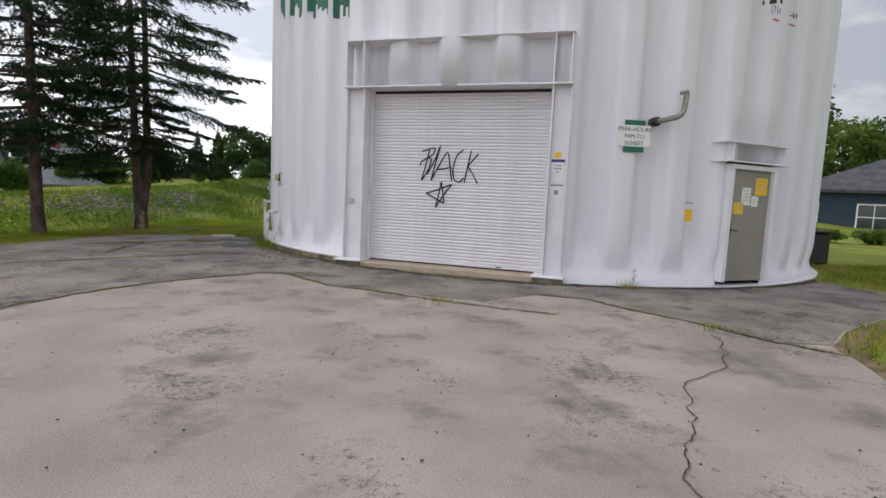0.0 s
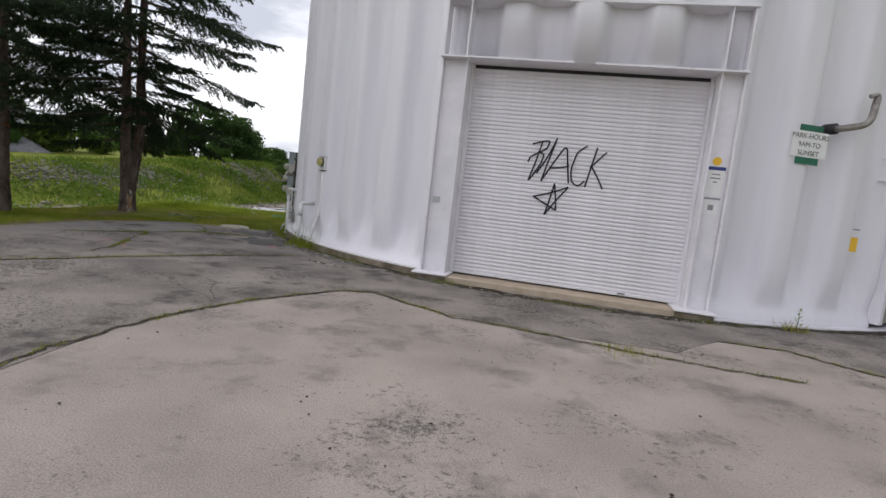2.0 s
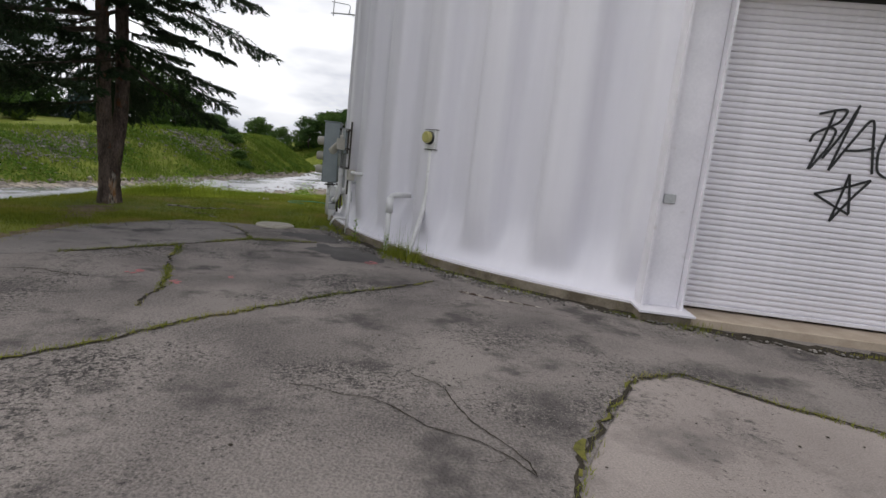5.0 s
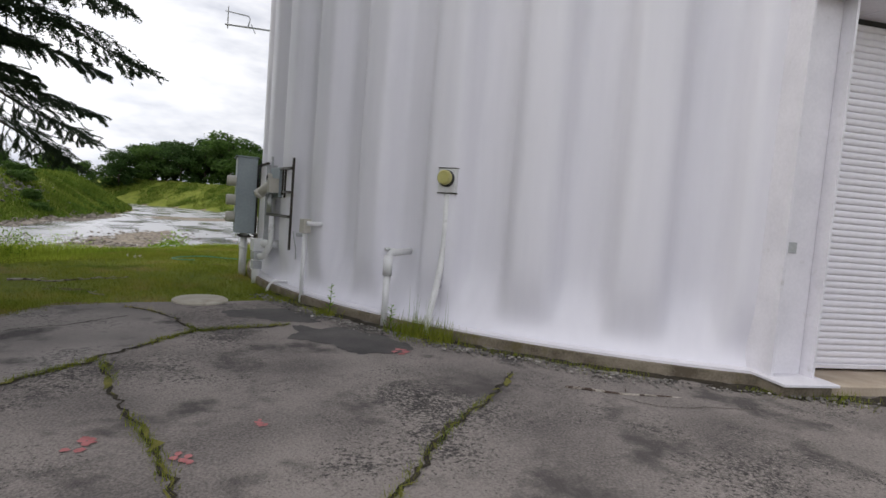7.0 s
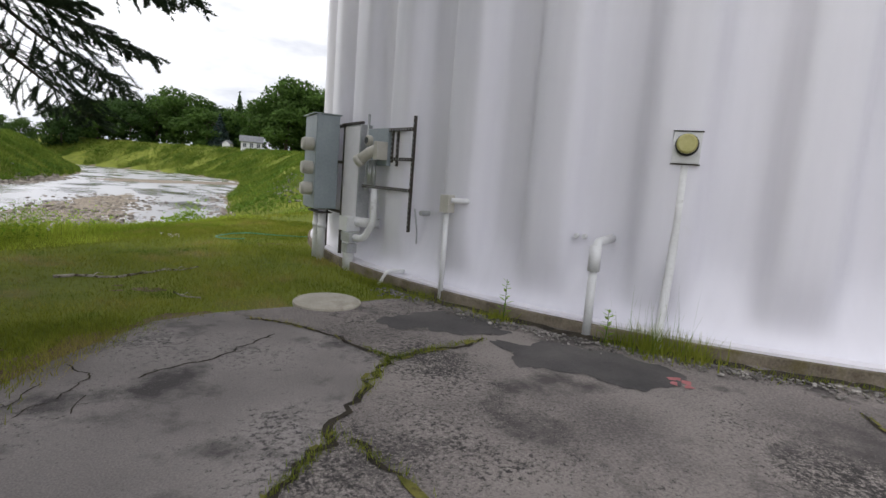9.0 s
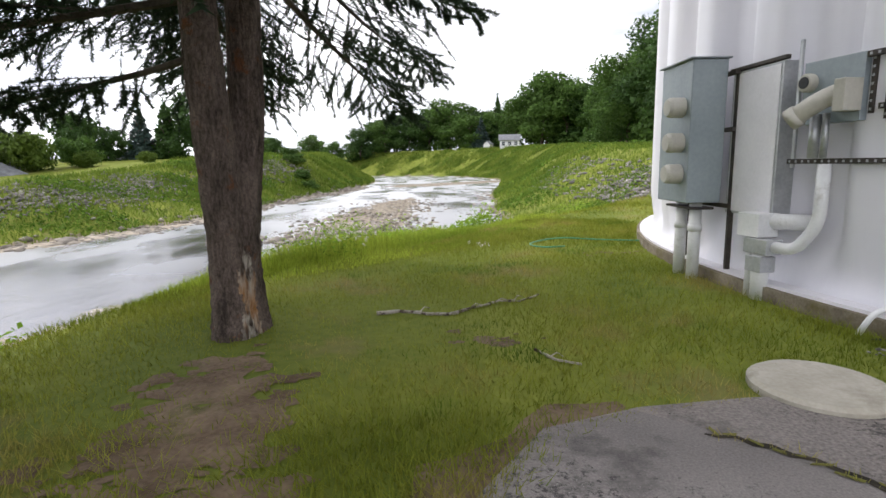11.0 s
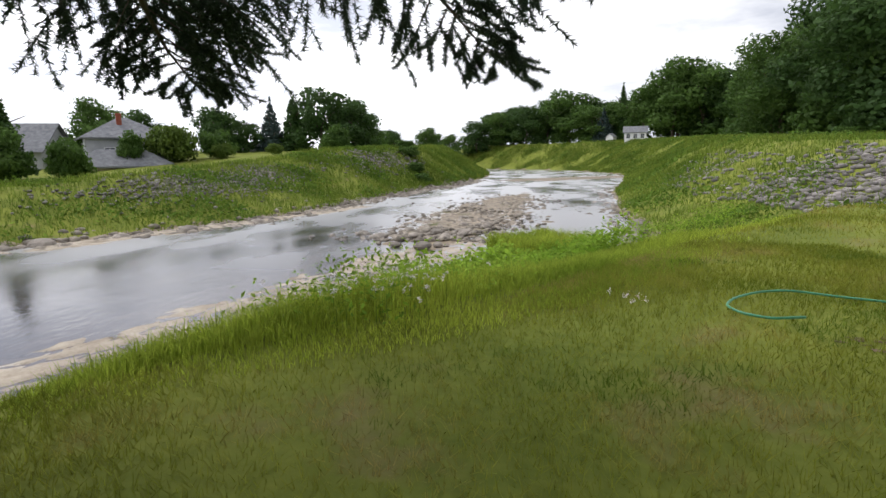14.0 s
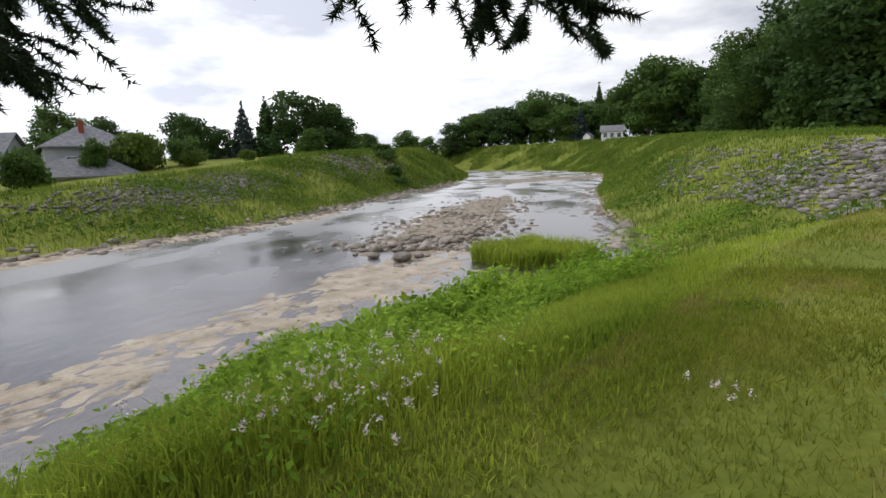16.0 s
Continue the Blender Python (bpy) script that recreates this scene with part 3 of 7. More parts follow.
tank_side = [ring_xy(a, 7.2) for a in range(-45, -163, -4)]
edge_left = [(-6.9, 12.95), (-7.3, 12.78), (-7.8, 12.2), (-8.1, 11.6), (-8.3, 9.9), (-8.5, 8.6), (-8.9, 5.5), (-9.4, 0), (-10, -7), (-10, -14)]
edge_right = [(9, -14), (6.5, -7), (4.6, -1), (3.9, 2.6), (3.95, 3.8), (4.25, 4.8), (4.9, 5.6), (6.1, 6.55), (7.6, 7.3), (8.3, 8.3)]
pav = sheet("pavement", tank_side + [(-5.4, 13.15)] + edge_left + edge_right, 0.012, M_ASPH)
tagged(pav, "weathered pale asphalt pavement, cracked and stained", "pavement", kind="structure")
J1 = [(-4.3, 3.6), (-4.14, 4.25), (-4.14, 4.69), (-4.02, 5.2), (-3.71, 6.05), (-3.28, 6.75), (-2.72, 7.45)]
J2 = [(-2.72, 7.45), (-2.33, 7.55), (-1.91, 7.13), (-1.4, 6.65), (-0.89, 6.53), (-0.45, 6.34), (-0.04, 6.17), (0.34, 6.0), (0.74, 5.85), (1.6, 5.6)]
J3 = [(1.5, 6.85), (2.21, 6.73), (2.8, 5.96), (3.25, 5.45), (3.7, 4.85), (4.15, 4.5)]
J4 = [(-6.98, 6.5), (-6.51, 7.09), (-6.01, 7.57), (-5.61, 8.13), (-5.32, 8.43), (-4.99, 8.8), (-4.66, 9.12), (-4.31, 9.4), (-3.76, 9.92)]
J5 = [(-7.5, 9.9), (-7.02, 10.44), (-6.75, 10.7), (-6.44, 11.12), (-6.07, 11.57), (-5.72, 11.67), (-5.18, 11.77)]
J6 = [(-6.05, 11.6), (-6.15, 11.86), (-6.33, 12.3), (-6.51, 12.58), (-6.74, 12.75)]
J7 = [(-6.64, 10.7), (-6.38, 9.62), (-6.16, 8.86), (-6.14, 8.3)]
C1 = [(3.1, 5.04), (3.1, 4.72), (2.8, 4.12), (2.44, 3.61), (2.12, 3.2), (2.0, 2.92), (1.88, 2.49), (1.75, 2.3), (1.65, 2.05), (1.61, 1.84), (1.7, 1.4), (1.5, 0.9)]
C2 = [(-7.8, 11.55), (-7.74, 11.67), (-7.68, 11.82), (-7.74, 11.9), (-7.81, 12.04)]
C3 = [(-7.47, 11.71), (-7.35, 11.81), (-7.23, 11.87), (-7.07, 11.9), (-6.91, 12.08), (-6.74, 12.22), (-6.63, 12.3)]
C4 = [(-8.06, 11.4), (-7.97, 11.54), (-7.93, 11.7), (-7.88, 11.8)]
C5 = [(-4.2, 7.3), (-3.95, 6.75), (-3.76, 6.3), (-4.35, 6.9), (-4.9, 7.1)]
C6 = [(-7.94, 11.38), (-7.89, 11.49), (-7.83, 11.51)]
C7 = [(-7.6, 9.0), (-7.2, 9.15), (-6.8, 9.05)]
C9 = [(-7.72, 11.35), (-7.71, 11.48), (-7.68, 11.56)]
C8 = [(-3.3, 9.2), (-2.9, 8.9), (-2.4, 8.75)]
apron_line = [(-6.92, 12.98), (-7.34, 12.81), (-7.84, 12.22), (-8.14, 11.61), (-8.34, 9.9), (-8.54, 8.6), (-8.94, 5.4), (-9.2, 2.9), (-4.6, 2.6), (-4.14, 4.25), (-4.02, 5.2), (-3.71, 6.05), (-3.28, 6.75), (-2.72, 7.48), (-2.33, 7.55), (-1.4, 6.72), (-0.45, 6.44), (0.74, 6.2), (1.5, 6.85), (2.21, 6.73), (2.8, 5.96), (3.7, 4.9), (4.25, 4.85), (4.9, 5.65), (6.1, 6.6), (7.5, 7.4), (8.1, 8.4)]
apron = sheet("apron", tank_side + [(-5.4, 13.1)] + apron_line, 0.017, M_ASPH2)
slab = sheet("slab", [(-7.55, 9.85), (-7.02, 10.42), (-6.46, 11.1), (-6.1, 11.55), (-6.2, 11.86), (-6.36, 12.3), (-6.56, 12.6), (-6.95, 12.95), (-7.34, 12.80), (-7.84, 12.21), (-8.14, 11.6), (-8.34, 9.9), (-8.50, 9.0)], 0.0195, M_ASPH3, 0.3)
tagged(slab, "smoother grey asphalt slab with dark stains and cracks", "pavement", kind="structure")
tagged(apron, "older coarse dark asphalt apron round the tank", "pavement", kind="structure")


def ribbon(bm, pts, width, z, rng, step=0.07, rough=0.5):
    """An uneven flat strip along a line, for cracks and joints."""
    path = []
    for a, b in zip(pts, pts[1:]):
        n = max(1, int(math.dist(a, b) / step))
        for k in range(n):
            path.append((a[0] + (b[0] - a[0]) * k / n, a[1] + (b[1] - a[1]) * k / n))
    path.append(pts[-1])
    prev = None
    for i, p in enumerate(path):
        q = path[min(i + 1, len(path) - 1)]
        o = path[max(i - 1, 0)]
        d = Vector((q[0] - o[0], q[1] - o[1]))
        d.normalize()
        s = Vector((-d.y, d.x))
        wob = rng.uniform(-0.35, 0.35) * width * rough
        w = width * rng.uniform(0.45, 1.0) * (0.35 if i in (0, len(path) - 1) else 1)
        c = Vector(p) + s * wob
        pair = (bm.verts.new((c.x + s.x * w / 2, c.y + s.y * w / 2, z)), bm.verts.new((c.x - s.x * w / 2, c.y - s.y * w / 2, z)))
        if prev:
            bm.faces.new((prev[0], prev[1], pair[1], pair[0]))
        prev = pair


def jagged(pts, rng, amount):
    """A line broken up twice, its new points pushed to the side."""
    for _ in range(2):
        out = [pts[0]]
        for a, b in zip(pts, pts[1:]):
            k, t = rng.uniform(-amount, amount), rng.uniform(0.35, 0.65)
            out += [(a[0] + (b[0] - a[0]) * t - (b[1] - a[1]) * k, a[1] + (b[1] - a[1]) * t + (b[0] - a[0]) * k), b]
        pts = out
    return pts


rng = random.Random(5)
for pts, w in ((C1, 0.016), (C2, 0.016), (C3, 0.026), (C4, 0.014), (C5, 0.012), (C6, 0.013), (C7, 0.022), (C8, 0.012), (C9, 0.012)):
    bm = bm_new()
    line = jagged(pts, rng, 0.15)
    ribbon(bm, line, w * 0.75, 0.0225, rng, 0.03, 1.2)
    for k in range(3, len(line) - 3, 6):
        p, q = line[k], line[k + 1]
        d = rng.choice((-1, 1)) * rng.uniform(0.6, 1.4)
        ribbon(bm, jagged([p, (p[0] - d * (q[1] - p[1]) + 0.5 * (q[0] - p[0]), p[1] + d * (q[0] - p[0]) + 0.5 * (q[1] - p[1]))], rng, 0.3), w * 0.35, 0.0224, rng, 0.03, 1.2)
    part("crack", bm, M_CRACK, pav, "dark open crack in the asphalt")
for pts, w in ((J1, 0.10), (J2, 0.10), (J3, 0.10), (J4, 0.10), (J5, 0.15), (J6, 0.12), (J7, 0.09)):
    bm = bm_new()
    pts = jagged(pts, rng, 0.05)
    ribbon(bm, pts, w * 0.36, 0.0222, rng, 0.05, 2.0)
    part("joint", bm, M_CRACK, pav, "joint filled with soil")
    bm = bm_new()
    for a, b in zip(pts, pts[1:]):
        if rng.random() < 0.72:
            s, e = sorted((rng.uniform(0, 0.4), rng.uniform(0.6, 1)))
            pa, pb = [tuple(a[i] + (b[i] - a[i]) * t for i in (0, 1)) for t in (s, e)]
            ribbon(bm, [pa, pb], w * rng.uniform(0.35, 0.75), 0.0255, rng, 0.06, 1.4)
    part("moss_strip", bm, M_MOSS, pav, "moss and dry weeds in the joint")

# ---------------------------------------------------------------- the fluted tank pedestal
tank = thing("water_tank_pedestal", (0, 0, 0), "huge white-painted fluted steel pedestal of a water tank", "water tank")
DOOR_A = radians(-104.8)
DN, DU = Vector((math.cos(DOOR_A), math.sin(DOOR_A), 0)), Vector((-math.sin(DOOR_A), math.cos(DOOR_A), 0))
DM = Matrix(((DU.x, DN.x, 0, 1.86), (DU.y, DN.y, 0, 15.2), (0, 0, 1, 0), (0, 0, 0, 1)))  # along, out, up
MD_A = radians(-63.51)
MN, MU = Vector((math.cos(MD_A), math.sin(MD_A), 0)), Vector((-math.sin(MD_A), math.cos(MD_A), 0))
MM = Matrix(((MU.x, MN.x, 0, TANK.x + 0.23 * MN.x), (MU.y, MN.y, 0, TANK.y + 0.23 * MN.y), (0, 0, 1, 0), (0, 0, 0, 1)))


def flute_r(ang, z):
    z = max(z, 0.12)
    full = min(1.0, max(0.0, (z - 0.12) / 0.62))
    full = full * full * (3 - 2 * full)
    c = math.cos((ang - PHASE) * FLUTES)
    wave = math.tanh(2.6 * c) / math.tanh(2.6)
    flare = 0.06 * max(0.0, 1 - (z - 0.12) / 0.22) ** 2
    return R0 + FLUTE * wave * full + 0.04 * (1 - full) + flare


def build_shell():
    per = 20
    n = FLUTES * per
    zs = [0.0, 0.06, 0.12, 0.16, 0.2, 0.24, 0.28, 0.34, 0.42, 0.5, 0.6, 0.72, 0.9, 1.12, 2.15, 3.2, 4.0, 8.0, 14.0]
    bm = bm_new()
    grid = [[bm.verts.new((TANK.x + flute_r(a, z) * math.cos(a), TANK.y + flute_r(a, z) * math.sin(a), z)) for z in zs] for a in (2 * math.pi * k / n for k in range(n))]

    def off(a, mid):
        return (a - mid + math.pi) % (2 * math.pi) - math.pi

    for k in range(n):
        a = 2 * math.pi * (k + 0.5) / n
        for j in range(len(zs) - 1):
            if abs(off(a, radians(-106.17)) - 0.006) * R0 < 1.80 and zs[j] < 3.15:
                continue
            if abs(off(a, MD_A)) * R0 < 0.56 and zs[j] < 2.1:
                continue
            b = (k + 1) % n
            bm.faces.new((grid[k][j], grid[b][j], grid[b][j + 1], grid[k][j + 1]))
    ob = part("shell", bm, M_TANK, tank, smooth=True)
    so = ob.modifiers.new("plate", "SOLIDIFY")
    so.thickness, so.offset = 0.03, -1
    bm = bm_new()
    bmesh.ops.create_circle(bm, cap_ends=True, segments=64, radius=7.2, matrix=Matrix.Translation((TANK.x, TANK.y, 13.98)))
    part("cap", bm, M_TANK, tank)


def arc_ring(name, a0, a1, r0, r1, z0, z1, mat, label=""):
    bm = bm_new()
    n = max(6, int(abs(a1 - a0) / 2.5))
    rows = []
    for k in range(n + 1):
        a = a0 + (a1 - a0) * k / n
        j = 0.012 * noise.noise((a * 0.31, r1, z1))
        rows.append([bm.verts.new((*ring_xy(a, r), z)) for r, z in ((r0, z0), (r1 + j, z0), (r1 + j, z1 + j * 0.5), (r0, z1))])
    for p, q in zip(rows, rows[1:]):
        for k in range(4):
            bm.faces.new((p[k], q[k], q[(k + 1) % 4], p[(k + 1) % 4]))
    bm.faces.new(rows[0][::-1]), bm.faces.new(rows[-1])
    return part(name, bm, mat, tank, label)


build_shell()
arc_ring("base_flange", -20.0, 237.9, 7.05, 7.36, 0.105, 0.127, M_WHITE, "white base flange, chipped along its edge")
arc_ring("footing", -20.0, 237.7, 7.0, 7.40, -0.1, 0.103, M_CONC, "rough concrete footing ring under the tank")
arc_ring("base_flange", -90.2, -20.2, 7.05, 7.36, 0.006, 0.034, M_WHITE, "white base flange lying on the asphalt")

# door surround
for s in (-1, 1):
    for nm, lo, hi in (("jamb_fin", (s * 1.66 + 0.028, 6.5, 0.12), (s * 1.66 + 0.052, 6.90, 3.2)), ("jamb_web", (-1.97 if s < 0 else 1.715, 6.74, 0.12), (-1.635 if s < 0 else 1.97, 6.78, 3.2)),
                       ("jamb_flange", (s * 1.984 - 0.012, 6.55, 0.12), (s * 1.984 + 0.012, 6.87, 3.2)), ("door_guide", (min(s * 1.60, s * 1.645) + 0.04, 6.48, 0.12), (max(s * 1.60, s * 1.645) + 0.04, 6.62, 3.2))):
        bm = bm_new()
        box(bm, lo, hi, DM)
        part(nm, bm, M_WHITE, tank)
for z, hw, v in ((3.2, 2.0, 6.965), (3.99, 1.99, 6.975)):
    bm = bm_new()
    box(bm, (-hw, 6.5, z), (hw, v, z + 0.025), DM)
    part("lintel_plate", bm, M_WHITE, tank, "white steel plate, rust-streaked edge")
for u in (-1.96, -1.63, 1.70, 1.96):
    bm = bm_new()
    box(bm, (u - 0.01, 6.7, 3.226), (u + 0.01, 6.95, 3.989), DM)
    part("stiffener", bm, M_WHITE, tank)
for s in (-1, 1):
    bm = bm_new()
    box(bm, (s * 1.80 - 0.26, 6.6, 0.104), (s * 1.80 + 0.26, 7.08, 0.128), DM, 0.004)
    part("foot_plate", bm, M_WHITE, tank, "white foot plate of the jamb, edge lifted")
    bm = bm_new()
    box(bm, (s * 1.80 - 0.24, 6.62, -0.05), (s * 1.80 + 0.24, 7.04, 0.103), DM, 0.015)
    part("pad", bm, M_CONC, tank)
bm = bm_new()
box(bm, (-1.62, 6.3, -0.05), (1.62, 7.0, 0.10), DM, 0.01)
part("sill", bm, M_SILL, tank, "tan concrete sill under the roller door")
# black box under the lintel: shade of the open gap put in as colour
bm = bm_new()
box(bm, (-1.7, 6.35, 3.14), (1.7, 6.56, 3.2), DM)
part("hood", bm, M_BLACK, tank, "black box painting the shade of the gap where the door rolls up")
bm = bm_new()
box(bm, (-1.75, 6.1, 0.0), (1.75, 6.3, 3.25), DM)
part("back_plate", bm, M_BLACK, tank)

roller = thing("roller_door", (0, 0, 0), "closed white slatted roller door with black graffiti", "roller door")
roller.matrix_basis = DM @ Matrix.Translation((0.04, 0, 0))


def slat_mesh():
    bm = bm_new()
    prof = [(6.550, 0.0), (6.561, 0.003), (6.566, 0.012), (6.571, 0.028), (6.566, 0.045), (6.561, 0.0545), (6.550, 0.0575)]
    rows = [[bm.verts.new((u, v, z)) for v, z in prof] for u in (-1.61, 1.61)]
    for k in range(len(prof) - 1):
        bm.faces.new((rows[0][k], rows[1][k], rows[1][k + 1], rows[0][k + 1]))
    me = bpy.data.meshes.new("slat")
    bm.to_mesh(me)
    bm.free()
    me.materials.append(M_SLAT)
    me.shade_smooth()
    return me


slat = slat_mesh()
SLATS = 52
for k in range(SLATS):
    share("slat", slat, roller, Matrix.Translation((0, 0, 0.165 + 0.0575 * k)))
bm = bm_new()
box(bm, (-1.6, 6.53, 0.125), (1.6, 6.585, 0.166), None, 0.006)
part("bottom_bar", bm, M_WHITE, roller)
bm = bm_new()
box(bm, (0.82, 6.586, 0.15), (0.92, 6.60, 0.165))
part("latch", bm, M_DARKSTEEL, roller)


def strokes(lines, width, v, mat, name, parent, label):
    bm = bm_new()
    for line in lines:
        path = bend([(u, v, z) for u, z in line]) if len(line) > 2 else [Vector((u, v, z)) for u, z in line]
        prev = None
        for i, p in enumerate(path):
            d = (path[min(i + 1, len(path) - 1)] - path[max(i - 1, 0)]).normalized()
            s = Vector((-d.z, 0, d.x)) * width / 2
            pair = (bm.verts.new(p + s), bm.verts.new(p - s))
            if prev:
                bm.faces.new((prev[0], prev[1], pair[1], pair[0]))
            prev = pair
    r = bmesh.ops.extrude_face_region(bm, geom=bm.faces[:])
    bmesh.ops.translate(bm, vec=(0, -0.004, 0), verts=[e for e in r["geom"] if isinstance(e, bmesh.types.BMVert)])
    return part(name, bm, mat, parent, label)


def g(x, y):
    """Spray can sketch units to metres on the door."""
    return -0.66 + (x - 520) * 0.00660, 1.62 + (462 - y) * 0.00660


letters = [[(545, 378), (536, 420), (524, 463)], [(524, 384), (548, 376), (562, 374), (556, 392), (522, 412), (519, 424)], [(540, 400), (552, 404), (546, 428), (526, 462)],
           [(576, 367), (560, 410), (540, 446)], [(574, 375), (562, 420), (552, 462)],
           [(552, 462), (575, 418), (598, 378), (604, 420), (611, 461)], [(566, 432), (588, 430), (608, 424)],
           [(641, 378), (622, 392), (612, 430), (617, 458), (632, 466), (644, 452)],
           [(662, 380), (654, 420), (646, 466)], [(682, 388), (668, 404), (652, 424)], [(654, 420), (668, 440), (683, 466)],
           [(540, 497), (575, 486), (612, 470)], [(612, 470), (590, 500), (568, 535)], [(568, 535), (576, 500), (582, 464)], [(582, 464), (588, 495), (592, 522)], [(592, 522), (566, 510), (540, 497)]]
strokes([[g(*p) for p in q] for q in letters], 0.023, 6.578, M_BLACK, "graffiti", roller, "black sprayed word BLACK over a sprayed star")

# small steel door with its frame and two canopy beams
sdoor = thing("service_door", (0, 0, 0), "closed taupe steel door with yellow and white notices", "door")
sdoor.matrix_basis = MM
HW = 0.50
bm = bm_new()
for s in (-1, 1):
    box(bm, (s * (HW + 0.045) - 0.045, 6.72, 0.10), (s * (HW + 0.045) + 0.045, 7.10, 2.04), None, 0.004)
box(bm, (-HW - 0.09, 6.72, 2.041), (HW + 0.09, 7.10, 2.12), None, 0.004)
part("door_frame", bm, M_WHITE, sdoor, "white painted steel frame")
bm = bm_new()
box(bm, (-HW, 6.98, 0.11), (HW, 7.03, 2.035), None, 0.004)
part("leaf", bm, M_DOOR, sdoor)
bm = bm_new()
box(bm, (-HW + 0.04, 7.032, 0.88), (-HW + 0.10, 7.045, 1.10), None, 0.003)
tube(bm, bend([(-HW + 0.07, 7.04, 1.0), (-HW + 0.07, 7.10, 1.0), (-HW + 0.19, 7.10, 0.99)]), 0.012, 8)
part("door_handle", bm, M_DARKSTEEL, sdoor, "dark lever handle with lock plate")
for lo, hi, m_, lab in (((0.13, 1.62), (0.43, 1.92), M_YELLOW, "yellow notice"), ((-0.20, 1.44), (0.02, 1.74), M_PAPER, "white paper notice"), ((0.05, 1.42), (0.22, 1.60), M_PAPER, "white paper notice"), ((-0.38, 1.28), (-0.14, 1.48), M_YELLOW, "yellow sticker")):
    bm = bm_new()
    box(bm, (lo[0], 7.031, lo[1]), (hi[0], 7.035, hi[1]))
    nt = part("notice", bm, m_, sdoor, lab)
    bm = bm_new()
    w, h_ = hi[0] - lo[0], hi[1] - lo[1]
    for k in range(4):
        z = hi[1] - h_ * (0.2 + 0.18 * k)
        box(bm, (lo[0] + 0.15 * w, 7.0355, z), (hi[0] - (0.15 + 0.1 * (k % 2)) * w, 7.0362, z + 0.035 * h_))
    part("print", bm, M_GREYINK, nt)
for z in (2.15, 2.47):
    bm = bm_new()
    box(bm, (-0.78, 6.8, z), (0.78, 7.16, z + 0.02))
    part("canopy_plate", bm, M_WHITE, sdoor, "white steel canopy plate with dark underside")
for u in (-0.62, 0.66):
    bm = bm_new()
    box(bm, (u - 0.008, 6.8, 2.171), (u + 0.008, 7.14, 2.469))
    part("stiffener", bm, M_WHITE, sdoor)

# ---------------------------------------------------------------- trees


def needle_spray(rng, twigs, per, length=0.032, width=0.006):
    """Short needles set all round twigs; each twig is a pair of ends. Arrays of corners and triangles."""
    a, b = np.array([t[0] for t in twigs]), np.array([t[1] for t in twigs])
    r = np.random.default_rng(rng.randrange(1 << 30))
    k = len(twigs)
    s = r.random((k, per, 1))
    base = a[:, None] + (b - a)[:, None] * s
    ax = (b - a) / np.maximum(np.linalg.norm(b - a, axis=1, keepdims=True), 1e-6)
    out = r.normal(size=(k, per, 3))
    out[..., 2] *= 0.75
    out /= np.linalg.norm(out, axis=2, keepdims=True)
    d = 0.55 * ax[:, None] + out
    d /= np.linalg.norm(d, axis=2, keepdims=True)
    side = np.cross(d, r.normal(size=d.shape))
    side /= np.maximum(np.linalg.norm(side, axis=2, keepdims=True), 1e-6)
    ln = length * (0.7 + 0.6 * r.random((k, per, 1)))
    v = np.stack([base - side * width, base + side * width, base + d * ln], 2).reshape(-1, 3)
    return v, np.arange(len(v)).reshape(-1, 3)


def bough_twigs(rng, start, heading, length, droop, level_twigs, hang=0.25):
    """One limb: its centre line, and twigs that leave it on both sides and hang a little."""
    pts, p = [], Vector(start)
    n = 9
    h = Vector((math.cos(heading), math.sin(heading), 0))
    for k in range(n + 1):
        t = k / n
        pts.append(p + h * length * t + Vector((0, 0, -droop * length * (1.25 * t - 0.25 * t ** 3))) + noise.noise_vector((heading * 3 + t * 2, start[2], length)) * 0.06 * length * t)
    twigs = []
    for k in range(level_twigs):
        t = 0.18 + 0.82 * (k + rng.random()) / level_twigs
        i = min(int(t * n), n - 1)
        q = pts[i].lerp(pts[i + 1], t * n - i)
        d = (pts[i + 1] - pts[i]).normalized()
        s = Vector((-h.y, h.x, 0)) * (1 if k % 2 else -1)
        ln = length * (0.30 * (1 - t) + 0.10) * rng.uniform(0.7, 1.2)
        e = q + (d * 0.8 + s * rng.uniform(0.5, 1.0) + Vector((0, 0, rng.uniform(-hang, 0.08)))).normalized() * ln
        twigs.append((q, e))
        for j in range(4):
            u = 0.25 + 0.75 * (j + rng.random()) / 4
            f = q.lerp(e, u)
            g_ = f + ((e - q).normalized() * 0.7 + d * 0.5 * rng.uniform(-0.2, 1) + s * rng.uniform(-0.7, 0.7) + Vector((0, 0, rng.uniform(-0.9, 0.15)))).normalized() * ln * 0.42 * rng.uniform(0.6, 1.2)
            twigs.append((f, g_))
    twigs.append((pts[-2], pts[-1]))
    return pts, twigs


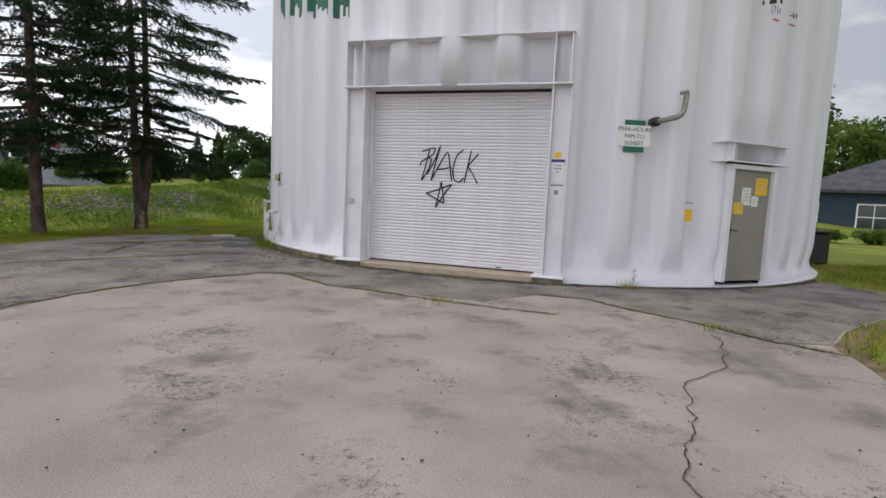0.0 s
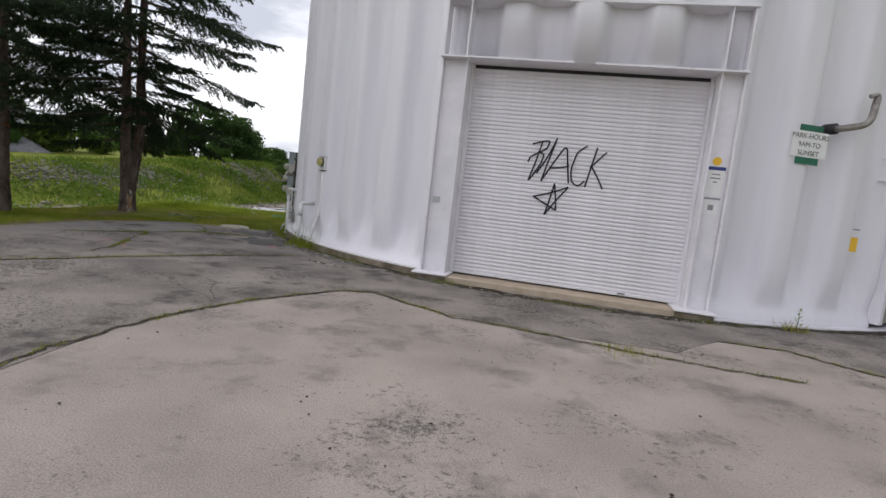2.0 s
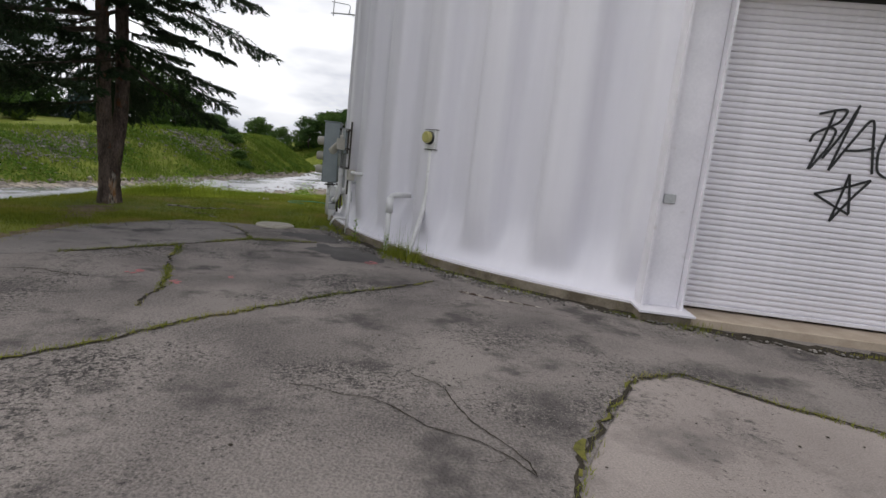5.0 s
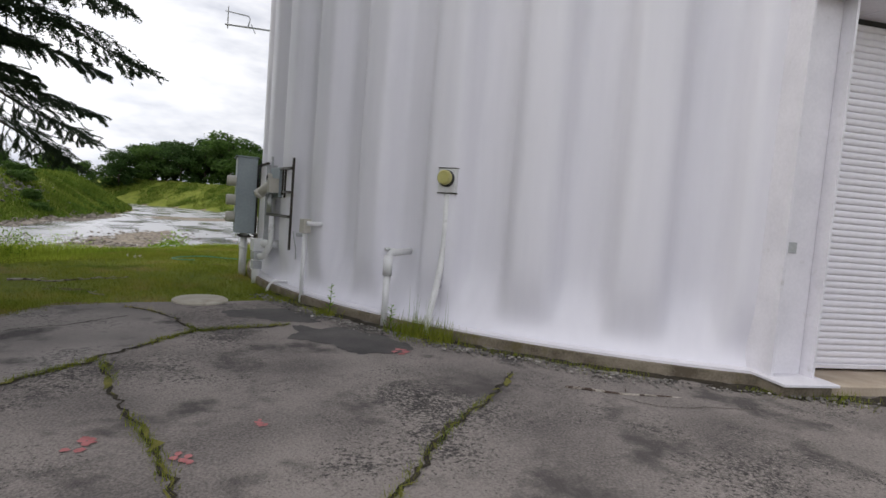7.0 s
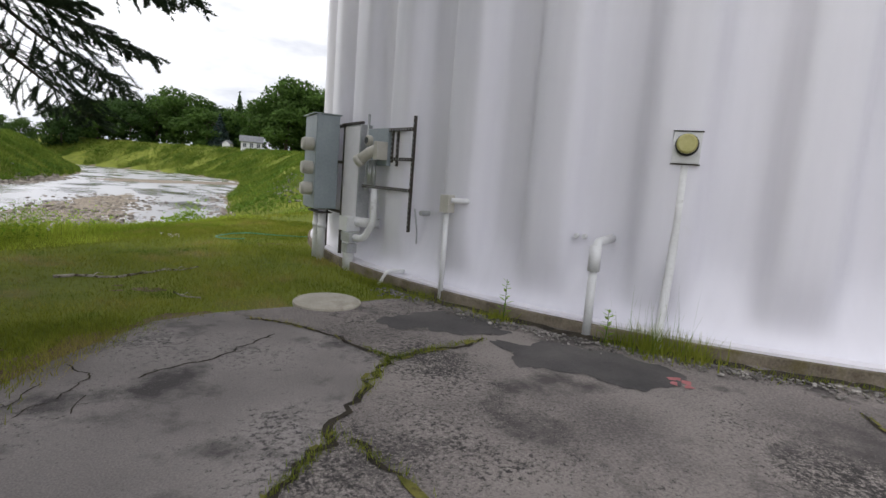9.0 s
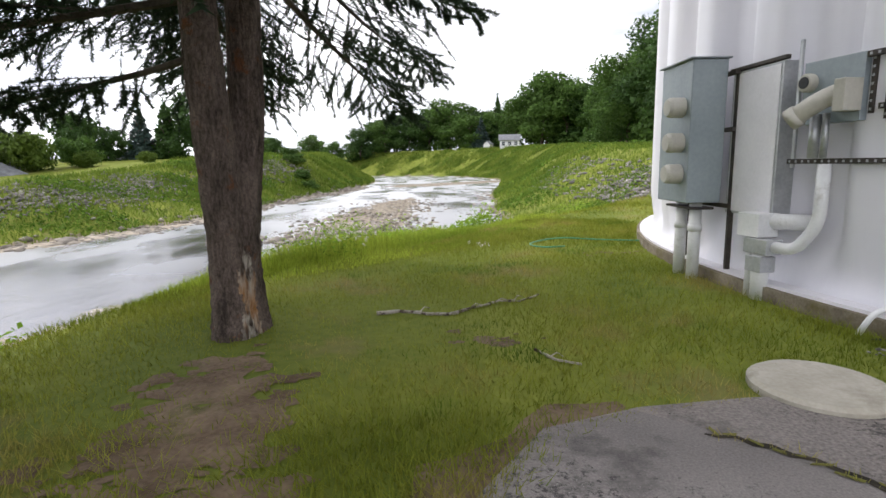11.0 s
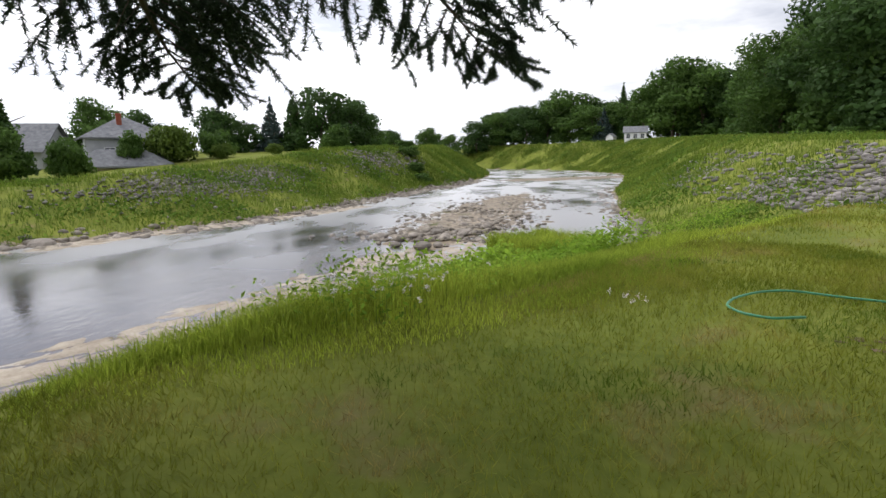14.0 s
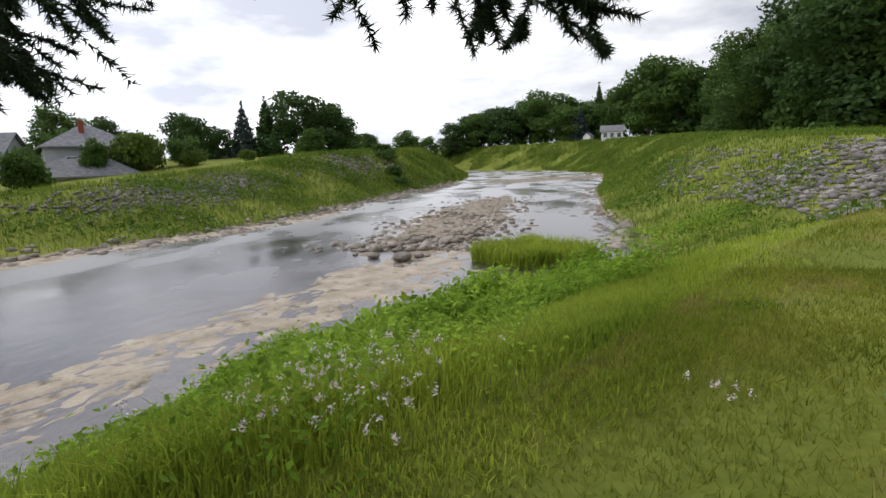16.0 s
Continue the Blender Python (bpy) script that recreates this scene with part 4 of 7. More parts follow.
def spruce(name, place, height, trunk_r, seed, stems, low, reach, boughs, label, extra=(), needles=23, shy=9.0, shy_way=0.0, fine_below=0.0, shy_top=4.2, scar=0.0, spread_boughs=()):
    """A near spruce: one or two stems, bare limbs at the base, drooping sprays."""
    rng = random.Random(seed)
    tree = thing(name, place, label, "tree", "spruces by the river")
    bm = bm_new()
    lines = []
    for off, lean, z0 in stems:
        pts, rad = [], []
        for k in range(170):
            t = k / 169
            z = -0.15 + (height + 0.15) * t ** 1.35
            spread_ = min(1, max(0, (z - z0) / 0.9))
            wob = noise.noise_vector((seed, z * 0.6, off[0])) * 0.05
            pts.append(Vector((off[0] * (0.30 + 0.70 * spread_) + lean[0] * z + wob.x, off[1] * (0.30 + 0.70 * spread_) + lean[1] * z + wob.y, z)))
            rad.append(trunk_r * (1 - 0.93 * t ** 1.1) * (1 + 0.42 * math.exp(-(z + 0.15) / 0.22)))
        rings = tube(bm, pts, rad, 60)
        for ring in rings:
            c = sum((v.co for v in ring), Vector()) / len(ring)
            for j, v in enumerate(ring):
                ridge = noise.noise((v.co.x * 9 + seed, v.co.y * 9, v.co.z * 1.8)) * 0.10 + 0.05 * math.sin(5 * 2 * math.pi * j / 60 + seed) - 0.13 * max(0.0, 1 - 5 * abs(noise.noise((v.co.x * 20, v.co.y * 20 + seed, v.co.z * 7)))) + 0.06 * noise.noise((v.co.x * 34, v.co.y * 34 + seed, v.co.z * 20)) + 0.05 * noise.noise((v.co.x * 70, v.co.y * 70, v.co.z * 30))
                v.co = c + (v.co - c) * (1 + ridge)
        lines.append(pts)
    trunk = part("trunk", bm, M_BARK, tree, smooth=True)
    if scar:
        trunk.data.materials[0] = M_SCAR
        mask = trunk.data.attributes.new("scar", "FLOAT", "POINT")
        for k, v in enumerate(trunk.data.vertices):
            c = v.co
            way = (math.atan2(c.y, c.x) - scar + math.pi) % (2 * math.pi) - math.pi
            edge = 0.7 * noise.noise((c.x * 8, c.y * 8, c.z * 3)) + 0.35 * noise.noise((c.x * 26, c.y * 26, c.z * 7))
            mask.data[k].value = 1.0 - (abs(way) / 0.70) ** 2 - (max(c.z, 0) / 0.74) ** 2 + edge
    limb, twig_fine, twig_all = bm_new(), [], []
    todo = []
    for k in range(boughs):
        t = (k + rng.random()) / boughs
        z = low + (height * 0.96 - low) * t ** 1.15
        full = reach * (1 - t) ** 0.75 * rng.uniform(0.75, 1.12) + 0.25
        todo.append((z, k * 2.39996 + rng.uniform(-0.35, 0.35), full, rng.uniform(0.06, 0.20)))
    todo += list(extra)
    todo = [(z, hd, min(ln, shy * rng.uniform(0.8, 1.1)) if z < shy_top and math.cos(hd - shy_way) > 0.2 else ln, dr) for z, hd, ln, dr in todo]
    todo += list(spread_boughs)
    for z, heading, ln, droop in todo:
        ln_ = rng.choice(lines)
        c = min(ln_, key=lambda p: abs(p.z - z))
        pts, twigs = bough_twigs(rng, (c.x, c.y, z), heading, ln, droop, max(10, int(ln * (16 if z < fine_below else 13))))
        tube(limb, pts, [max(0.004, 0.013 * ln * (1 - k / (len(pts) - 0.6))) for k in range(len(pts))], 5, False)
        for a, b in twigs[::5]:
            tube(limb, [a, b], [0.005, 0.0025], 3, False)
        (twig_fine if z < fine_below else twig_all).extend(twigs)
    tagged(part("limbwork", limb, M_TWIG, tree, "bare grey limbs"), kind="stuff")
    v, f = needle_spray(rng, twig_all, needles, 0.055, 0.011)
    crown = new("crown", from_arrays("crown", v, f, M_NEEDLE))
    crown.parent = tree
    if twig_fine:
        v, f = needle_spray(rng, twig_fine, 150, 0.033, 0.0034)
        skirt = new("foliage", from_arrays("foliage", v, f, M_NEEDLE))
        skirt.parent = tree
        tagged(skirt, "drooping dark green needle sprays", kind="stuff")
    return tree


T1, T2 = (-10.25, 12.05), (-9.02, 14.32)
R2 = radians
spruce("spruce_tree", (T2[0], T2[1], gz(*T2)), 13.0, 0.137, 3, (((-0.066, -0.150), (-0.02, 0.01), 0.65), ((0.068, 0.156), (0.0, -0.003), 0.65)), 2.6, 3.7, 100,
       "tall spruce with a forked rough-barked trunk and drooping boughs", shy=1.25, shy_way=R2(-5),
       fine_below=3.45, scar=R2(-48),
       extra=((2.2, R2(190), 2.8, 0.18), (2.5, R2(255), 2.3, 0.24), (2.4, R2(170), 2.6, 0.16), (2.8, R2(118), 2.2, 0.16), (2.4, R2(290), 2.0, 0.26), (1.75, R2(163), 2.0, 0.14)),
       spread_boughs=((2.45, R2(67), 2.45, 0.33), (2.75, R2(60), 2.4, 0.30), (2.95, R2(31), 2.05, 0.34), (3.4, R2(20), 2.0, 0.30), (3.9, R2(42), 2.7, 0.26),
                      (2.65, R2(103), 2.75, 0.33), (2.35, R2(112), 2.45, 0.35), (3.6, R2(-12), 1.7, 0.30)))
spruce("spruce_tree", (T1[0], T1[1], gz(*T1)), 13.5, 0.155, 8, (((0, 0), (-0.012, 0.0), 9), ), 2.6, 3.6, 98,
       "tall single-stemmed spruce on the grass by the river", shy=1.9, shy_way=R2(-10), extra=((2.3, R2(-60), 1.9, 0.15), (2.2, R2(20), 1.9, 0.15), (2.35, R2(130), 2.6, 0.15), (2.4, R2(-120), 2.6, 0.2)))


def crown_mesh(name, seed, blobs, count, size, mat):
    """A crown of many small leaf clumps over several lobes, with gaps."""
    r = np.random.default_rng(seed)
    b = np.array(blobs)
    w = (b[:, 3] * b[:, 4] * b[:, 5]) ** 0.66
    pick = r.choice(len(b), count, p=w / w.sum())
    d = r.normal(size=(count, 3))
    d /= np.linalg.norm(d, axis=1, keepdims=True)
    rad = (0.62 + 0.42 * r.random((count, 1)))
    bumpy = 1 + 0.22 * np.sin(d[:, :1] * 7 + pick[:, None]) * np.sin(d[:, 1:2] * 6 + 2 * pick[:, None]) + 0.15 * np.sin(d[:, 2:] * 11)
    c = b[pick, :3] + d * b[pick, 3:6] * rad * bumpy
    nrm = d + 0.7 * r.normal(size=(count, 3))
    nrm /= np.linalg.norm(nrm, axis=1, keepdims=True)
    s = np.cross(nrm, r.normal(size=(count, 3)))
    s /= np.linalg.norm(s, axis=1, keepdims=True)
    t = np.cross(nrm, s)
    k = size * (0.5 + r.random((count, 1)))
    v = np.stack([c - s * k, c - t * k * 0.55 + nrm * k * 0.2, c + s * k, c + t * k * 0.55 + nrm * k * 0.15], 1).reshape(-1, 3)
    return from_arrays(name, v, np.arange(len(v)).reshape(-1, 4), mat)


def broad_blobs(seed, low=0.28):
    r = random.Random(seed)
    out = [(0, 0, 0.62, 0.26, 0.26, 0.32)]
    for k in range(11):
        a = k * 2.4 + r.random()
        z = low + (0.93 - low) * (k + 0.5) / 11
        q = 0.25 * math.sin(math.pi * min(1, (z - low) / (1 - low) * 0.85 + 0.15)) + 0.06
        out.append((q * math.cos(a), q * math.sin(a), z, r.uniform(0.13, 0.2), r.uniform(0.13, 0.2), r.uniform(0.10, 0.15)))
    return out


def trunk_mesh(seed):
    bm = bm_new()
    r = random.Random(seed)
    tube(bm, [(0, 0, -0.02), (0.005, 0, 0.15), (0.0, 0.01, 0.45), (0.02, 0, 0.75)], [0.026, 0.019, 0.014, 0.004], 7)
    for k in range(7):
        a, z = k * 2.4, 0.25 + 0.06 * k
        tube(bm, [(0, 0, z), (0.09 * math.cos(a), 0.09 * math.sin(a), z + 0.1), (0.2 * math.cos(a), 0.2 * math.sin(a), z + 0.17)], [0.009, 0.006, 0.002], 5)
    me = bpy.data.meshes.new("trunk")
    bm.to_mesh(me)
    bm.free()
    me.materials.append(M_BARK)
    return me


TRUNKS = [trunk_mesh(k) for k in range(2)]
CROWNS = {("broad", k, c): crown_mesh("crown", 20 + k, broad_blobs(k, 0.06), 6500, 0.022, M_LEAF[c]) for k, c in ((0, 0), (1, 1), (2, 0), (3, 2), (4, 1))}


def bush_blobs(seed):
    """Uneven lobes from the ground up, so that the outline is ragged."""
    r = random.Random(seed)
    out = [(0, 0, 0.36, 0.46, 0.46, 0.34)]
    for k in range(12):
        a, q = k * 2.4 + r.random(), r.uniform(0.2, 0.5)
        out.append((q * math.cos(a), q * math.sin(a), r.uniform(0.15, 0.85 - 0.5 * q), r.uniform(0.14, 0.26), r.uniform(0.14, 0.26), r.uniform(0.12, 0.24)))
    return out


CROWNS["large"] = crown_mesh("crown", 27, broad_blobs(6, 0.06), 17000, 0.0135, M_LEAF[1])
CROWNS["large_mid"] = crown_mesh("crown", 28, broad_blobs(7, 0.06), 17000, 0.0135, M_LEAF[0])
CROWNS["bush"] = crown_mesh("crown", 40, bush_blobs(4), 5200, 0.036, M_LEAF[0])
CROWNS["bush_light"] = crown_mesh("crown", 41, bush_blobs(9), 5200, 0.036, M_LEAF[2])
CROWNS["cone"] = crown_mesh("crown", 42, [(0, 0, 0.10 + 0.085 * k, 0.21 * (1 - k / 10.5), 0.21 * (1 - k / 10.5), 0.07) for k in range(11)], 4200, 0.022, M_LEAF[1])
CROWNS["cone_blue"] = crown_mesh("crown", 43, [(0, 0, 0.10 + 0.085 * k, 0.24 * (1 - k / 10.5), 0.24 * (1 - k / 10.5), 0.07) for k in range(11)], 4200, 0.022, M_BLUESPRUCE)


def plant_tree(kind, x, y, height, width=1.0, turn=0.0, z=None, name="tree", label="leafy green tree beyond the river bank", group="trees beyond the banks"):
    z = gz(x, y) if z is None else z
    t = thing(name, (x, y, z), label, "tree" if name != "bush" else "bush", group)
    m = Matrix.Rotation(turn, 4, "Z") @ Matrix.Diagonal((height * width, height * width, height, 1))
    if name != "bush":
        share("trunk", TRUNKS[int(turn * 10) % 2], t, m)
    share("crown", CROWNS[kind], t, m)
    return t




def behind(kind, x, y, h, w, turn, z, far, label):
    """A tree moved out along the line of sight from the river bank, at the same apparent size."""
    ox, oy, oz = -8.0, 15.0, 1.15
    x2, y2, top = ox + (x - ox) * far, oy + (y - oy) * far, oz + (z + h - oz) * far
    z2 = gz(x2, y2) - 0.2
    plant_tree(kind, x2, y2, top - z2, w * far * h / (top - z2), turn, z2, label=label)


rngt = random.Random(11)
B = lambda k: ("broad", k, {0: 0, 1: 1, 2: 0, 3: 2, 4: 1}[k])
# far row of rounded trees up the valley
for x, y, h, k in ((-24, 166, 9, 1), (-17, 168, 11.5, 0), (-10, 166, 12.5, 1), (-4, 170, 13, 0), (2, 167, 16.5, 2), (7, 158, 12, 0), (-14, 180, 14, 4), (-2, 182, 16, 4), (10, 172, 15, 1), (13, 160, 12, 2), (-20, 178, 12, 4), (16, 166, 14, 4)):
    behind(B(k), x, y, h, 1.2, rngt.uniform(0, 6), 2.6, 1.42, "rounded dark green tree in a far row")
behind("cone_blue", 8.5, 147, 9.5, 1.3, 1.0, 3.0, 1.5, "far blue spruce above the levee")
behind("cone", 13.2, 150, 15.5, 0.9, 2.0, 3.0, 1.5, "tall dark spruce spire in the far row")
for x, y, h, k in ((17.5, 146, 15, 2), (22.5, 140, 19, 2), (28, 138, 19.5, 0), (33, 134, 17, 4), (38, 126, 17, 4), (26, 150, 17, 4), (34, 118, 15, 1), (31, 146, 18, 1), (40, 136, 19, 1)):
    behind(B(k), x, y, h, 0.95, rngt.uniform(0, 6), 2.2, 1.4, "tall open-crowned tree on the levee side")
for x, y, h, k in ((28, 100, 18, 4), (32.5, 92, 21, 1), (33, 86, 23, 4), (32.5, 76, 22, 1), (35.5, 84, 23, 1), (30, 108, 17, 4), (40, 96, 23, 4), (36, 104, 20, 1), (37, 74, 22, 4)):
    plant_tree("large" if k == 1 else "large_mid", x, y, h, 1.15, rngt.uniform(0, 6), 1.2, label="large dark leafy tree on the far side of the lawn")
# far side of the river
for x, y, h, k, w in ((-58, 92, 9, 1, 1.0), (-54.5, 95, 7, 4, 1.0), (-51, 97, 10.5, "cone_blue", 1.25), (-47.5, 98, 11.5, "cone", 1.3), (-43, 99, 12.5, 1, 1.1), (-40, 106, 11, 1, 1.1), (-44, 118, 12, 4, 1.1), (-47, 140, 9, 0, 1.1), (-52, 150, 9, 1, 1.1), (-50, 172, 9, 1, 1.1), (-44, 192, 11, 0, 1.0), (-38, 205, 9, 2, 1.2), (-46, 215, 10, 0, 1.2), (-34, 232, 10, 2, 1.4), (-26, 240, 9, 0, 1.4), (-56, 185, 10, 4, 1.2), (-62, 100, 9, 2, 1.0), (-72, 92, 9, 1, 1.0), (-70, 82, 9.5, 0, 1.0)):
    plant_tree(k if isinstance(k, str) else B(k), x, y, h, w, rngt.uniform(0, 6), 0.6, label="dark tree behind the far bank")
for x, y, h, k, w, nm in ((-37, 90, 4.7, "bush", 0.95, "bush"), (-53, 74.5, 6.6, "bush_light", 0.85, "bush"), (-49, 78, 4.6, "bush", 0.9, "bush"), (-56, 71, 5.0, "bush", 0.6, "bush"), (-47.5, 77, 3.0, "bush_light", 0.8, "bush"), (-44, 84, 2.4, "bush_light", 0.9, "bush"), (-51.5, 57.5, 5.0, "bush", 0.75, "bush"), (-55.5, 54, 6.0, "bush", 0.8, "bush"), (-58.5, 57, 9.6, "cone", 1.3, "tree"), (-66, 55, 9, "bush", 0.8, "bush"), (-63, 74, 6.5, "bush", 0.8, "bush"), (-54, 43.5, 9.5, "bush", 0.55, "bush"), (-56, 40, 9, "bush", 0.7, "bush"), (-75, 30, 14, B(1), 1.0, "tree"), (-70, 18, 15, B(0), 1.0, "tree"), (-66, 5, 14, B(1), 1.1, "tree"), (-60, -10, 14, B(4), 1.1, "tree"), (-80, 50, 13, B(4), 1.1, "tree")):
    plant_tree(k, x, y, h, w, rngt.uniform(0, 6), gz(x, y) - 0.1, nm, label="green bush behind the far bank" if nm == "bush" else "dark conifer beside the houses", group="bushes behind the far bank")
# low dark shrub on the mound and one on the levee
for x, y, h, w in ((-26.5, 93, 2.0, 1.5), (-24.5, 88, 1.8, 1.5), (-22.6, 84, 1.5, 1.4), (-28.5, 97, 2.0, 1.5), (21.3, 70.5, 1.4, 1.1)):
    plant_tree("bush", x, y, h, w, rngt.uniform(0, 6), None, "bush", "low dark green shrub on the grassy bank", "shrubs on the banks")
# beside the blue house, east of the tank
for x, y, h, k, w in ((30, 43, 9, B(3), 1.0), (36, 46, 9.5, B(0), 1.0), (42, 40, 9, B(3), 1.0), (47, 48, 11, B(2), 1.0), (25, 52, 11, B(0), 1.0)):
    plant_tree(k, x, y, h, w, rngt.uniform(0, 6), 0.0, label="light green tree behind the blue house")

for x, y, h, w in ((17.5, 25.5, 1.0, 1.6), (20.0, 25.2, 1.1, 1.5), (22.6, 24.6, 0.9, 1.7), (25.0, 24.0, 1.1, 1.6)):
    plant_tree("bush_light", x, y, h, w, rngt.uniform(0, 6), 0.0, "bush", "low rough hedge in front of the blue house", "hedge bushes")

# ---------------------------------------------------------------- houses


def hip_roof(bm, w, d, z0, z1, eave, ridge=0.35):
    """Hipped roof over a w by d plan, centred."""
    a, b = w / 2 + eave, d / 2 + eave
    r = max(0.05, a - b * (1 - ridge * 0))
    low = [bm.verts.new((x, y, z0)) for x, y in ((-a, -b), (a, -b), (a, b), (-a, b))]
    eav = [bm.verts.new((x, y, z0 + 0.18)) for x, y in ((-a, -b), (a, -b), (a, b), (-a, b))]
    p, q = bm.verts.new((-r, 0, z1)), bm.verts.new((r, 0, z1))
    bm.faces.new(low[::-1])
    for k in range(4):
        bm.faces.new((low[k], low[(k + 1) % 4], eav[(k + 1) % 4], eav[k]))
    bm.faces.new((eav[0], eav[1], q, p)), bm.faces.new((eav[2], eav[3], p, q))
    bm.faces.new((eav[1], eav[2], q)), bm.faces.new((eav[3], eav[0], p))


def gable_roof(bm, w, d, z0, z1, eave):
    """Gabled roof, ridge along x, centred."""
    a, b = w / 2 + eave, d / 2 + eave
    th = 0.15
    for s in (-1, 1):
        q = [(-a, s * b, z0), (a, s * b, z0), (a, 0, z1), (-a, 0, z1)]
        vs = [bm.verts.new(p) for p in q] + [bm.verts.new((x, y, z - th)) for x, y, z in q]
        for f in ((0, 1, 2, 3), (7, 6, 5, 4), (0, 4, 5, 1), (1, 5, 6, 2), (2, 6, 7, 3), (3, 7, 4, 0)):
            bm.faces.new([vs[k] for k in f])


def window(parent, m, w, h_, trim=M_SIDING2):
    bm = bm_new()
    for lo, hi in (((-w / 2 - 0.09, -0.05, -0.09), (-w / 2, 0.02, h_ + 0.09)), ((w / 2, -0.05, -0.09), (w / 2 + 0.09, 0.02, h_ + 0.09)), ((-w / 2, -0.05, -0.09), (w / 2, 0.02, 0)), ((-w / 2, -0.05, h_), (w / 2, 0.02, h_ + 0.09)), ((-w / 2, -0.045, h_ / 2 - 0.03), (w / 2, 0.0, h_ / 2 + 0.03)), ((-0.025, -0.04, 0), (0.025, 0.0, h_))):
        box(bm, lo, hi, m)
    wd = part("window", bm, trim, parent, "white-framed window")
    bm = bm_new()
    box(bm, (-w / 2, -0.02, 0), (w / 2, 0.01, h_), m)
    part("pane", bm, M_GLASSD, wd)


def house(name, place, turn, w, d, wall_h, roof_h, wall_mat, roof, label, wins=(), eave=0.45, chimney=None, gable=False, group=""):
    hs = thing(name, place, label, "house", group)
    hs.rotation_euler = (0, 0, turn)
    bm = bm_new()
    box(bm, (-w / 2, -d / 2, -1.0), (w / 2, d / 2, wall_h))
    if gable:
        vs = [bm.verts.new(p) for p in ((-w / 2, -d / 2, wall_h), (-w / 2, d / 2, wall_h), (-w / 2, 0, wall_h + roof_h - 0.2), (w / 2, -d / 2, wall_h), (w / 2, d / 2, wall_h), (w / 2, 0, wall_h + roof_h - 0.2))]
        bm.faces.new((vs[1], vs[0], vs[2])), bm.faces.new((vs[3], vs[4], vs[5]))
    part("wall", bm, wall_mat, hs)
    bm = bm_new()
    (gable_roof if gable else hip_roof)(bm, w, d, wall_h, wall_h + roof_h, eave)
    rf = part("roof", bm, roof, hs)
    if chimney:
        bm = bm_new()
        x, y, z0, z1 = chimney
        box(bm, (x - 0.28, y - 0.28, z0), (x + 0.28, y + 0.28, z1), None, 0.02)
        box(bm, (x - 0.34, y - 0.34, z1 - 0.2), (x + 0.34, y + 0.34, z1 - 0.05), None, 0.02)
        part("chimney", bm, M_BRICK, rf, "red brick chimney")
    for face, u, z, ww, hh in wins:
        rot = {"s": 0, "e": math.pi / 2, "n": math.pi, "w": -math.pi / 2}[face]
        dist = d / 2 if face in "sn" else w / 2
        window(hs, Matrix.Rotation(rot, 4, "Z") @ Matrix.Translation((u, -dist - 0.02, z)), ww, hh)
    return hs

face_river = radians(48)
grey = house("grey_house", (-61.0, 76.0, -2.0), face_river, 9.5, 8.5, 5.9, 2.9, M_SIDING, M_ROOF, "two-storey pale grey house with a hipped roof and brick chimney",
             (("s", 1.5, 3.5, 1.0, 1.3), ("s", -2.2, 3.5, 1.0, 1.3), ("e", 0.5, 3.4, 1.0, 1.3)), 0.5, (-0.6, -1.6, 6.6, 9.2))
porch = house("grey_house_wing", (-57.0, 70.6, -2.0), face_river, 10.0, 5.0, 2.4, 2.2, M_CREAM, M_ROOF, "low cream-walled wing with a grey hipped roof", (("s", -3.0, 0.7, 0.9, 1.2),), 0.5)
gab = house("gabled_house", (-72, 71, -2.2), radians(20), 9, 8, 4.6, 3.6, M_SIDING, M_ROOF, "grey gabled house half hidden by trees", (("s", 0.5, 3.0, 1.0, 1.3),), 0.5, None, True)
deck = house("deck_house", (-55.0, 48.5, -2.2), radians(55), 6.0, 5.0, 3.6, 1.3, M_BROWN, M_SIDING2, "brown house with a gabled roof and upper deck", (("s", -0.6, 1.6, 2.2, 1.9),), 0.3, None, False)
bm = bm_new()
box(bm, (-3.2, -4.4, 1.2), (3.0, -2.5, 1.4))
for x in (-3.1, 0, 2.9):
    box(bm, (x - 0.07, -4.35, -1.0), (x + 0.07, -4.21, 2.3))
box(bm, (-3.2, -4.36, 2.2), (3.0, -4.28, 2.3))
for k in range(24):
    box(bm, (-3.1 + 0.26 * k, -4.34, 1.4), (-3.06 + 0.26 * k, -4.3, 2.2))
part("deck", bm, M_BROWN, deck, "brown wooden deck with railing on posts")
small = house("small_house", (-58, 99, -0.4), radians(30), 7, 6, 2.4, 2.3, M_SIDING2, M_ROOF, "small white house with a dark grey roof", (("s", -2, 0.9, 1.1, 1.2), ("s", 2, 0.9, 1.1, 1.2)), 0.4, None, True)
white = house("white_house", (22.6, 184, 6.0), radians(-10), 6.2, 4.6, 2.3, 1.9, M_SIDING2, M_ROOF, "white cottage with a gabled roof above the levee", (("s", -2.0, 0.6, 1.0, 1.2), ("s", 0.0, 0.6, 1.0, 1.2), ("s", 2.0, 0.6, 1.0, 1.2), ("w", 0, 0.6, 1.0, 1.2)), 0.5, None, True)
shed = house("white_shed", (17.2, 196, 6.0), radians(60), 2.8, 2.4, 1.5, 1.2, M_SIDING2, M_ROOF, "small white shed with a gabled roof", (), 0.3, None, True)
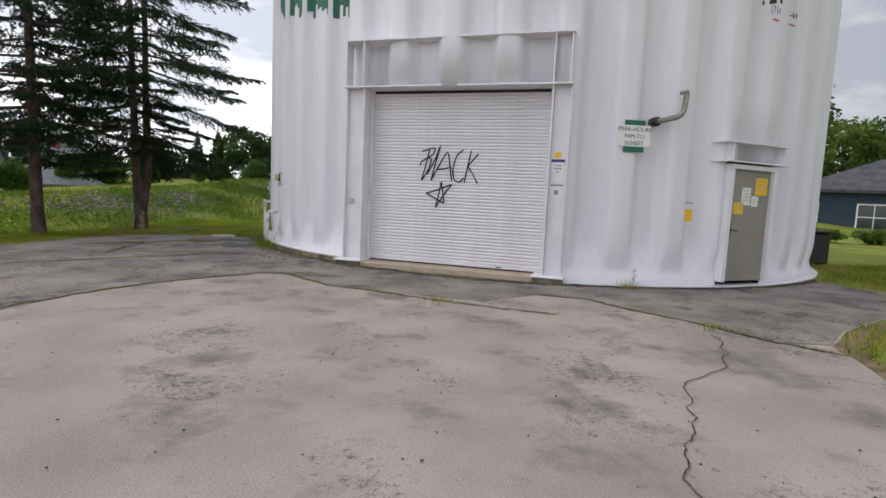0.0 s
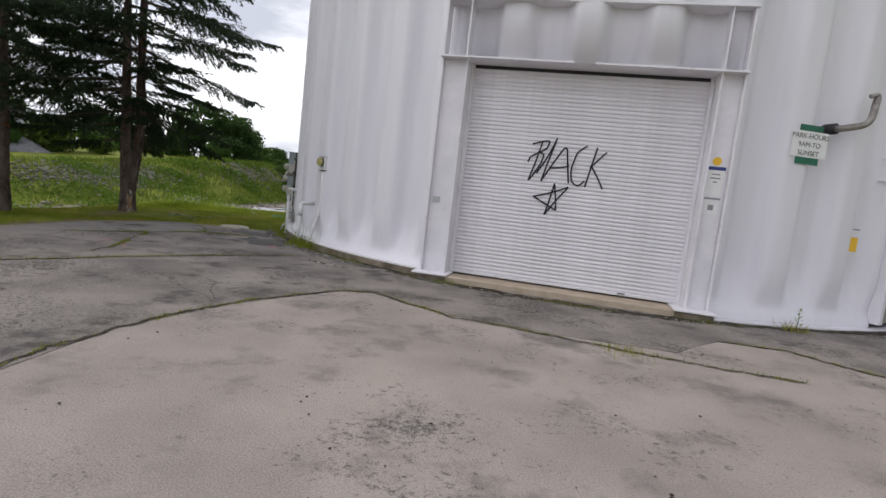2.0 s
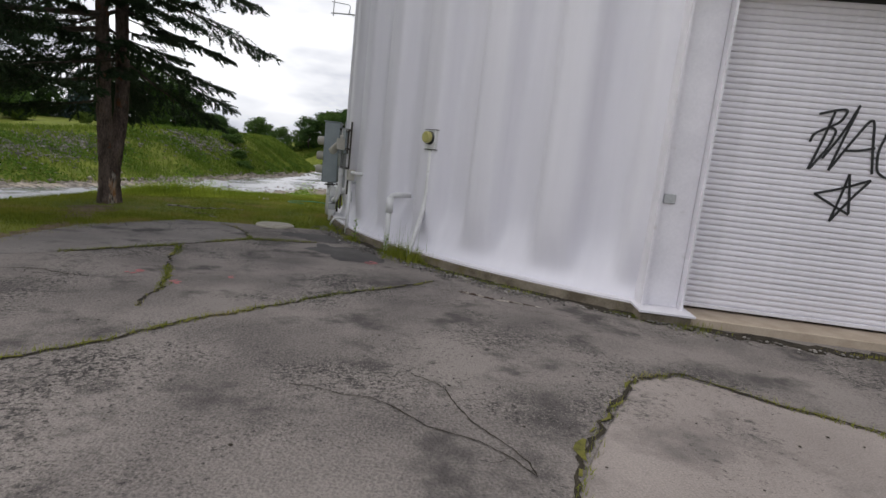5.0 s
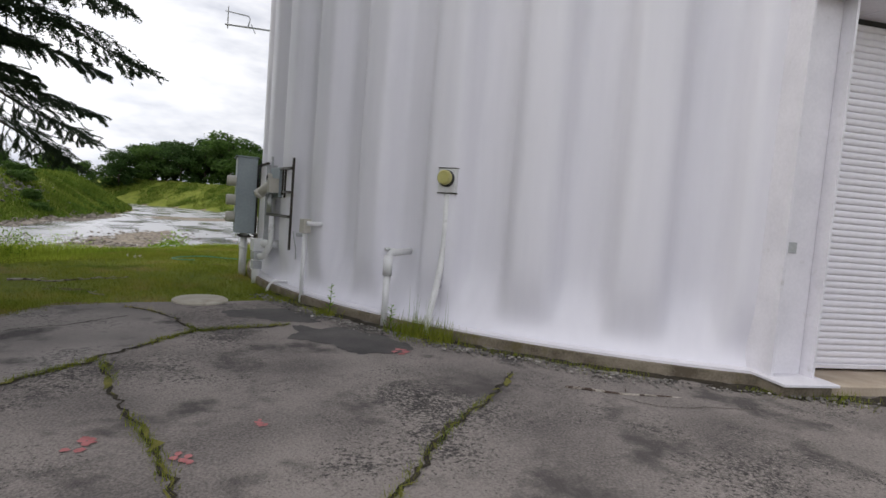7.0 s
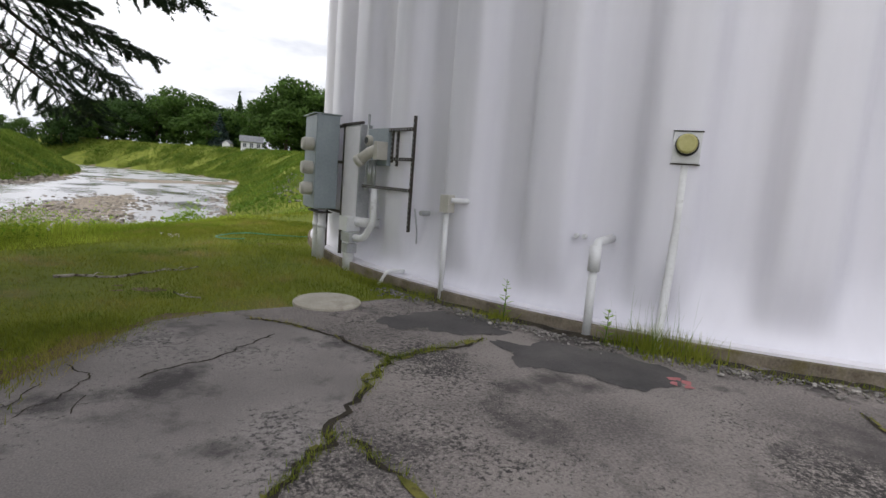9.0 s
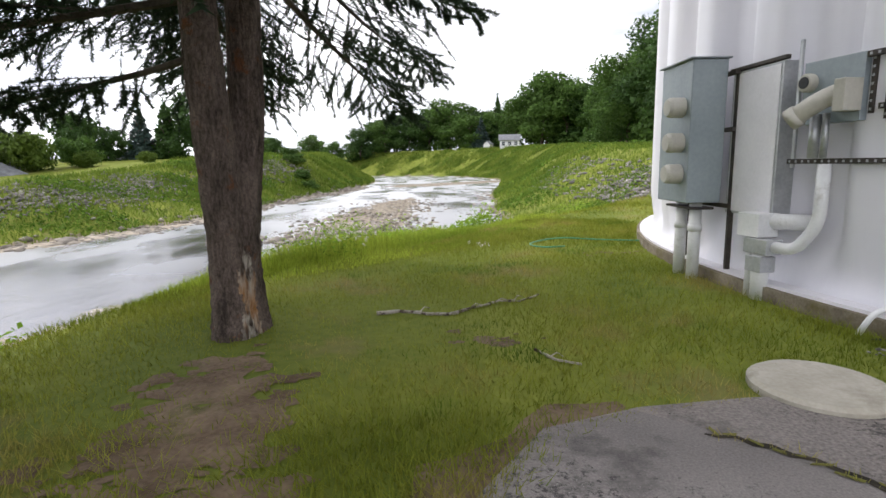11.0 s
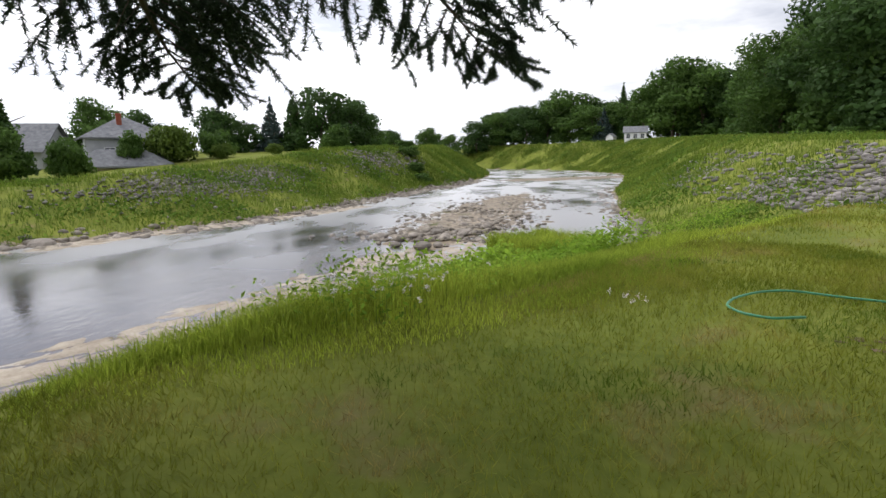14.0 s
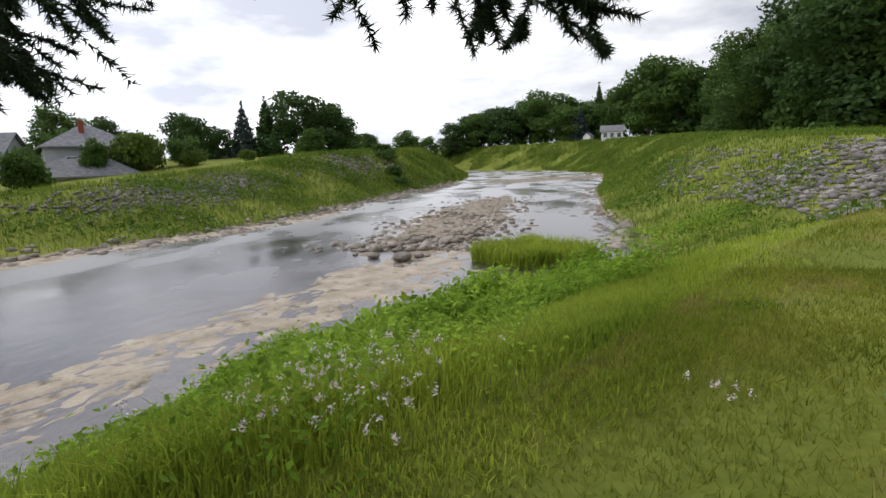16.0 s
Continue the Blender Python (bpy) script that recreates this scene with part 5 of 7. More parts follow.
blue = house("blue_house", (28.6, 33.0, -0.3), radians(-36), 13, 8, 3.0, 2.3, M_BLUEH, M_ROOFD, "dark blue bungalow with a grey hipped roof and white windows",
             (("s", -6.0, 0.9, 1.3, 1.4), ("s", -2.6, 0.9, 1.5, 1.4), ("w", 1.5, 0.8, 1.0, 1.25), ("w", -1.9, 0.8, 1.0, 1.25)), 0.5)
bm = bm_new()
for k in range(5):
    box(bm, (-0.5 + 0.9 * k, -6.6, 0), (-0.36 + 0.9 * k, -6.46, 2.3))
    box(bm, (-0.5 + 0.9 * k, -6.6, 0.95), (0.40 + 0.9 * k, -6.52, 1.05))
part("porch_rail", bm, M_SIDING2, blue, "white porch posts and railing")
# parapet along the street behind the far bank
bm = bm_new()
pp = [(-66, 36), (-60, 45), (-55.5, 53), (-51.5, 60), (-50, 63)]
for a, b in zip(pp, pp[1:]):
    d = Vector((b[0] - a[0], b[1] - a[1], 0))
    m = Matrix.Translation((a[0], a[1], -1.75)) @ Matrix.Rotation(math.atan2(d.y, d.x), 4, "Z")
    box(bm, (0, -0.15, -1.0), (d.length + 0.05, 0.15, 0.75), m, 0.02)
tagged(part("parapet_wall", bm, M_WALLG), "low grey concrete wall along the street", "wall", kind="structure")

# ---------------------------------------------------------------- fixtures on the tank


def wall_at(deg, r=R0):
    """Along the wall to the right, out from it, up; origin on the wall at that bearing."""
    a = radians(deg)
    n, u = Vector((math.cos(a), math.sin(a), 0)), Vector((-math.sin(a), math.cos(a), 0))
    return Matrix(((u.x, n.x, 0, TANK.x + r * n.x), (u.y, n.y, 0, TANK.y + r * n.y), (0, 0, 1, 0), (0, 0, 0, 1)))


def fixture(name, deg, label, category, r=R0, group=""):
    t = thing(name, (0, 0, 0), label, category, group)
    t.matrix_basis = wall_at(deg, r)
    return t


def boxed(name, lo, hi, mat, parent, label="", bevel=0.004):
    bm = bm_new()
    box(bm, lo, hi, None, bevel)
    return part(name, bm, mat, parent, label)


def piped(name, pts, r, mat, parent, label="", segs=10, rounded=True):
    bm = bm_new()
    tube(bm, bend(pts) if rounded and len(pts) > 2 else pts, r, segs)
    return part(name, bm, mat, parent, label, True)


def disc(name, c, axis, r, depth, mat, parent, label="", segs=20):
    bm = bm_new()
    a = Vector(axis).normalized()
    c = Vector(c)
    tube(bm, [c, c + a * depth * 0.8, c + a * depth], [r, r, r * 0.82], segs)
    return part(name, bm, mat, parent, label, False)


def lettering(text, size, m, mat, parent, name="lettering", align="CENTER"):
    cu = bpy.data.curves.new(name, "FONT")
    cu.body, cu.size, cu.align_x, cu.extrude = text, size, align, 0.0008
    tmp = bpy.data.objects.new(name, cu)
    scene.collection.objects.link(tmp)
    bpy.context.view_layer.update()
    me = bpy.data.meshes.new_from_object(tmp.evaluated_get(bpy.context.evaluated_depsgraph_get()))
    bpy.data.objects.remove(tmp)
    me.materials.clear()
    me.materials.append(mat)
    ob = new(name, me)
    ob.parent = parent
    ob.matrix_basis = m
    return ob


def text_at(u, v, z):
    """Letters upright on the wall: x along, y up."""
    return Matrix.Translation((u, v, z)) @ Matrix(((1, 0, 0, 0), (0, 0, 1, 0), (0, 1, 0, 0), (0, 0, 0, 1)))


# alarm horn on its conduit
horn = fixture("alarm_beacon", -145.20, "white alarm box with a round yellow lens", "alarm")
boxed("housing", (-0.10, 0.03, 1.46), (0.10, 0.13, 1.70), M_PVC, horn)
boxed("hood", (-0.108, 0.03, 1.702), (0.108, 0.14, 1.709), M_DARKSTEEL, horn)
boxed("bracket", (-0.108, 0.0, 1.450), (0.108, 0.13, 1.458), M_DARKSTEEL, horn)
disc("rim", (0.0, 0.131, 1.60), (0, 1, 0), 0.085, 0.03, M_BLACK, horn)
disc("lens", (0.0, 0.15, 1.605), (0, 1, 0), 0.074, 0.07, M_LENS, horn, "dull yellow lens")
piped("conduit", [(0, 0.09, 1.447), (0, 0.09, 0.75), (-0.02, 0.26, 0.15), (-0.02, 0.28, 0.0)], 0.034, M_PVC, horn, "white conduit down to the ground")

stand = fixture("standpipe", -149.60, "white conduit standing before the wall with an elbow", "pipe")
piped("riser", [(0, 0.27, 0.0), (0, 0.27, 0.62)], 0.036, M_PVC, stand)
piped("coupling", [(0, 0.27, 0.55), (0, 0.27, 0.76)], 0.050, M_PVC, stand)
piped("elbow", [(0, 0.27, 0.72), (0.01, 0.25, 0.79), (0.06, -0.02, 0.81)], 0.036, M_PVC, stand)
for u in (-0.24, -0.17):
    disc("stud", (u, -0.03, 0.80), (0, 1, 0), 0.022, 0.07, M_PVC, stand, "", 10)
jb = fixture("junction_box", -161.40, "beige junction box on a white conduit riser", "junction box")
boxed("body", (-0.055, 0.20, 0.88), (0.055, 0.30, 1.05), M_BEIGE, jb)
piped("riser", [(0, 0.25, 0.0), (0, 0.25, 0.87)], 0.027, M_PVC, jb)
piped("nipple", [(0, 0.25, 0.83), (0, 0.25, 0.882)], 0.026, M_GALV, jb)
piped("arm", [(0.05, 0.25, 1.0), (0.11, 0.22, 1.0), (0.14, -0.05, 1.0)], 0.028, M_PVC, jb)

# meter cabinet, side panel, strut frame
cab = fixture("meter_cabinet", 178.32, "tall grey steel meter cabinet standing off the wall", "cabinet")
boxed("body", (-0.28, 0.22, 0.70), (0.30, 0.52, 1.90), M_GREYBOX, cab, "", 0.008)
boxed("lid", (-0.30, 0.20, 1.901), (0.32, 0.55, 1.915), M_GREYBOX, cab)
for z in (0.95, 1.22, 1.52):
    disc("meter", (0.15, 0.521, z), (0, 1, 0), 0.085, 0.14, M_BEIGE, cab, "round meter socket")
for u in (-0.36, 0.36):
    boxed("post", (u - 0.02, 0.14, 0.02), (u + 0.02, 0.18, 1.8), M_DARKSTEEL, cab)
for z in (0.66, 1.30, 1.76):
    boxed("strut", (-0.40, 0.181, z), (0.40, 0.215, z + 0.035), M_DARKSTEEL, cab, "", 0.002)
for u in (-0.10, 0.16):
    piped("conduit", [(u, 0.36, 0.0), (u, 0.36, 0.71)], 0.052, M_PVC, cab, "thick white conduit")
    piped("collar", [(u, 0.36, 0.44), (u, 0.36, 0.50)], 0.060, M_PVC, cab)
boxed("clamp", (-0.22, 0.26, 0.64), (0.28, 0.46, 0.66), M_DARKSTEEL, cab)
pan = fixture("wall_panel", -177.33, "flat light-grey enclosure fixed to the wall", "enclosure")
boxed("body", (-0.26, 0.02, 0.62), (0.31, 0.17, 1.78), M_GALV, pan)
boxed("face", (-0.24, 0.171, 0.64), (0.29, 0.178, 1.76), M_WHITE, pan)
boxed("rail", (-0.30, 0.14, 1.785), (0.34, 0.18, 1.815), M_DARKSTEEL, pan)

fr = fixture("strut_frame", -170.49, "dark perforated steel strut frame bolted to the wall", "frame")


def strut(lo, hi):
    boxed("strut", lo, hi, M_DARKSTEEL, fr, "", 0.002)
    d = [hi[k] - lo[k] for k in range(3)]
    ax = 2 if d[2] > d[0] else 0
    bm = bm_new()
    n = int(d[ax] / 0.05)
    for k in range(n):
        c = [(lo[0] + hi[0]) / 2, hi[1] + 0.0005, (lo[2] + hi[2]) / 2]
        c[ax] = lo[ax] + (k + 0.5) * d[ax] / n
        box(bm, (c[0] - 0.008, c[1], c[2] - 0.008), (c[0] + 0.008, c[1] + 0.001, c[2] + 0.008))
    tagged(part("hole_row", bm, M_GALV, fr), kind="stuff")


strut((-0.46, 0.13, 1.03), (0.52, 0.165, 1.065))
strut((0.06, 0.13, 1.68), (0.52, 0.165, 1.715))
strut((0.16, 0.13, 1.36), (0.52, 0.165, 1.395))
strut((0.47, 0.10, 0.60), (0.50, 0.129, 1.84))
strut((0.07, 0.10, 1.34), (0.10, 0.129, 1.70))
strut((0.17, 0.10, 1.30), (0.20, 0.129, 1.70))
boxed("upright", (-0.47, 0.10, 1.0), (-0.445, 0.125, 1.9), M_GALV, fr)
boxed("grey_box", (-0.38, 0.03, 1.30), (0.05, 0.16, 1.72), M_GREYBOX, fr, "grey enamel box")
wh = fixture("weatherhead", -171.45, "beige conduit weatherhead mounted on the grey box", "conduit fitting")
disc("hub", (-0.20, 0.161, 1.58), (0, 1, 0), 0.062, 0.06, M_BEIGE, wh)
# no opening is cut: a black disc paints the shade inside the hub
disc("bore_shade", (-0.20, 0.2215, 1.58), (0, 1, 0), 0.040, 0.004, M_BLACK, wh)
piped("body", [(0.10, 0.19, 1.50), (-0.02, 0.27, 1.44), (-0.16, 0.34, 1.33)], 0.062, M_BEIGE, wh, "", 14)
piped("rim", [(-0.12, 0.32, 1.36), (-0.17, 0.345, 1.325)], 0.074, M_BEIGE, wh, "", 14)
boxed("plate", (0.10, 0.16, 1.36), (0.18, 0.30, 1.56), M_BEIGE, wh)
piped("sleeve", [(-0.10, 0.20, 1.36), (-0.10, 0.20, 1.07)], 0.035, M_GALV, wh)
piped("sleeve", [(-0.02, 0.20, 1.36), (-0.02, 0.20, 1.07)], 0.022, M_GALV, wh)
sw = fixture("sweep_conduit", -172.98, "white conduit sweeping down into a box and thick riser", "pipe")
piped("sweep", [(0.17, 0.17, 1.03), (0.17, 0.17, 0.62), (0.05, 0.22, 0.42), (-0.14, 0.26, 0.42)], 0.042, M_PVC, sw, "", 12)
piped("stub", [(-0.02, -0.03, 0.60), (-0.12, 0.14, 0.60), (-0.30, 0.20, 0.60)], 0.060, M_PVC, sw, "", 14)
boxed("white_box", (-0.42, 0.14, 0.48), (-0.20, 0.32, 0.66), M_PVC, sw)
boxed("pull_box", (-0.33, 0.19, 0.36), (-0.10, 0.33, 0.475), M_GALV, sw)
piped("riser", [(-0.22, 0.26, 0.0), (-0.22, 0.26, 0.36)], 0.062, M_PVC, sw, "", 14)
piped("riser", [(-0.34, 0.24, 0.0), (-0.34, 0.24, 0.48)], 0.040, M_PVC, sw, "", 12)
boxed("bracket", (-0.30, 0.20, 0.22), (-0.14, 0.33, 0.34), M_GALV, sw)
vent = fixture("vent_pipe", -167.49, "small white curved pipe out of the base", "pipe")
piped("pipe", [(0.05, 0.10, 0.16), (0.0, 0.30, 0.17), (-0.05, 0.36, 0.0)], 0.018, M_PVC, vent)
tap = fixture("wall_tap", -166.05, "small wall tap with a grey cable below it", "tap")
disc("valve", (0.06, -0.03, 0.82), (0, 1, 0), 0.03, 0.12, M_GALV, tap)
piped("cable", [(0.0, 0.12, 0.86), (-0.01, 0.06, 0.62), (-0.02, 0.05, 0.48)], 0.009, M_GALV, tap)
ant = fixture("antenna", 167.05, "thin grey rod antenna arm high on the wall", "antenna")
piped("arm", [(0, -0.05, 4.42), (0, 0.95, 4.42)], 0.016, M_GALV, ant)
piped("rod", [(0, 0.90, 4.35), (0, 0.90, 4.75)], 0.010, M_GALV, ant)
piped("rod", [(0.0, 0.55, 4.42), (0, 0.50, 4.62), (0, 0.95, 4.66)], 0.010, M_GALV, ant)
piped("rod", [(-0.25, 0.45, 4.40), (0.25, 0.45, 4.40)], 0.008, M_GALV, ant)

# front: notices, exhaust pipe, sign
jbox = thing("jamb_plate", (0, 0, 0), "small grey metal plate on the white jamb", "plate")
jbox.matrix_basis = DM
boxed("plate", (-1.93, 6.781, 1.14), (-1.82, 6.80, 1.23), M_GALV, jbox)
stick = thing("jamb_notices", (0, 0, 0), "yellow, blue and white notices stuck on the jamb", "sticker")
stick.matrix_basis = DM
disc("yellow_mark", (1.83, 6.781, 2.10), (0, 1, 0), 0.055, 0.004, M_YELLOW, stick, "round yellow sticker")
boxed("heading", (1.73, 6.781, 1.985), (1.95, 6.785, 2.03), M_BLUEP, stick, "blue heading", 0)
boxed("sheet", (1.74, 6.781, 1.66), (1.94, 6.785, 1.984), M_PAPER, stick, "white notice", 0)
for z, w in ((1.92, 0.10), (1.87, 0.12), (1.82, 0.05)):
    boxed("print", (1.84 - w / 2, 6.7853, z), (1.84 + w / 2, 6.7865, z + 0.02), M_GREYINK, stick, "", 0)
boxed("heading", (1.74, 6.781, 1.60), (1.94, 6.785, 1.625), M_GREYINK, stick, "", 0)
boxed("sheet", (1.75, 6.781, 1.40), (1.93, 6.785, 1.595), M_PAPER, stick, "faded white notice", 0)
boxed("print", (1.80, 6.7853, 1.46), (1.87, 6.7865, 1.53), M_GREYINK, stick, "", 0)
sign = fixture("park_sign", -82.32, "white park hours sign with green bars and black letters", "sign", R0 + 0.13)
boxed("board", (-0.27, -0.015, 2.29), (0.27, 0.0, 2.63), M_PAPER, sign, "white board", 0.003)
boxed("green_bar", (-0.17, -0.013, 2.632), (0.17, 0.003, 2.71), M_GREENP, sign, "green bar", 0.002)
boxed("green_bar", (-0.17, -0.013, 2.20), (0.17, 0.003, 2.288), M_GREENP, sign, "green bar", 0.002)
for s_, z in (("PARK-HOURS", 2.535), ("9AM-TO", 2.425), ("SUNSET", 2.315)):
    lettering(s_, 0.092, text_at(0, 0.0015, z), M_BLACK, sign)
for u in (-0.12, 0.12):
    boxed("bracket", (u - 0.015, -0.16, 2.3), (u + 0.015, -0.016, 2.62), M_WHITE, sign)
ex = fixture("exhaust_pipe", -79.24, "weathered steel exhaust pipe bending up from the wall", "pipe")
piped("flange", [(0, -0.06, 2.72), (0, 0.10, 2.72)], 0.075, M_BLACK, ex, "black flange")
piped("pipe", [(0, 0.05, 2.72), (0.03, 0.22, 2.72), (0.31, 0.30, 2.80), (0.35, 0.30, 3.15)], 0.044, M_RUSTPIPE, ex, "", 12)
piped("cap", [(0.35, 0.30, 3.13), (0.35, 0.30, 3.185), (0.24, 0.30, 3.15)], 0.032, M_RUSTPIPE, ex)
yl = fixture("wall_label", -73.84, "small yellow label with a grey strip above", "sticker", R0 + 0.10)
boxed("label", (-0.11, -0.012, 1.12), (0.11, -0.008, 1.32), M_YELLOW, yl, "", 0)
boxed("strip", (-0.11, -0.012, 1.42), (0.11, -0.008, 1.44), M_GREYINK, yl, "", 0)
# painted writing and a green patch high up, laid on the flutes


def wall_paint(name, cells, mat, label, category):
    """Paint that follows the flutes: cells of bearing and height."""
    bm = bm_new()
    for a0, a1, z0, z1 in cells:
        n = max(1, int((a1 - a0) / 0.6))
        for k in range(n):
            p, q = a0 + (a1 - a0) * k / n, a0 + (a1 - a0) * (k + 1) / n
            vs = []
            for a, z in ((p, z0), (q, z0), (q, z1), (p, z1)):
                r = flute_r(radians(a), z) + 0.004
                vs.append(bm.verts.new((TANK.x + r * math.cos(radians(a)), TANK.y + r * math.sin(radians(a)), z)))
            bm.faces.new(vs)
    return tagged(part(name, bm, mat, tank), label)


rg = random.Random(21)
cells = []
for k in range(44):
    a = -150.5 + 0.6 * k
    low = 5.28 - 0.018 * (k * 0.6) * 1.3 + rg.uniform(-0.12, 0.2)
    cells.append((a, a + 0.6, low, 6.2))
wall_paint("green_paint", cells, M_GREENP, "ragged green painted patch", "paint")
letter_cells = []
for row, (z, h_, a0, a1) in enumerate(((5.06, 0.14, -63.27, -57.23), (4.90, 0.10, -62.46, -60.5))):
    a = a0
    while a < a1:
        w = rg.uniform(0.25, 0.5)
        letter_cells.append((a, a + w, z, z + h_ * rg.uniform(0.7, 1)))
        a += w + 0.35
wall_paint("painted_writing", letter_cells, M_BLACK, "black hand-painted writing", "writing")
tel = fixture("painted_number", -59.89, "black hand-painted number on the white wall", "writing", R0 + 0.10)
lettering("(716)68-44", 0.17, text_at(0, 0.004, 4.72), M_BLACK, tel)
bm = bm_new()
box(bm, (-0.3, 0.0, 4.60), (0.35, 0.003, 4.63))
part("stroke", bm, M_PINK, tel, "faint reddish stroke")

# bin behind the tank
bn = thing("rubbish_bin", (9.8, 14.0, 0), "dark plastic rubbish bin beside the tank", "bin")
bm = bm_new()
box(bm, (-0.27, -0.3, 0.02), (0.27, 0.3, 0.85), None, 0.05)
part("body", bm, M_BLACK, bn)
bm = bm_new()
box(bm, (-0.30, -0.33, 0.852), (0.30, 0.33, 0.92), None, 0.03)
part("lid", bm, M_BLACK, bn)

# the round concrete cover by the pavement
mh = thing("manhole_cover", (-6.0, 13.1, 0.0), "round pale concrete cover set in the grass", "manhole cover")
bm = bm_new()
rings = tube(bm, [(0, 0, -0.08), (0, 0, 0.035), (0, 0, 0.05), (0, 0, 0.056)], [0.30, 0.30, 0.275, 0.02], 36)
part("slab", bm, material("pale_cover_concrete", (0.36, 0.33, 0.27), (0.50, 0.47, 0.40), 4, 50, 0.9, bump=0.3, spots=(0.26, 0.23, 0.18), spot_scale=3), mh)

# ---------------------------------------------------------------- vegetation
LAWN_EDGE_Y = np.array([0, 8, 11, 14.8, 15.6, 16.0, 16.5, 17.0, 17.5, 18.9, 21.0, 26, 34])
LAWN_EDGE_X = np.array([-13.6, -13.3, -12.6, -11.2, -10.0, -9.4, -8.7, -8.2, -7.7, -6.7, -5.2, -1.3, 5.0])
SOIL = [(-8.72, 12.85, 0.36, 0.55), (-8.9, 13.5, 0.36, 0.45), (-8.5, 12.35, 0.28, 0.36), (-9.15, 12.65, 0.36, 0.16), (-7.36, 13.89, 0.26, 0.15),
        (-7.33, 16.37, 0.20, 0.10), (-6.9, 17.15, 0.2, 0.08), (-7.85, 16.8, 0.14, 0.07), (-5.6, 16.9, 0.35, 0.14), (-8.0, 12.15, 0.16, 0.24), (-8.28, 11.3, 0.15, 0.6), (-8.44, 10.2, 0.16, 0.6), (-8.56, 9.1, 0.16, 0.6)]
rv = np.random.default_rng(77)


def in_poly(x, y, poly):
    c = np.zeros(len(x), bool)
    for (x0, y0), (x1, y1) in zip(poly, poly[1:] + poly[:1]):
        hit = ((y0 > y) != (y1 > y)) & (x < (x1 - x0) * (y - y0) / ((y1 - y0) or 1e-9) + x0)
        c ^= hit
    return c


PAVED = tank_side + [(-5.4, 13.15)] + edge_left + edge_right


def off_pavement(x, y):
    return ~in_poly(x, y, PAVED) & (np.hypot(x - TANK.x, y - TANK.y) > 7.48)


def patchy(x, y, s):
    """Smooth clumps between 0 and 1."""
    return 0.5 + 0.25 * (np.sin(x * s + 1.3 * np.sin(y * s * 0.7)) + np.sin(y * s * 1.1 + 1.7 * np.sin(x * s * 0.6 + 1)))


def blade_mesh(name, x, y, z, height, width, mat, lean=0.5, joints=1):
    """Blades of grass: narrow, bent, each with its own turn."""
    n = len(x)
    a = rv.random(n) * 2 * np.pi
    side = np.stack([np.cos(a), np.sin(a), np.zeros(n)], 1) * width[:, None] / 2
    b = a + np.pi / 2 + rv.normal(0, 0.6, n)
    ln = (lean * height * rv.random(n))[:, None] * np.stack([np.cos(b), np.sin(b), np.zeros(n)], 1)
    base = np.stack([x, y, z - 0.01], 1)
    up = np.array([0, 0, 1.0]) * height[:, None]
    if joints == 1:
        v = np.stack([base - side, base + side, base + up + ln], 1).reshape(-1, 3)
        f = np.arange(len(v)).reshape(-1, 3)
        return new(name, from_arrays(name, v, f, mat))
    mid = base + up * 0.6 + ln * 0.3
    tip = base + up * 0.95 + ln * 1.25
    v = np.stack([base - side, base + side, mid + side * 0.8, mid - side * 0.8, tip], 1).reshape(-1, 3)
    k = np.arange(n)[:, None] * 5
    f = np.concatenate([k + np.array([[0, 1, 2]]), k + np.array([[0, 2, 3]]), k + np.array([[3, 2, 4]])], 0)
    return new(name, from_arrays(name, v, f, mat))


def leaf_mesh(name, c, size, mat, flat=0.6):
    """Loose pointed leaves at the given centres."""
    n = len(c)
    nrm = rv.normal(size=(n, 3)) * (1 - flat) + np.array([0, 0, flat])
    nrm /= np.linalg.norm(nrm, axis=1, keepdims=True)
    s = np.cross(nrm, rv.normal(size=(n, 3)))
    s /= np.linalg.norm(s, axis=1, keepdims=True)
    t = np.cross(nrm, s)
    k = size[:, None]
    v = np.stack([c - s * k, c - t * k * 0.45 + nrm * k * 0.12, c + s * k, c + t * k * 0.45 + nrm * k * 0.12], 1).reshape(-1, 3)
    return new(name, from_arrays(name, v, np.arange(len(v)).reshape(-1, 4), mat))


def soil_mask(x, y):
    bare = np.zeros(len(x))
    for cx, cy, rx, ry in SOIL:
        bare = np.maximum(bare, (0.95 if rx * ry > 0.08 else 0.45) * np.exp(-(((x - cx) / rx) ** 2 + ((y - cy) / ry) ** 2)))
    return bare


# mown lawn, densest where the walk passes
x = np.concatenate([rv.uniform(-12.5, -4.2, 210000), rv.uniform(-14, 4, 90000), rv.uniform(-13, -7.5, 130000), rv.uniform(3.8, 14, 40000)])
y = np.concatenate([rv.uniform(11.2, 20.5, 210000), rv.uniform(18, 30, 90000), rv.uniform(4, 13, 130000), rv.uniform(2, 14, 40000)])
keep = off_pavement(x - 0.20 * rv.random(len(x)) ** 2, y) & (x > np.interp(y, LAWN_EDGE_Y, LAWN_EDGE_X) - 0.3) & (rv.random(len(x)) > soil_mask(x, y)) & (rv.random(len(x)) < 0.35 + 0.75 * patchy(x, y, 2.3))
x, y = x[keep], y[keep]
d = np.hypot(x + 7.9, y - 14.5)
hh = (0.020 + 0.034 * patchy(x, y, 1.6) + 0.026 * rv.random(len(x))) * (1 + 0.08 * d)
tagged(blade_mesh("lawn_grass", x, y, ground_z(x, y), hh, 0.0045 + 0.0011 * d, M_GRASS, 1.6), "short yellow-green mown grass with worn patches", "grass", kind="stuff")

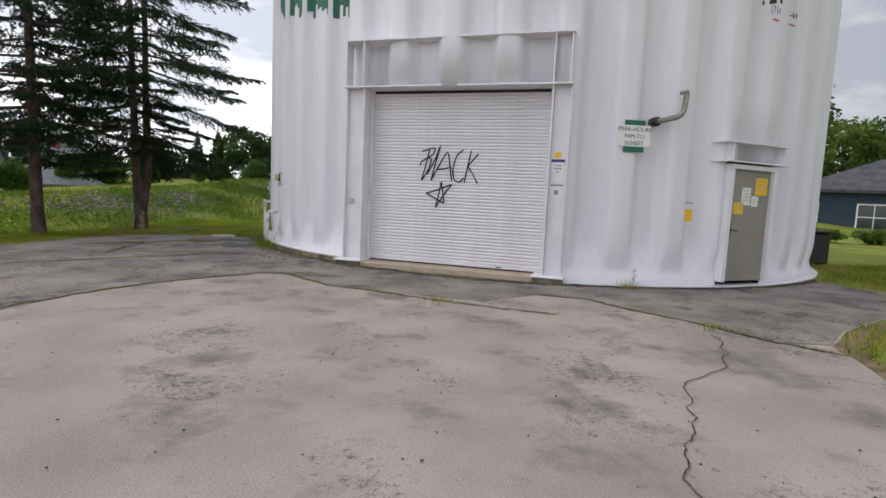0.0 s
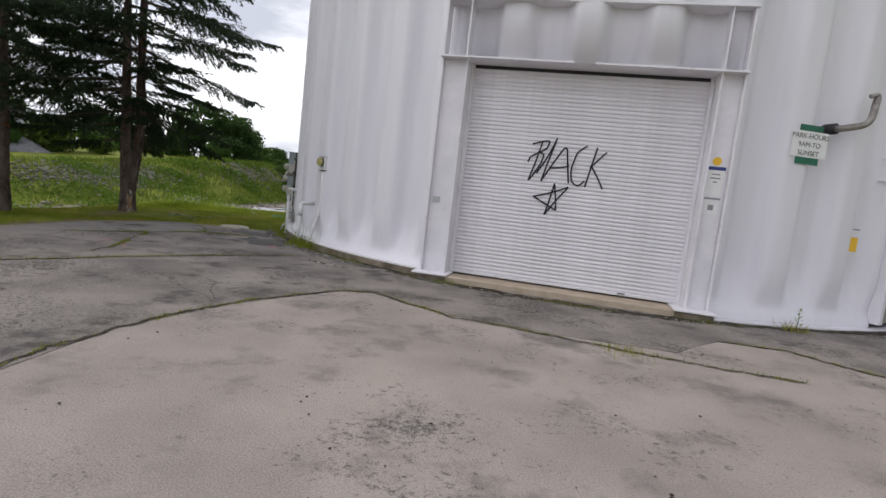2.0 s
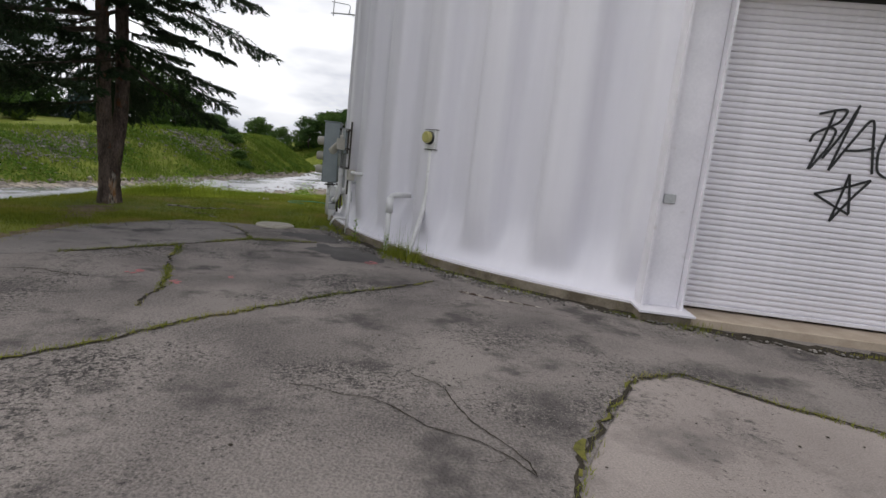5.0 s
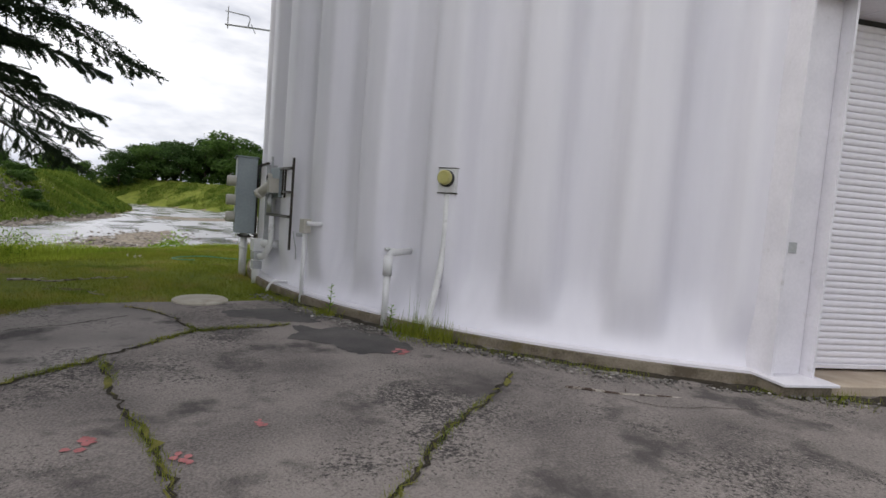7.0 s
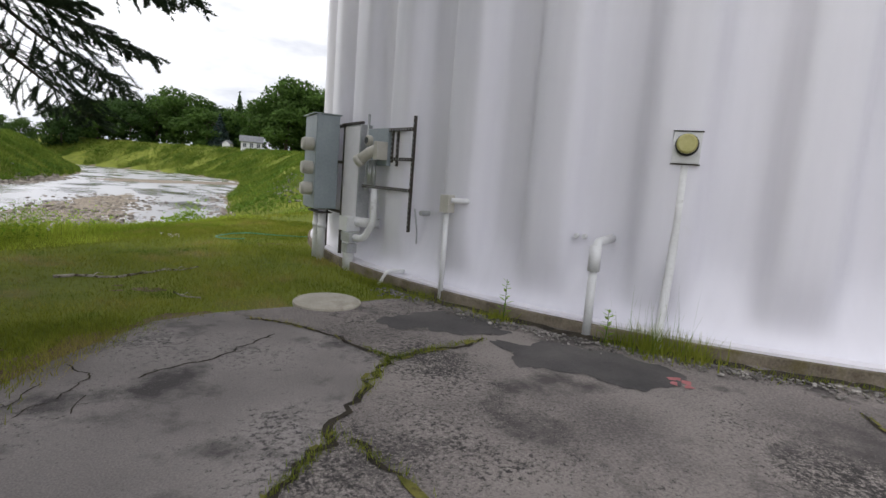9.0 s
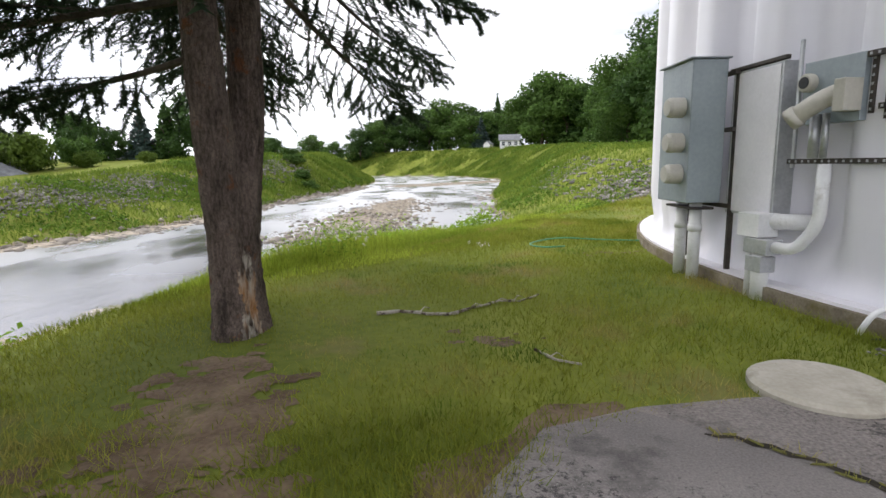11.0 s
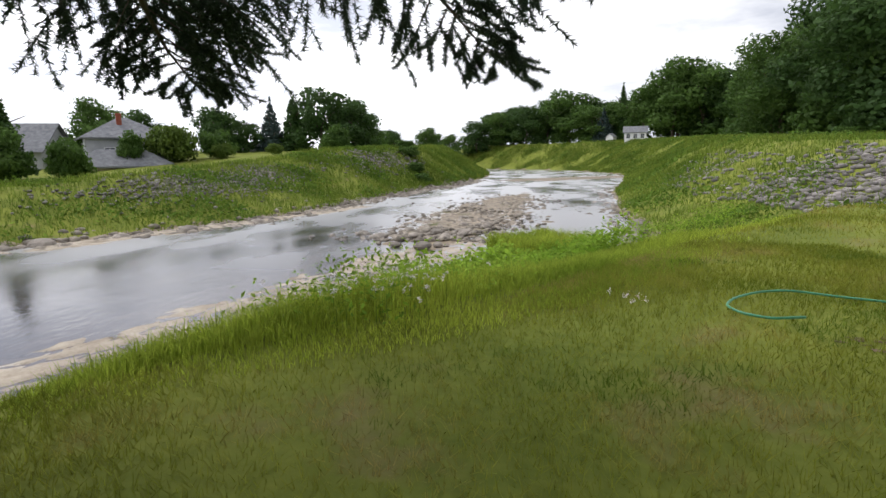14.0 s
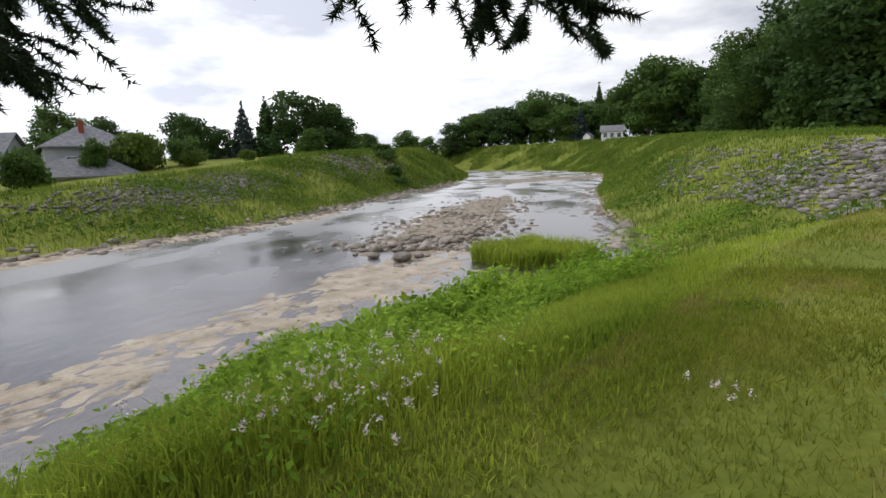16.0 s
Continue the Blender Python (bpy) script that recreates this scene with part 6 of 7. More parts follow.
# tall grass down the bank
x, y = np.concatenate([rv.uniform(-16, 6, 190000), rv.uniform(-11.5, -5, 170000)]), np.concatenate([rv.uniform(2, 33, 190000), rv.uniform(15.4, 22, 170000)])
e = np.interp(y, LAWN_EDGE_Y, LAWN_EDGE_X)
nr = np.interp(y, ROWS_Y, NEAR_X)
keep = (x < e + 0.15 + 0.3 * rv.random(len(x))) & (x > nr + 0.1) & (rv.random(len(x)) < (0.10 + 0.9 * patchy(x, y, 1.5)) * np.interp(y, [18, 21, 30], [1.0, 0.55, 0.5]) * np.where((x < -8.9) & (y > 19.0) & (y < 25.5), 0.2, 1.0))
x, y = x[keep], y[keep]
d = np.hypot(x + 8.1, y - 15.0)
rise = np.clip((np.interp(y, LAWN_EDGE_Y, LAWN_EDGE_X) - x) / 0.8, 0.3, 1)
hh = (0.14 + 0.26 * patchy(x, y, 0.9) + 0.14 * rv.random(len(x))) * rise * np.interp(y, [15.6, 17.0, 18.6, 20.0, 23.0, 26.0], [0.45, 1.0, 0.95, 0.5, 0.4, 0.35])
tagged(blade_mesh("tall_grass", x, y, ground_z(x, y), hh, 0.006 + 0.0012 * d, M_TALL, 0.75, 2), "tall bright green grass on the river bank", "grass", kind="stuff")
# little grassy islet
a, r = rv.random(5000) * 2 * np.pi, np.sqrt(rv.random(5000))
x, y = -7.2 + 2.0 * r * np.cos(a) + 0.5 * np.cos(3 * a), 36.3 + 1.9 * r * np.sin(a)
tagged(blade_mesh("islet_grass", x, y, np.full(5000, WATER - 0.02), 0.55 + 0.5 * rv.random(5000), np.full(5000, 0.035), M_TALL, 0.8, 2), "tuft of tall grass at the water's edge", "grass", kind="stuff")


def herbs(name, boxes, count, size, height, mat, label):
    cs, ss = [], []
    for (x0, x1, y0, y1), share_ in boxes:
        n = int(count * share_)
        stems = max(1, n // 14)
        sx, sy = rv.uniform(x0, x1, stems), rv.uniform(y0, y1, stems)
        k = rv.random(stems) < 0.15 + patchy(sx, sy, 1.4)
        sx, sy = sx[k], sy[k]
        sh = height * (0.45 + 0.75 * patchy(sx, sy, 1.9)) * (0.7 + 0.5 * rv.random(len(sx)))
        rep = np.repeat(np.arange(len(sx)), 14)
        t = rv.random(len(rep)) ** 0.6
        rad = 0.10 * rv.normal(size=(len(rep), 2)) * (height / 0.5)
        c = np.stack([sx[rep] + rad[:, 0], sy[rep] + rad[:, 1], ground_z(sx[rep], sy[rep]) + sh[rep] * t], 1)
        cs.append(c), ss.append(size * (0.55 + 0.8 * rv.random(len(rep))))
    return tagged(leaf_mesh(name, np.concatenate(cs), np.concatenate(ss), mat), label, "plants", kind="stuff")


herbs("bank_herbs", (((-13.2, -8.8, 19.0, 25.5), 0.42), ((-11.0, -9.3, 18.6, 21.5), 0.16), ((-14.2, -11.4, 13.6, 17), 0.12), ((-9.2, -6.4, 21.0, 25.0), 0.14), ((-13.6, -11.2, 9, 14), 0.06), ((-3.0, 2.5, 38, 43), 0.04)), 210000, 0.048, 0.60, M_HERB, "leafy bright green herbs on the near bank")
herbs("leafy_thicket", (((-12.2, -9.4, 19.2, 24.5), 0.7), ((-9.6, -8.2, 22.0, 24.0), 0.15)), 80000, 0.062, 0.72, M_HERB, "dense leafy green thicket on the near bank")
herbs("bank_leaves", (((-10.4, -8.9, 18.4, 21.0), 1.0),), 26000, 0.050, 0.50, M_HERB, "broad-leaved green weeds at the top of the bank")
herbs("near_weeds", (((-10.2, -8.6, 16.6, 18.8), 0.6), ((-9.3, -7.8, 17.4, 20.2), 0.4)), 14000, 0.022, 0.48, M_HERB, "small leafy weeds among the tall grass")


def bank_cover(name, side, count, y0, y1, size, height, mat, lo, hi, label, thr=0.25):
    y = rv.uniform(y0, y1, count)
    edge = np.interp(y, ROWS_Y, NEAR_X if side > 0 else FAR_X)
    x = edge + side * rv.uniform(lo, hi, count)
    k = rv.random(count) < np.clip(1.5 * (patchy(x, y, 0.55) - thr), 0, 1)
    x, y = x[k], y[k]
    h = height * (0.3 + patchy(x, y, 0.9)) * rv.random(len(x))
    c = np.stack([x, y, ground_z(x, y) + h], 1)
    tagged(leaf_mesh(name, c, size * (0.5 + rv.random(len(x))) * (1 + np.clip(y - 45, 0, 60) / 60), mat, 0.35), label, "plants", kind="stuff")


def bank_grass(name, side, count, y0, y1, lo, hi, height, width, label):
    y = rv.uniform(y0, y1, count)
    x = np.interp(y, ROWS_Y, NEAR_X if side > 0 else FAR_X) + side * rv.uniform(lo, hi, count)
    k = rv.random(count) < 0.3 + patchy(x, y, 0.5)
    x, y = x[k], y[k]
    s = 1 + np.clip(y - 35, 0, 90) / 35
    tagged(blade_mesh(name, x, y, ground_z(x, y), height * (0.5 + rv.random(len(x))) * np.sqrt(s), width * s, M_BANKGRASS, 0.9), label, "grass", kind="stuff")


bank_grass("far_bank_grass", -1, 90000, 22, 215, 0.8, 15, 0.34, 0.045, "rough green grass over the far bank")
bank_grass("levee_grass", 1, 120000, 26, 232, 0.6, 21, 0.30, 0.040, "rough green grass over the levee side")
bank_cover("far_bank_scrub", -1, 120000, 22, 190, 0.12, 0.6, M_HERB2, 1.0, 13, "dark green scrub on the far bank", 0.5)
bank_cover("far_bank_weeds", -1, 50000, 22, 190, 0.11, 0.35, M_WEED, 0.8, 14, "light green weeds on the far bank", 0.4)
bank_cover("levee_scrub", 1, 120000, 28, 225, 0.11, 0.65, M_HERB2, 0.8, 17, "dark green scrub on the levee side", 0.56)
bank_cover("levee_weeds", 1, 60000, 28, 225, 0.10, 0.35, M_WEED, 0.8, 18, "light green weeds on the levee side", 0.45)

# flowers on the bank
fx, fy = np.concatenate([rv.normal(-8.85, 0.3, 80), rv.uniform(-9.8, -8.3, 14), rv.normal(-7.1, 0.15, 6)]), np.concatenate([rv.normal(17.15, 0.3, 80), rv.uniform(16.6, 18.6, 14), rv.normal(17.6, 0.10, 6)])
hz = np.concatenate([rv.uniform(0.2, 0.38, 80), rv.uniform(0.2, 0.4, 14), rv.uniform(0.03, 0.05, 6)])
ctr = np.stack([fx, fy, ground_z(fx, fy) + hz], 1)
rep = np.repeat(np.arange(len(ctr)), 14)
tagged(leaf_mesh("bank_flowers", ctr[rep] + rv.normal(0, 0.010, (len(rep), 3)), np.full(len(rep), 0.009), M_PETAL, 0.3), "pale pink and white flower heads in the grass", "flowers", kind="stuff")
tagged(blade_mesh("flower_stems", fx, fy, ground_z(fx, fy), hz, np.full(len(fx), 0.006), M_HERB2, 0.02), "thin green flower stems", "flowers", kind="stuff")

# tufts in the joints and along the footing
tx, ty, th = [], [], []
for pts, dens in ((J1, 150), (J2, 220), (J3, 220), (J4, 420), (J5, 620), (J6, 420), (J7, 420)):
    for (ax, ay), (bx, by) in zip(pts, pts[1:]):
        L = math.dist((ax, ay), (bx, by))
        n = int(L * dens)
        t = rv.random(n)
        px, py = ax + (bx - ax) * t + rv.normal(0, 0.022, n), ay + (by - ay) * t + rv.normal(0, 0.022, n)
        k = rv.random(n) < np.clip(2.2 * (patchy(px, py, 5.0) - 0.22), 0, 1)
        tx.append(px[k]), ty.append(py[k]), th.append(rv.uniform(0.02, 0.055, k.sum()))
for a0, a1, dens, hmax in ((-126, -90, 260, 0.05), (-143, -127, 150, 0.07), (-165, -144, 120, 0.08), (-180, -165, 200, 0.09), (-90, -45, 50, 0.06)):
    n = int(abs(a1 - a0) * radians(1) * 7.3 * dens * 3)
    a, r = np.radians(rv.uniform(a0, a1, n)), 7.50 + 0.10 * np.abs(rv.normal(size=n))
    px, py = TANK.x + r * np.cos(a), TANK.y + r * np.sin(a)
    k = rv.random(n) < np.clip(1.8 * (patchy(px, py, 3.4) - 0.3), 0, 1)
    tx.append(px[k]), ty.append(py[k]), th.append(rv.uniform(0.02, hmax, k.sum()))
for cx, cy, n, s, h_ in ((*ring_xy(-145.7, 7.56), 260, 0.10, 0.24), (*ring_xy(-143.41, 7.55), 200, 0.09, 0.22), (*ring_xy(-147.62, 7.53), 120, 0.08, 0.13), (*ring_xy(-155.29, 7.57), 200, 0.06, 0.12), (0.15, 6.05, 220, 0.12, 0.06), (*ring_xy(-117.91, 7.55), 160, 0.12, 0.09), (3.3, 5.35, 200, 0.12, 0.08), (*ring_xy(-82.41, 7.55), 120, 0.10, 0.16), (*ring_xy(-162.01, 7.58), 160, 0.10, 0.12)):
    tx.append(rv.normal(cx, s, n)), ty.append(rv.normal(cy, s, n)), th.append(h_ * rv.uniform(0.4, 1.0, n))
x, y, hh = np.concatenate(tx), np.concatenate(ty), np.concatenate(th)
tagged(blade_mesh("joint_weeds", x, y, np.full(len(x), 0.02), hh, 0.004 + 0.03 * hh, M_GRASS, 0.9), "small grass tufts in joints and along the footing", "weeds", kind="stuff")
# seed stalks at the horn and a milkweed sprout
sx, sy = rv.normal(ring_xy(-145.23, 7.56)[0], 0.13, 26), rv.normal(ring_xy(-145.23, 7.56)[1], 0.13, 26)
tagged(blade_mesh("seed_stalks", sx, sy, np.full(26, 0.02), rv.uniform(0.35, 0.6, 26), np.full(26, 0.006), M_HERB2, 0.35), "thin dry seed stalks against the wall", "weeds", kind="stuff")


def sprout(place, height, seed):
    r = random.Random(seed)
    s = thing("weed_sprout", place, "single upright weed sprouting at the footing", "plant", "weed sprouts")
    bm = bm_new()
    tube(bm, [(0, 0, 0), (0.01, 0, height * 0.5), (0.015, 0.01, height)], [0.006, 0.004, 0.002], 5)
    part("stem", bm, M_HERB2, s)
    bm = bm_new()
    for k in range(18):
        z, a = height * (0.2 + 0.8 * k / 18), k * 2.4
        ln = 0.09 * (1 - 0.5 * k / 18)
        o, d_ = Vector((0.01, 0, z)), Vector((math.cos(a), math.sin(a), r.uniform(0.1, 0.6)))
        w = Vector((-math.sin(a), math.cos(a), 0)) * 0.014
        vs = [bm.verts.new(p) for p in (o, o + d_ * ln * 0.5 + w, o + d_ * ln, o + d_ * ln * 0.5 - w)]
        bm.faces.new(vs)
    part("foliage", bm, M_HERB, s)


sprout((*ring_xy(-154.91, 7.55), 0.02), 0.36, 1)
sprout((*ring_xy(-81.95, 7.53), 0.02), 0.30, 2)
sprout((*ring_xy(-148.2, 7.53), 0.02), 0.26, 3)

# ---------------------------------------------------------------- stones


def rock_shape(seed, flat=0.6, detail=2):
    r = np.random.default_rng(seed)
    bm = bm_new()
    bmesh.ops.create_icosphere(bm, subdivisions=detail, radius=0.5)
    k = r.normal(size=(6, 3))
    for v in bm.verts:
        c = np.array(v.co)
        cut = min(0.40 + 0.12 * (i % 3) - float(c @ (q / np.linalg.norm(q))) for i, q in enumerate(k))
        v.co = v.co * (1 + min(0, cut) * 0.8 + 0.12 * noise.noise(v.co * 3 + Vector((seed, 0, 0))))
        v.co.z *= flat
    return bm


ROCKS = []
for s_ in range(5):
    bm = rock_shape(60 + s_, 0.55)
    me = bpy.data.meshes.new("boulder")
    bm.to_mesh(me)
    bm.free()
    me.materials.append(M_ROCK)
    ROCKS.append(me)
rr = random.Random(31)
BOULDERS = [(-15.55, 39.66, 0.75), (-12.58, 36.09, 0.8), (-13.78, 39.57, 0.6), (-12.02, 39.01, 0.55), (-10.28, 38.93, 0.6), (-16.93, 40.97, 0.6), (-12.9, 41.2, 0.7), (-11.3, 41.0, 0.6), (-14.6, 42.2, 0.7), (-10.4, 43.5, 0.6), (-9.3, 41.2, 0.7), (-11.8, 44.6, 0.65),
            (-2.9, 40.5, 1.1), (-2.4, 42.4, 1.2), (-3.2, 39.3, 0.9), (-2.0, 44.0, 1.0), (-3.0, 41.6, 0.7), (-3.9, 38.8, 0.8), (-1.6, 45.8, 1.0), (-27.6, 41.0, 1.1), (-29.6, 38.2, 1.0), (-31.6, 35.4, 1.3), (-25.6, 45.4, 1.0), (-33.2, 31.8, 1.2)]
for k in range(60):
    BOULDERS.append((rr.gauss(-11.5, 2.2), rr.gauss(44.5, 5.0), rr.uniform(0.25, 0.55)))
for bx, by, s_ in BOULDERS:
    t = new("boulder", rr.choice(ROCKS))
    z = max(gz(bx, by), WATER - 0.12)
    t.matrix_basis = Matrix.Translation((bx, by, z + (0.24 if -18 < bx < -5 else 0.10) * s_)) @ Matrix.Rotation(rr.uniform(0, 6.3), 4, "Z") @ Matrix.Diagonal((s_ * rr.uniform(0.8, 1.2), s_ * rr.uniform(0.8, 1.1), s_, 1))
    tagged(t, "grey-brown river boulder standing in shallow water", "rock", "river boulders")


def stone_field(name, xs, ys, sizes, mat, label, lift=0.05, flat=0.55):
    bm = rock_shape(71, flat, 1)
    bm.verts.ensure_lookup_table()
    bv = np.array([v.co for v in bm.verts])
    bf = np.array([[v.index for v in f.verts] for f in bm.faces])
    bm.free()
    n = len(xs)
    a = rv.random(n) * 6.283
    sc = sizes[:, None] * (0.7 + 0.6 * rv.random((n, 3)))
    p = bv[None] * sc[:, None]
    p = p * (1 + 0.25 * rv.normal(size=(n, len(bv), 1)).clip(-1, 1) * 0.5)
    c, s = np.cos(a)[:, None], np.sin(a)[:, None]
    q = np.stack([p[..., 0] * c - p[..., 1] * s, p[..., 0] * s + p[..., 1] * c, p[..., 2]], -1)
    z = np.maximum(ground_z(xs, ys), WATER - 0.1)
    q += np.stack([xs, ys, z + lift * sizes], 1)[:, None]
    f = bf[None] + np.arange(n)[:, None, None] * len(bv)
    return tagged(new(name, from_arrays(name, q.reshape(-1, 3), f.reshape(-1, 3), mat)), label, "stones", kind="stuff")


M_ROCKS = leafy("mixed_river_stones", (0.14, 0.122, 0.10), (0.36, 0.32, 0.275), 2.0, 0.0, 0.85, 0.35)
M_RIPS = leafy("mixed_riprap", (0.13, 0.12, 0.115), (0.30, 0.275, 0.265), 1.0, 0.0, 0.9, 0.4)
M_GRAVEL = leafy("grey_gravel", (0.09, 0.085, 0.08), (0.32, 0.30, 0.275), 6.0, 0.0, 0.9, 0.5)
n = 2500
by = 38.5 + 33 * rv.random(n) ** 1.5
bx = -13.2 + (by - 38) * 0.125 + rv.normal(0, 2.3, n)
stone_field("bar_stones", bx, by, 0.10 + 0.34 * rv.random(n) ** 2, M_ROCKS, "stones scattered over the gravel bar", 0.26)
by = 26 + 84 * rv.random(1900) ** 1.3
bx = np.interp(by, ROWS_Y, FAR_X) - rv.normal(0.1, 0.75, 1900)
stone_field("far_shore_stones", bx, by, rv.uniform(0.12, 0.5, 1900) * (1 + by / 120), M_ROCKS, "pale stones along the far shore")
by = rv.uniform(37, 90, 420)
bx = np.interp(by, ROWS_Y, NEAR_X) + rv.normal(-0.2, 0.6, 420)
stone_field("near_shore_stones", bx, by, rv.uniform(0.15, 0.6, 420), M_ROCKS, "brown stones along the near shore")
by = np.concatenate([rv.normal(41.5, 3.2, 1500), rv.normal(36.5, 2.6, 500), rv.normal(56, 5, 300), rv.normal(100, 6, 300)])
bx = np.interp(by, ROWS_Y, NEAR_X) + np.interp(by, ROWS_Y, NEAR_W) * np.concatenate([rv.uniform(0.38, 0.95, 1500), rv.uniform(0.45, 0.85, 500), rv.uniform(0.35, 0.8, 300), rv.uniform(0.6, 1.0, 300)])
stone_field("levee_riprap", bx, by, rv.uniform(0.12, 0.5, len(bx)), M_RIPS, "grey riprap stones on the levee slope", 0.10)
by = np.concatenate([rv.normal(51.0, 5.0, 1900), rv.normal(60, 4, 500), rv.normal(84, 6, 900)])
bx = np.interp(by, ROWS_Y, FAR_X) - np.interp(by, ROWS_Y, FAR_W) * np.concatenate([rv.normal(0.70, 0.13, 1900), rv.normal(0.75, 0.1, 500), rv.normal(0.72, 0.14, 900)])
stone_field("far_bank_riprap", bx, by, rv.uniform(0.10, 0.34, len(bx)) * (1 + np.clip(by - 50, 0, 60) / 70), M_RIPS, "grey riprap stones on the far bank", 0.35)
a = np.radians(np.concatenate([rv.uniform(-166, -128, 1100), rv.uniform(-128, -90, 300)]))
r = 7.59 + 0.11 * np.abs(rv.normal(size=len(a)))
gx_, gy_ = TANK.x + r * np.cos(a), TANK.y + r * np.sin(a)
gv = stone_field("footing_gravel", gx_, gy_, rv.uniform(0.010, 0.035, len(a)), M_GRAVEL, "loose grey gravel along the tank footing", 0.5)
gv.location.z = 0.016
px, py = rv.uniform(-9.5, 3.5, 420), rv.uniform(0.5, 8, 420)
lt = stone_field("pavement_litter", px, py, rv.uniform(0.006, 0.022, 420), M_CRACK, "dark bits of bark and grit on the asphalt", 0.4, 0.3)
lt.location.z = 0.013

# bedrock and gravel that just break the water surface


def awash(name, x0, x1, y0, y1, step, cover, cell, mat, label, category, flow=radians(66), high=0.035, low=-0.06):
    """A sheet of broken slabs: cells stretched along the flow, each at its own height, with sunken joints."""
    gx, gy = np.meshgrid(np.arange(x0, x1, step), np.arange(y0, y1, step), indexing="ij")
    u = (gx * math.cos(flow) + gy * math.sin(flow)) / (cell * 1.9)
    v = (-gx * math.sin(flow) + gy * math.cos(flow)) / (cell * 0.85)
    u, v = u + 0.35 * np.sin(v * 1.9 + 0.8 * np.sin(u * 1.3)), v + 0.35 * np.sin(u * 2.3 + 0.9 * np.sin(v * 1.1))
    best, second, hgt = np.full(gx.shape, 9.0), np.full(gx.shape, 9.0), np.zeros(gx.shape)
    for i in (-1, 0, 1):
        for j in (-1, 0, 1):
            ci, cj = np.floor(u) + i, np.floor(v) + j
            h = np.sin(ci * 127.1 + cj * 311.7) * 43758.5
            h1 = h - np.floor(h)
            h2 = np.sin(ci * 269.5 + cj * 183.3) * 43758.5
            h2 = h2 - np.floor(h2)
            d = np.hypot(u - ci - h1, v - cj - h2)
            nearer = d < best
            second = np.where(nearer, best, np.minimum(second, d))
            hgt = np.where(nearer, h1 * 0.6 + h2 * 0.4, hgt)
            best = np.minimum(best, d)
    joint = np.clip((second - best) / 0.16, 0, 1)
    c = cover(gx, gy) + 0.35 * (patchy(gx, gy, 0.9) - 0.5) + 0.25 * (patchy(gx + 7, gy, 2.7) - 0.5)
    up = np.clip(c, -1, 1)
    z = WATER + low + (high - low) * np.clip(0.35 + 0.75 * up + 0.55 * (hgt - 0.5), -2, 1) - 0.035 * (1 - joint) + 0.006 * np.sin(gx * 9) * np.sin(gy * 8)
    z = np.maximum(z, WATER - 0.3)
    n1 = gx.shape[1]
    vv = np.stack([gx, gy, z], -1).reshape(-1, 3)
    k = np.arange(gx.shape[0] - 1)[:, None] * n1 + np.arange(n1 - 1)[None, :]
    f = np.stack([k, k + n1, k + n1 + 1, k + 1], -1).reshape(-1, 4)
    f = f[(vv[f][:, :, 2].max(1) > WATER - 0.14) & ((cover(gx, gy) > -1.2).reshape(-1)[f].all(1))]
    return tagged(new(name, from_arrays(name, vv, f, mat)), label, category, kind="structure")


def along(x, y, ax, ay, bx, by):
    """Distance along and across a line, both as shares of its length and in metres."""
    dx, dy = bx - ax, by - ay
    ln = math.hypot(dx, dy)
    return ((x - ax) * dx + (y - ay) * dy) / ln ** 2, ((x - ax) * dy - (y - ay) * dx) / ln


def shelf_cover(x, y):
    t, w = along(x, y, -17.4, 20.5, -11.6, 35.5)
    return 0.75 - 1.1 * np.clip((np.abs(w + 0.2) / np.interp(t, [0, 0.35, 0.7, 1.0], [1.7, 2.4, 3.3, 4.3])) ** 2, 0, 3) - 2.0 * np.clip(np.abs(t - 0.45) - 0.5, 0, 1)


def bar_cover(x, y):
    t, w = along(x, y, -13.0, 41.0, -9.0, 72.0)
    return 0.78 - 1.0 * np.clip((np.abs(w) / np.interp(t, [0, 0.2, 0.5, 0.8, 1.0], [3.6, 4.8, 4.4, 3.0, 1.5])) ** 2, 0, 3) - 3.0 * np.clip(np.abs(t - 0.5) - 0.45, 0, 1)


def upper_cover(x, y):
    t, w = along(x, y, -8.0, 112.0, 11.5, 128.0)
    return 0.9 - 1.0 * np.clip((np.abs(w) / 5.0) ** 2, 0, 3) - 3.0 * np.clip(np.abs(t - 0.5) - 0.5, 0, 1)


def far_cover(x, y):
    t, w = along(x, y, -30.0, 36.5, -23.5, 54.0)
    return 0.8 - 1.0 * np.clip((np.abs(w) / 1.5) ** 2, 0, 3) - 2.5 * np.clip(np.abs(t - 0.5) - 0.5, 0, 1)


awash("rock_shelf", -22, -7.5, 16.5, 39, 0.10, shelf_cover, 0.62, M_SHELF, "flat tan bedrock slabs breaking the water surface", "rock shelf")
awash("gravel_bar", -19, -3.5, 36, 76, 0.16, bar_cover, 0.9, M_BAR, "low stony gravel bar in the middle of the river", "gravel bar", high=0.07, low=-0.10)
awash("upper_bar", -16, 16, 100, 138, 0.5, upper_cover, 2.0, M_BAR, "pale gravel bar far upstream", "gravel bar", high=0.14, low=-0.06)
awash("far_shelf", -34, -20, 33, 58, 0.14, far_cover, 0.8, M_SHELF, "pale flat rock along the far shore", "rock shelf", radians(70), 0.06)

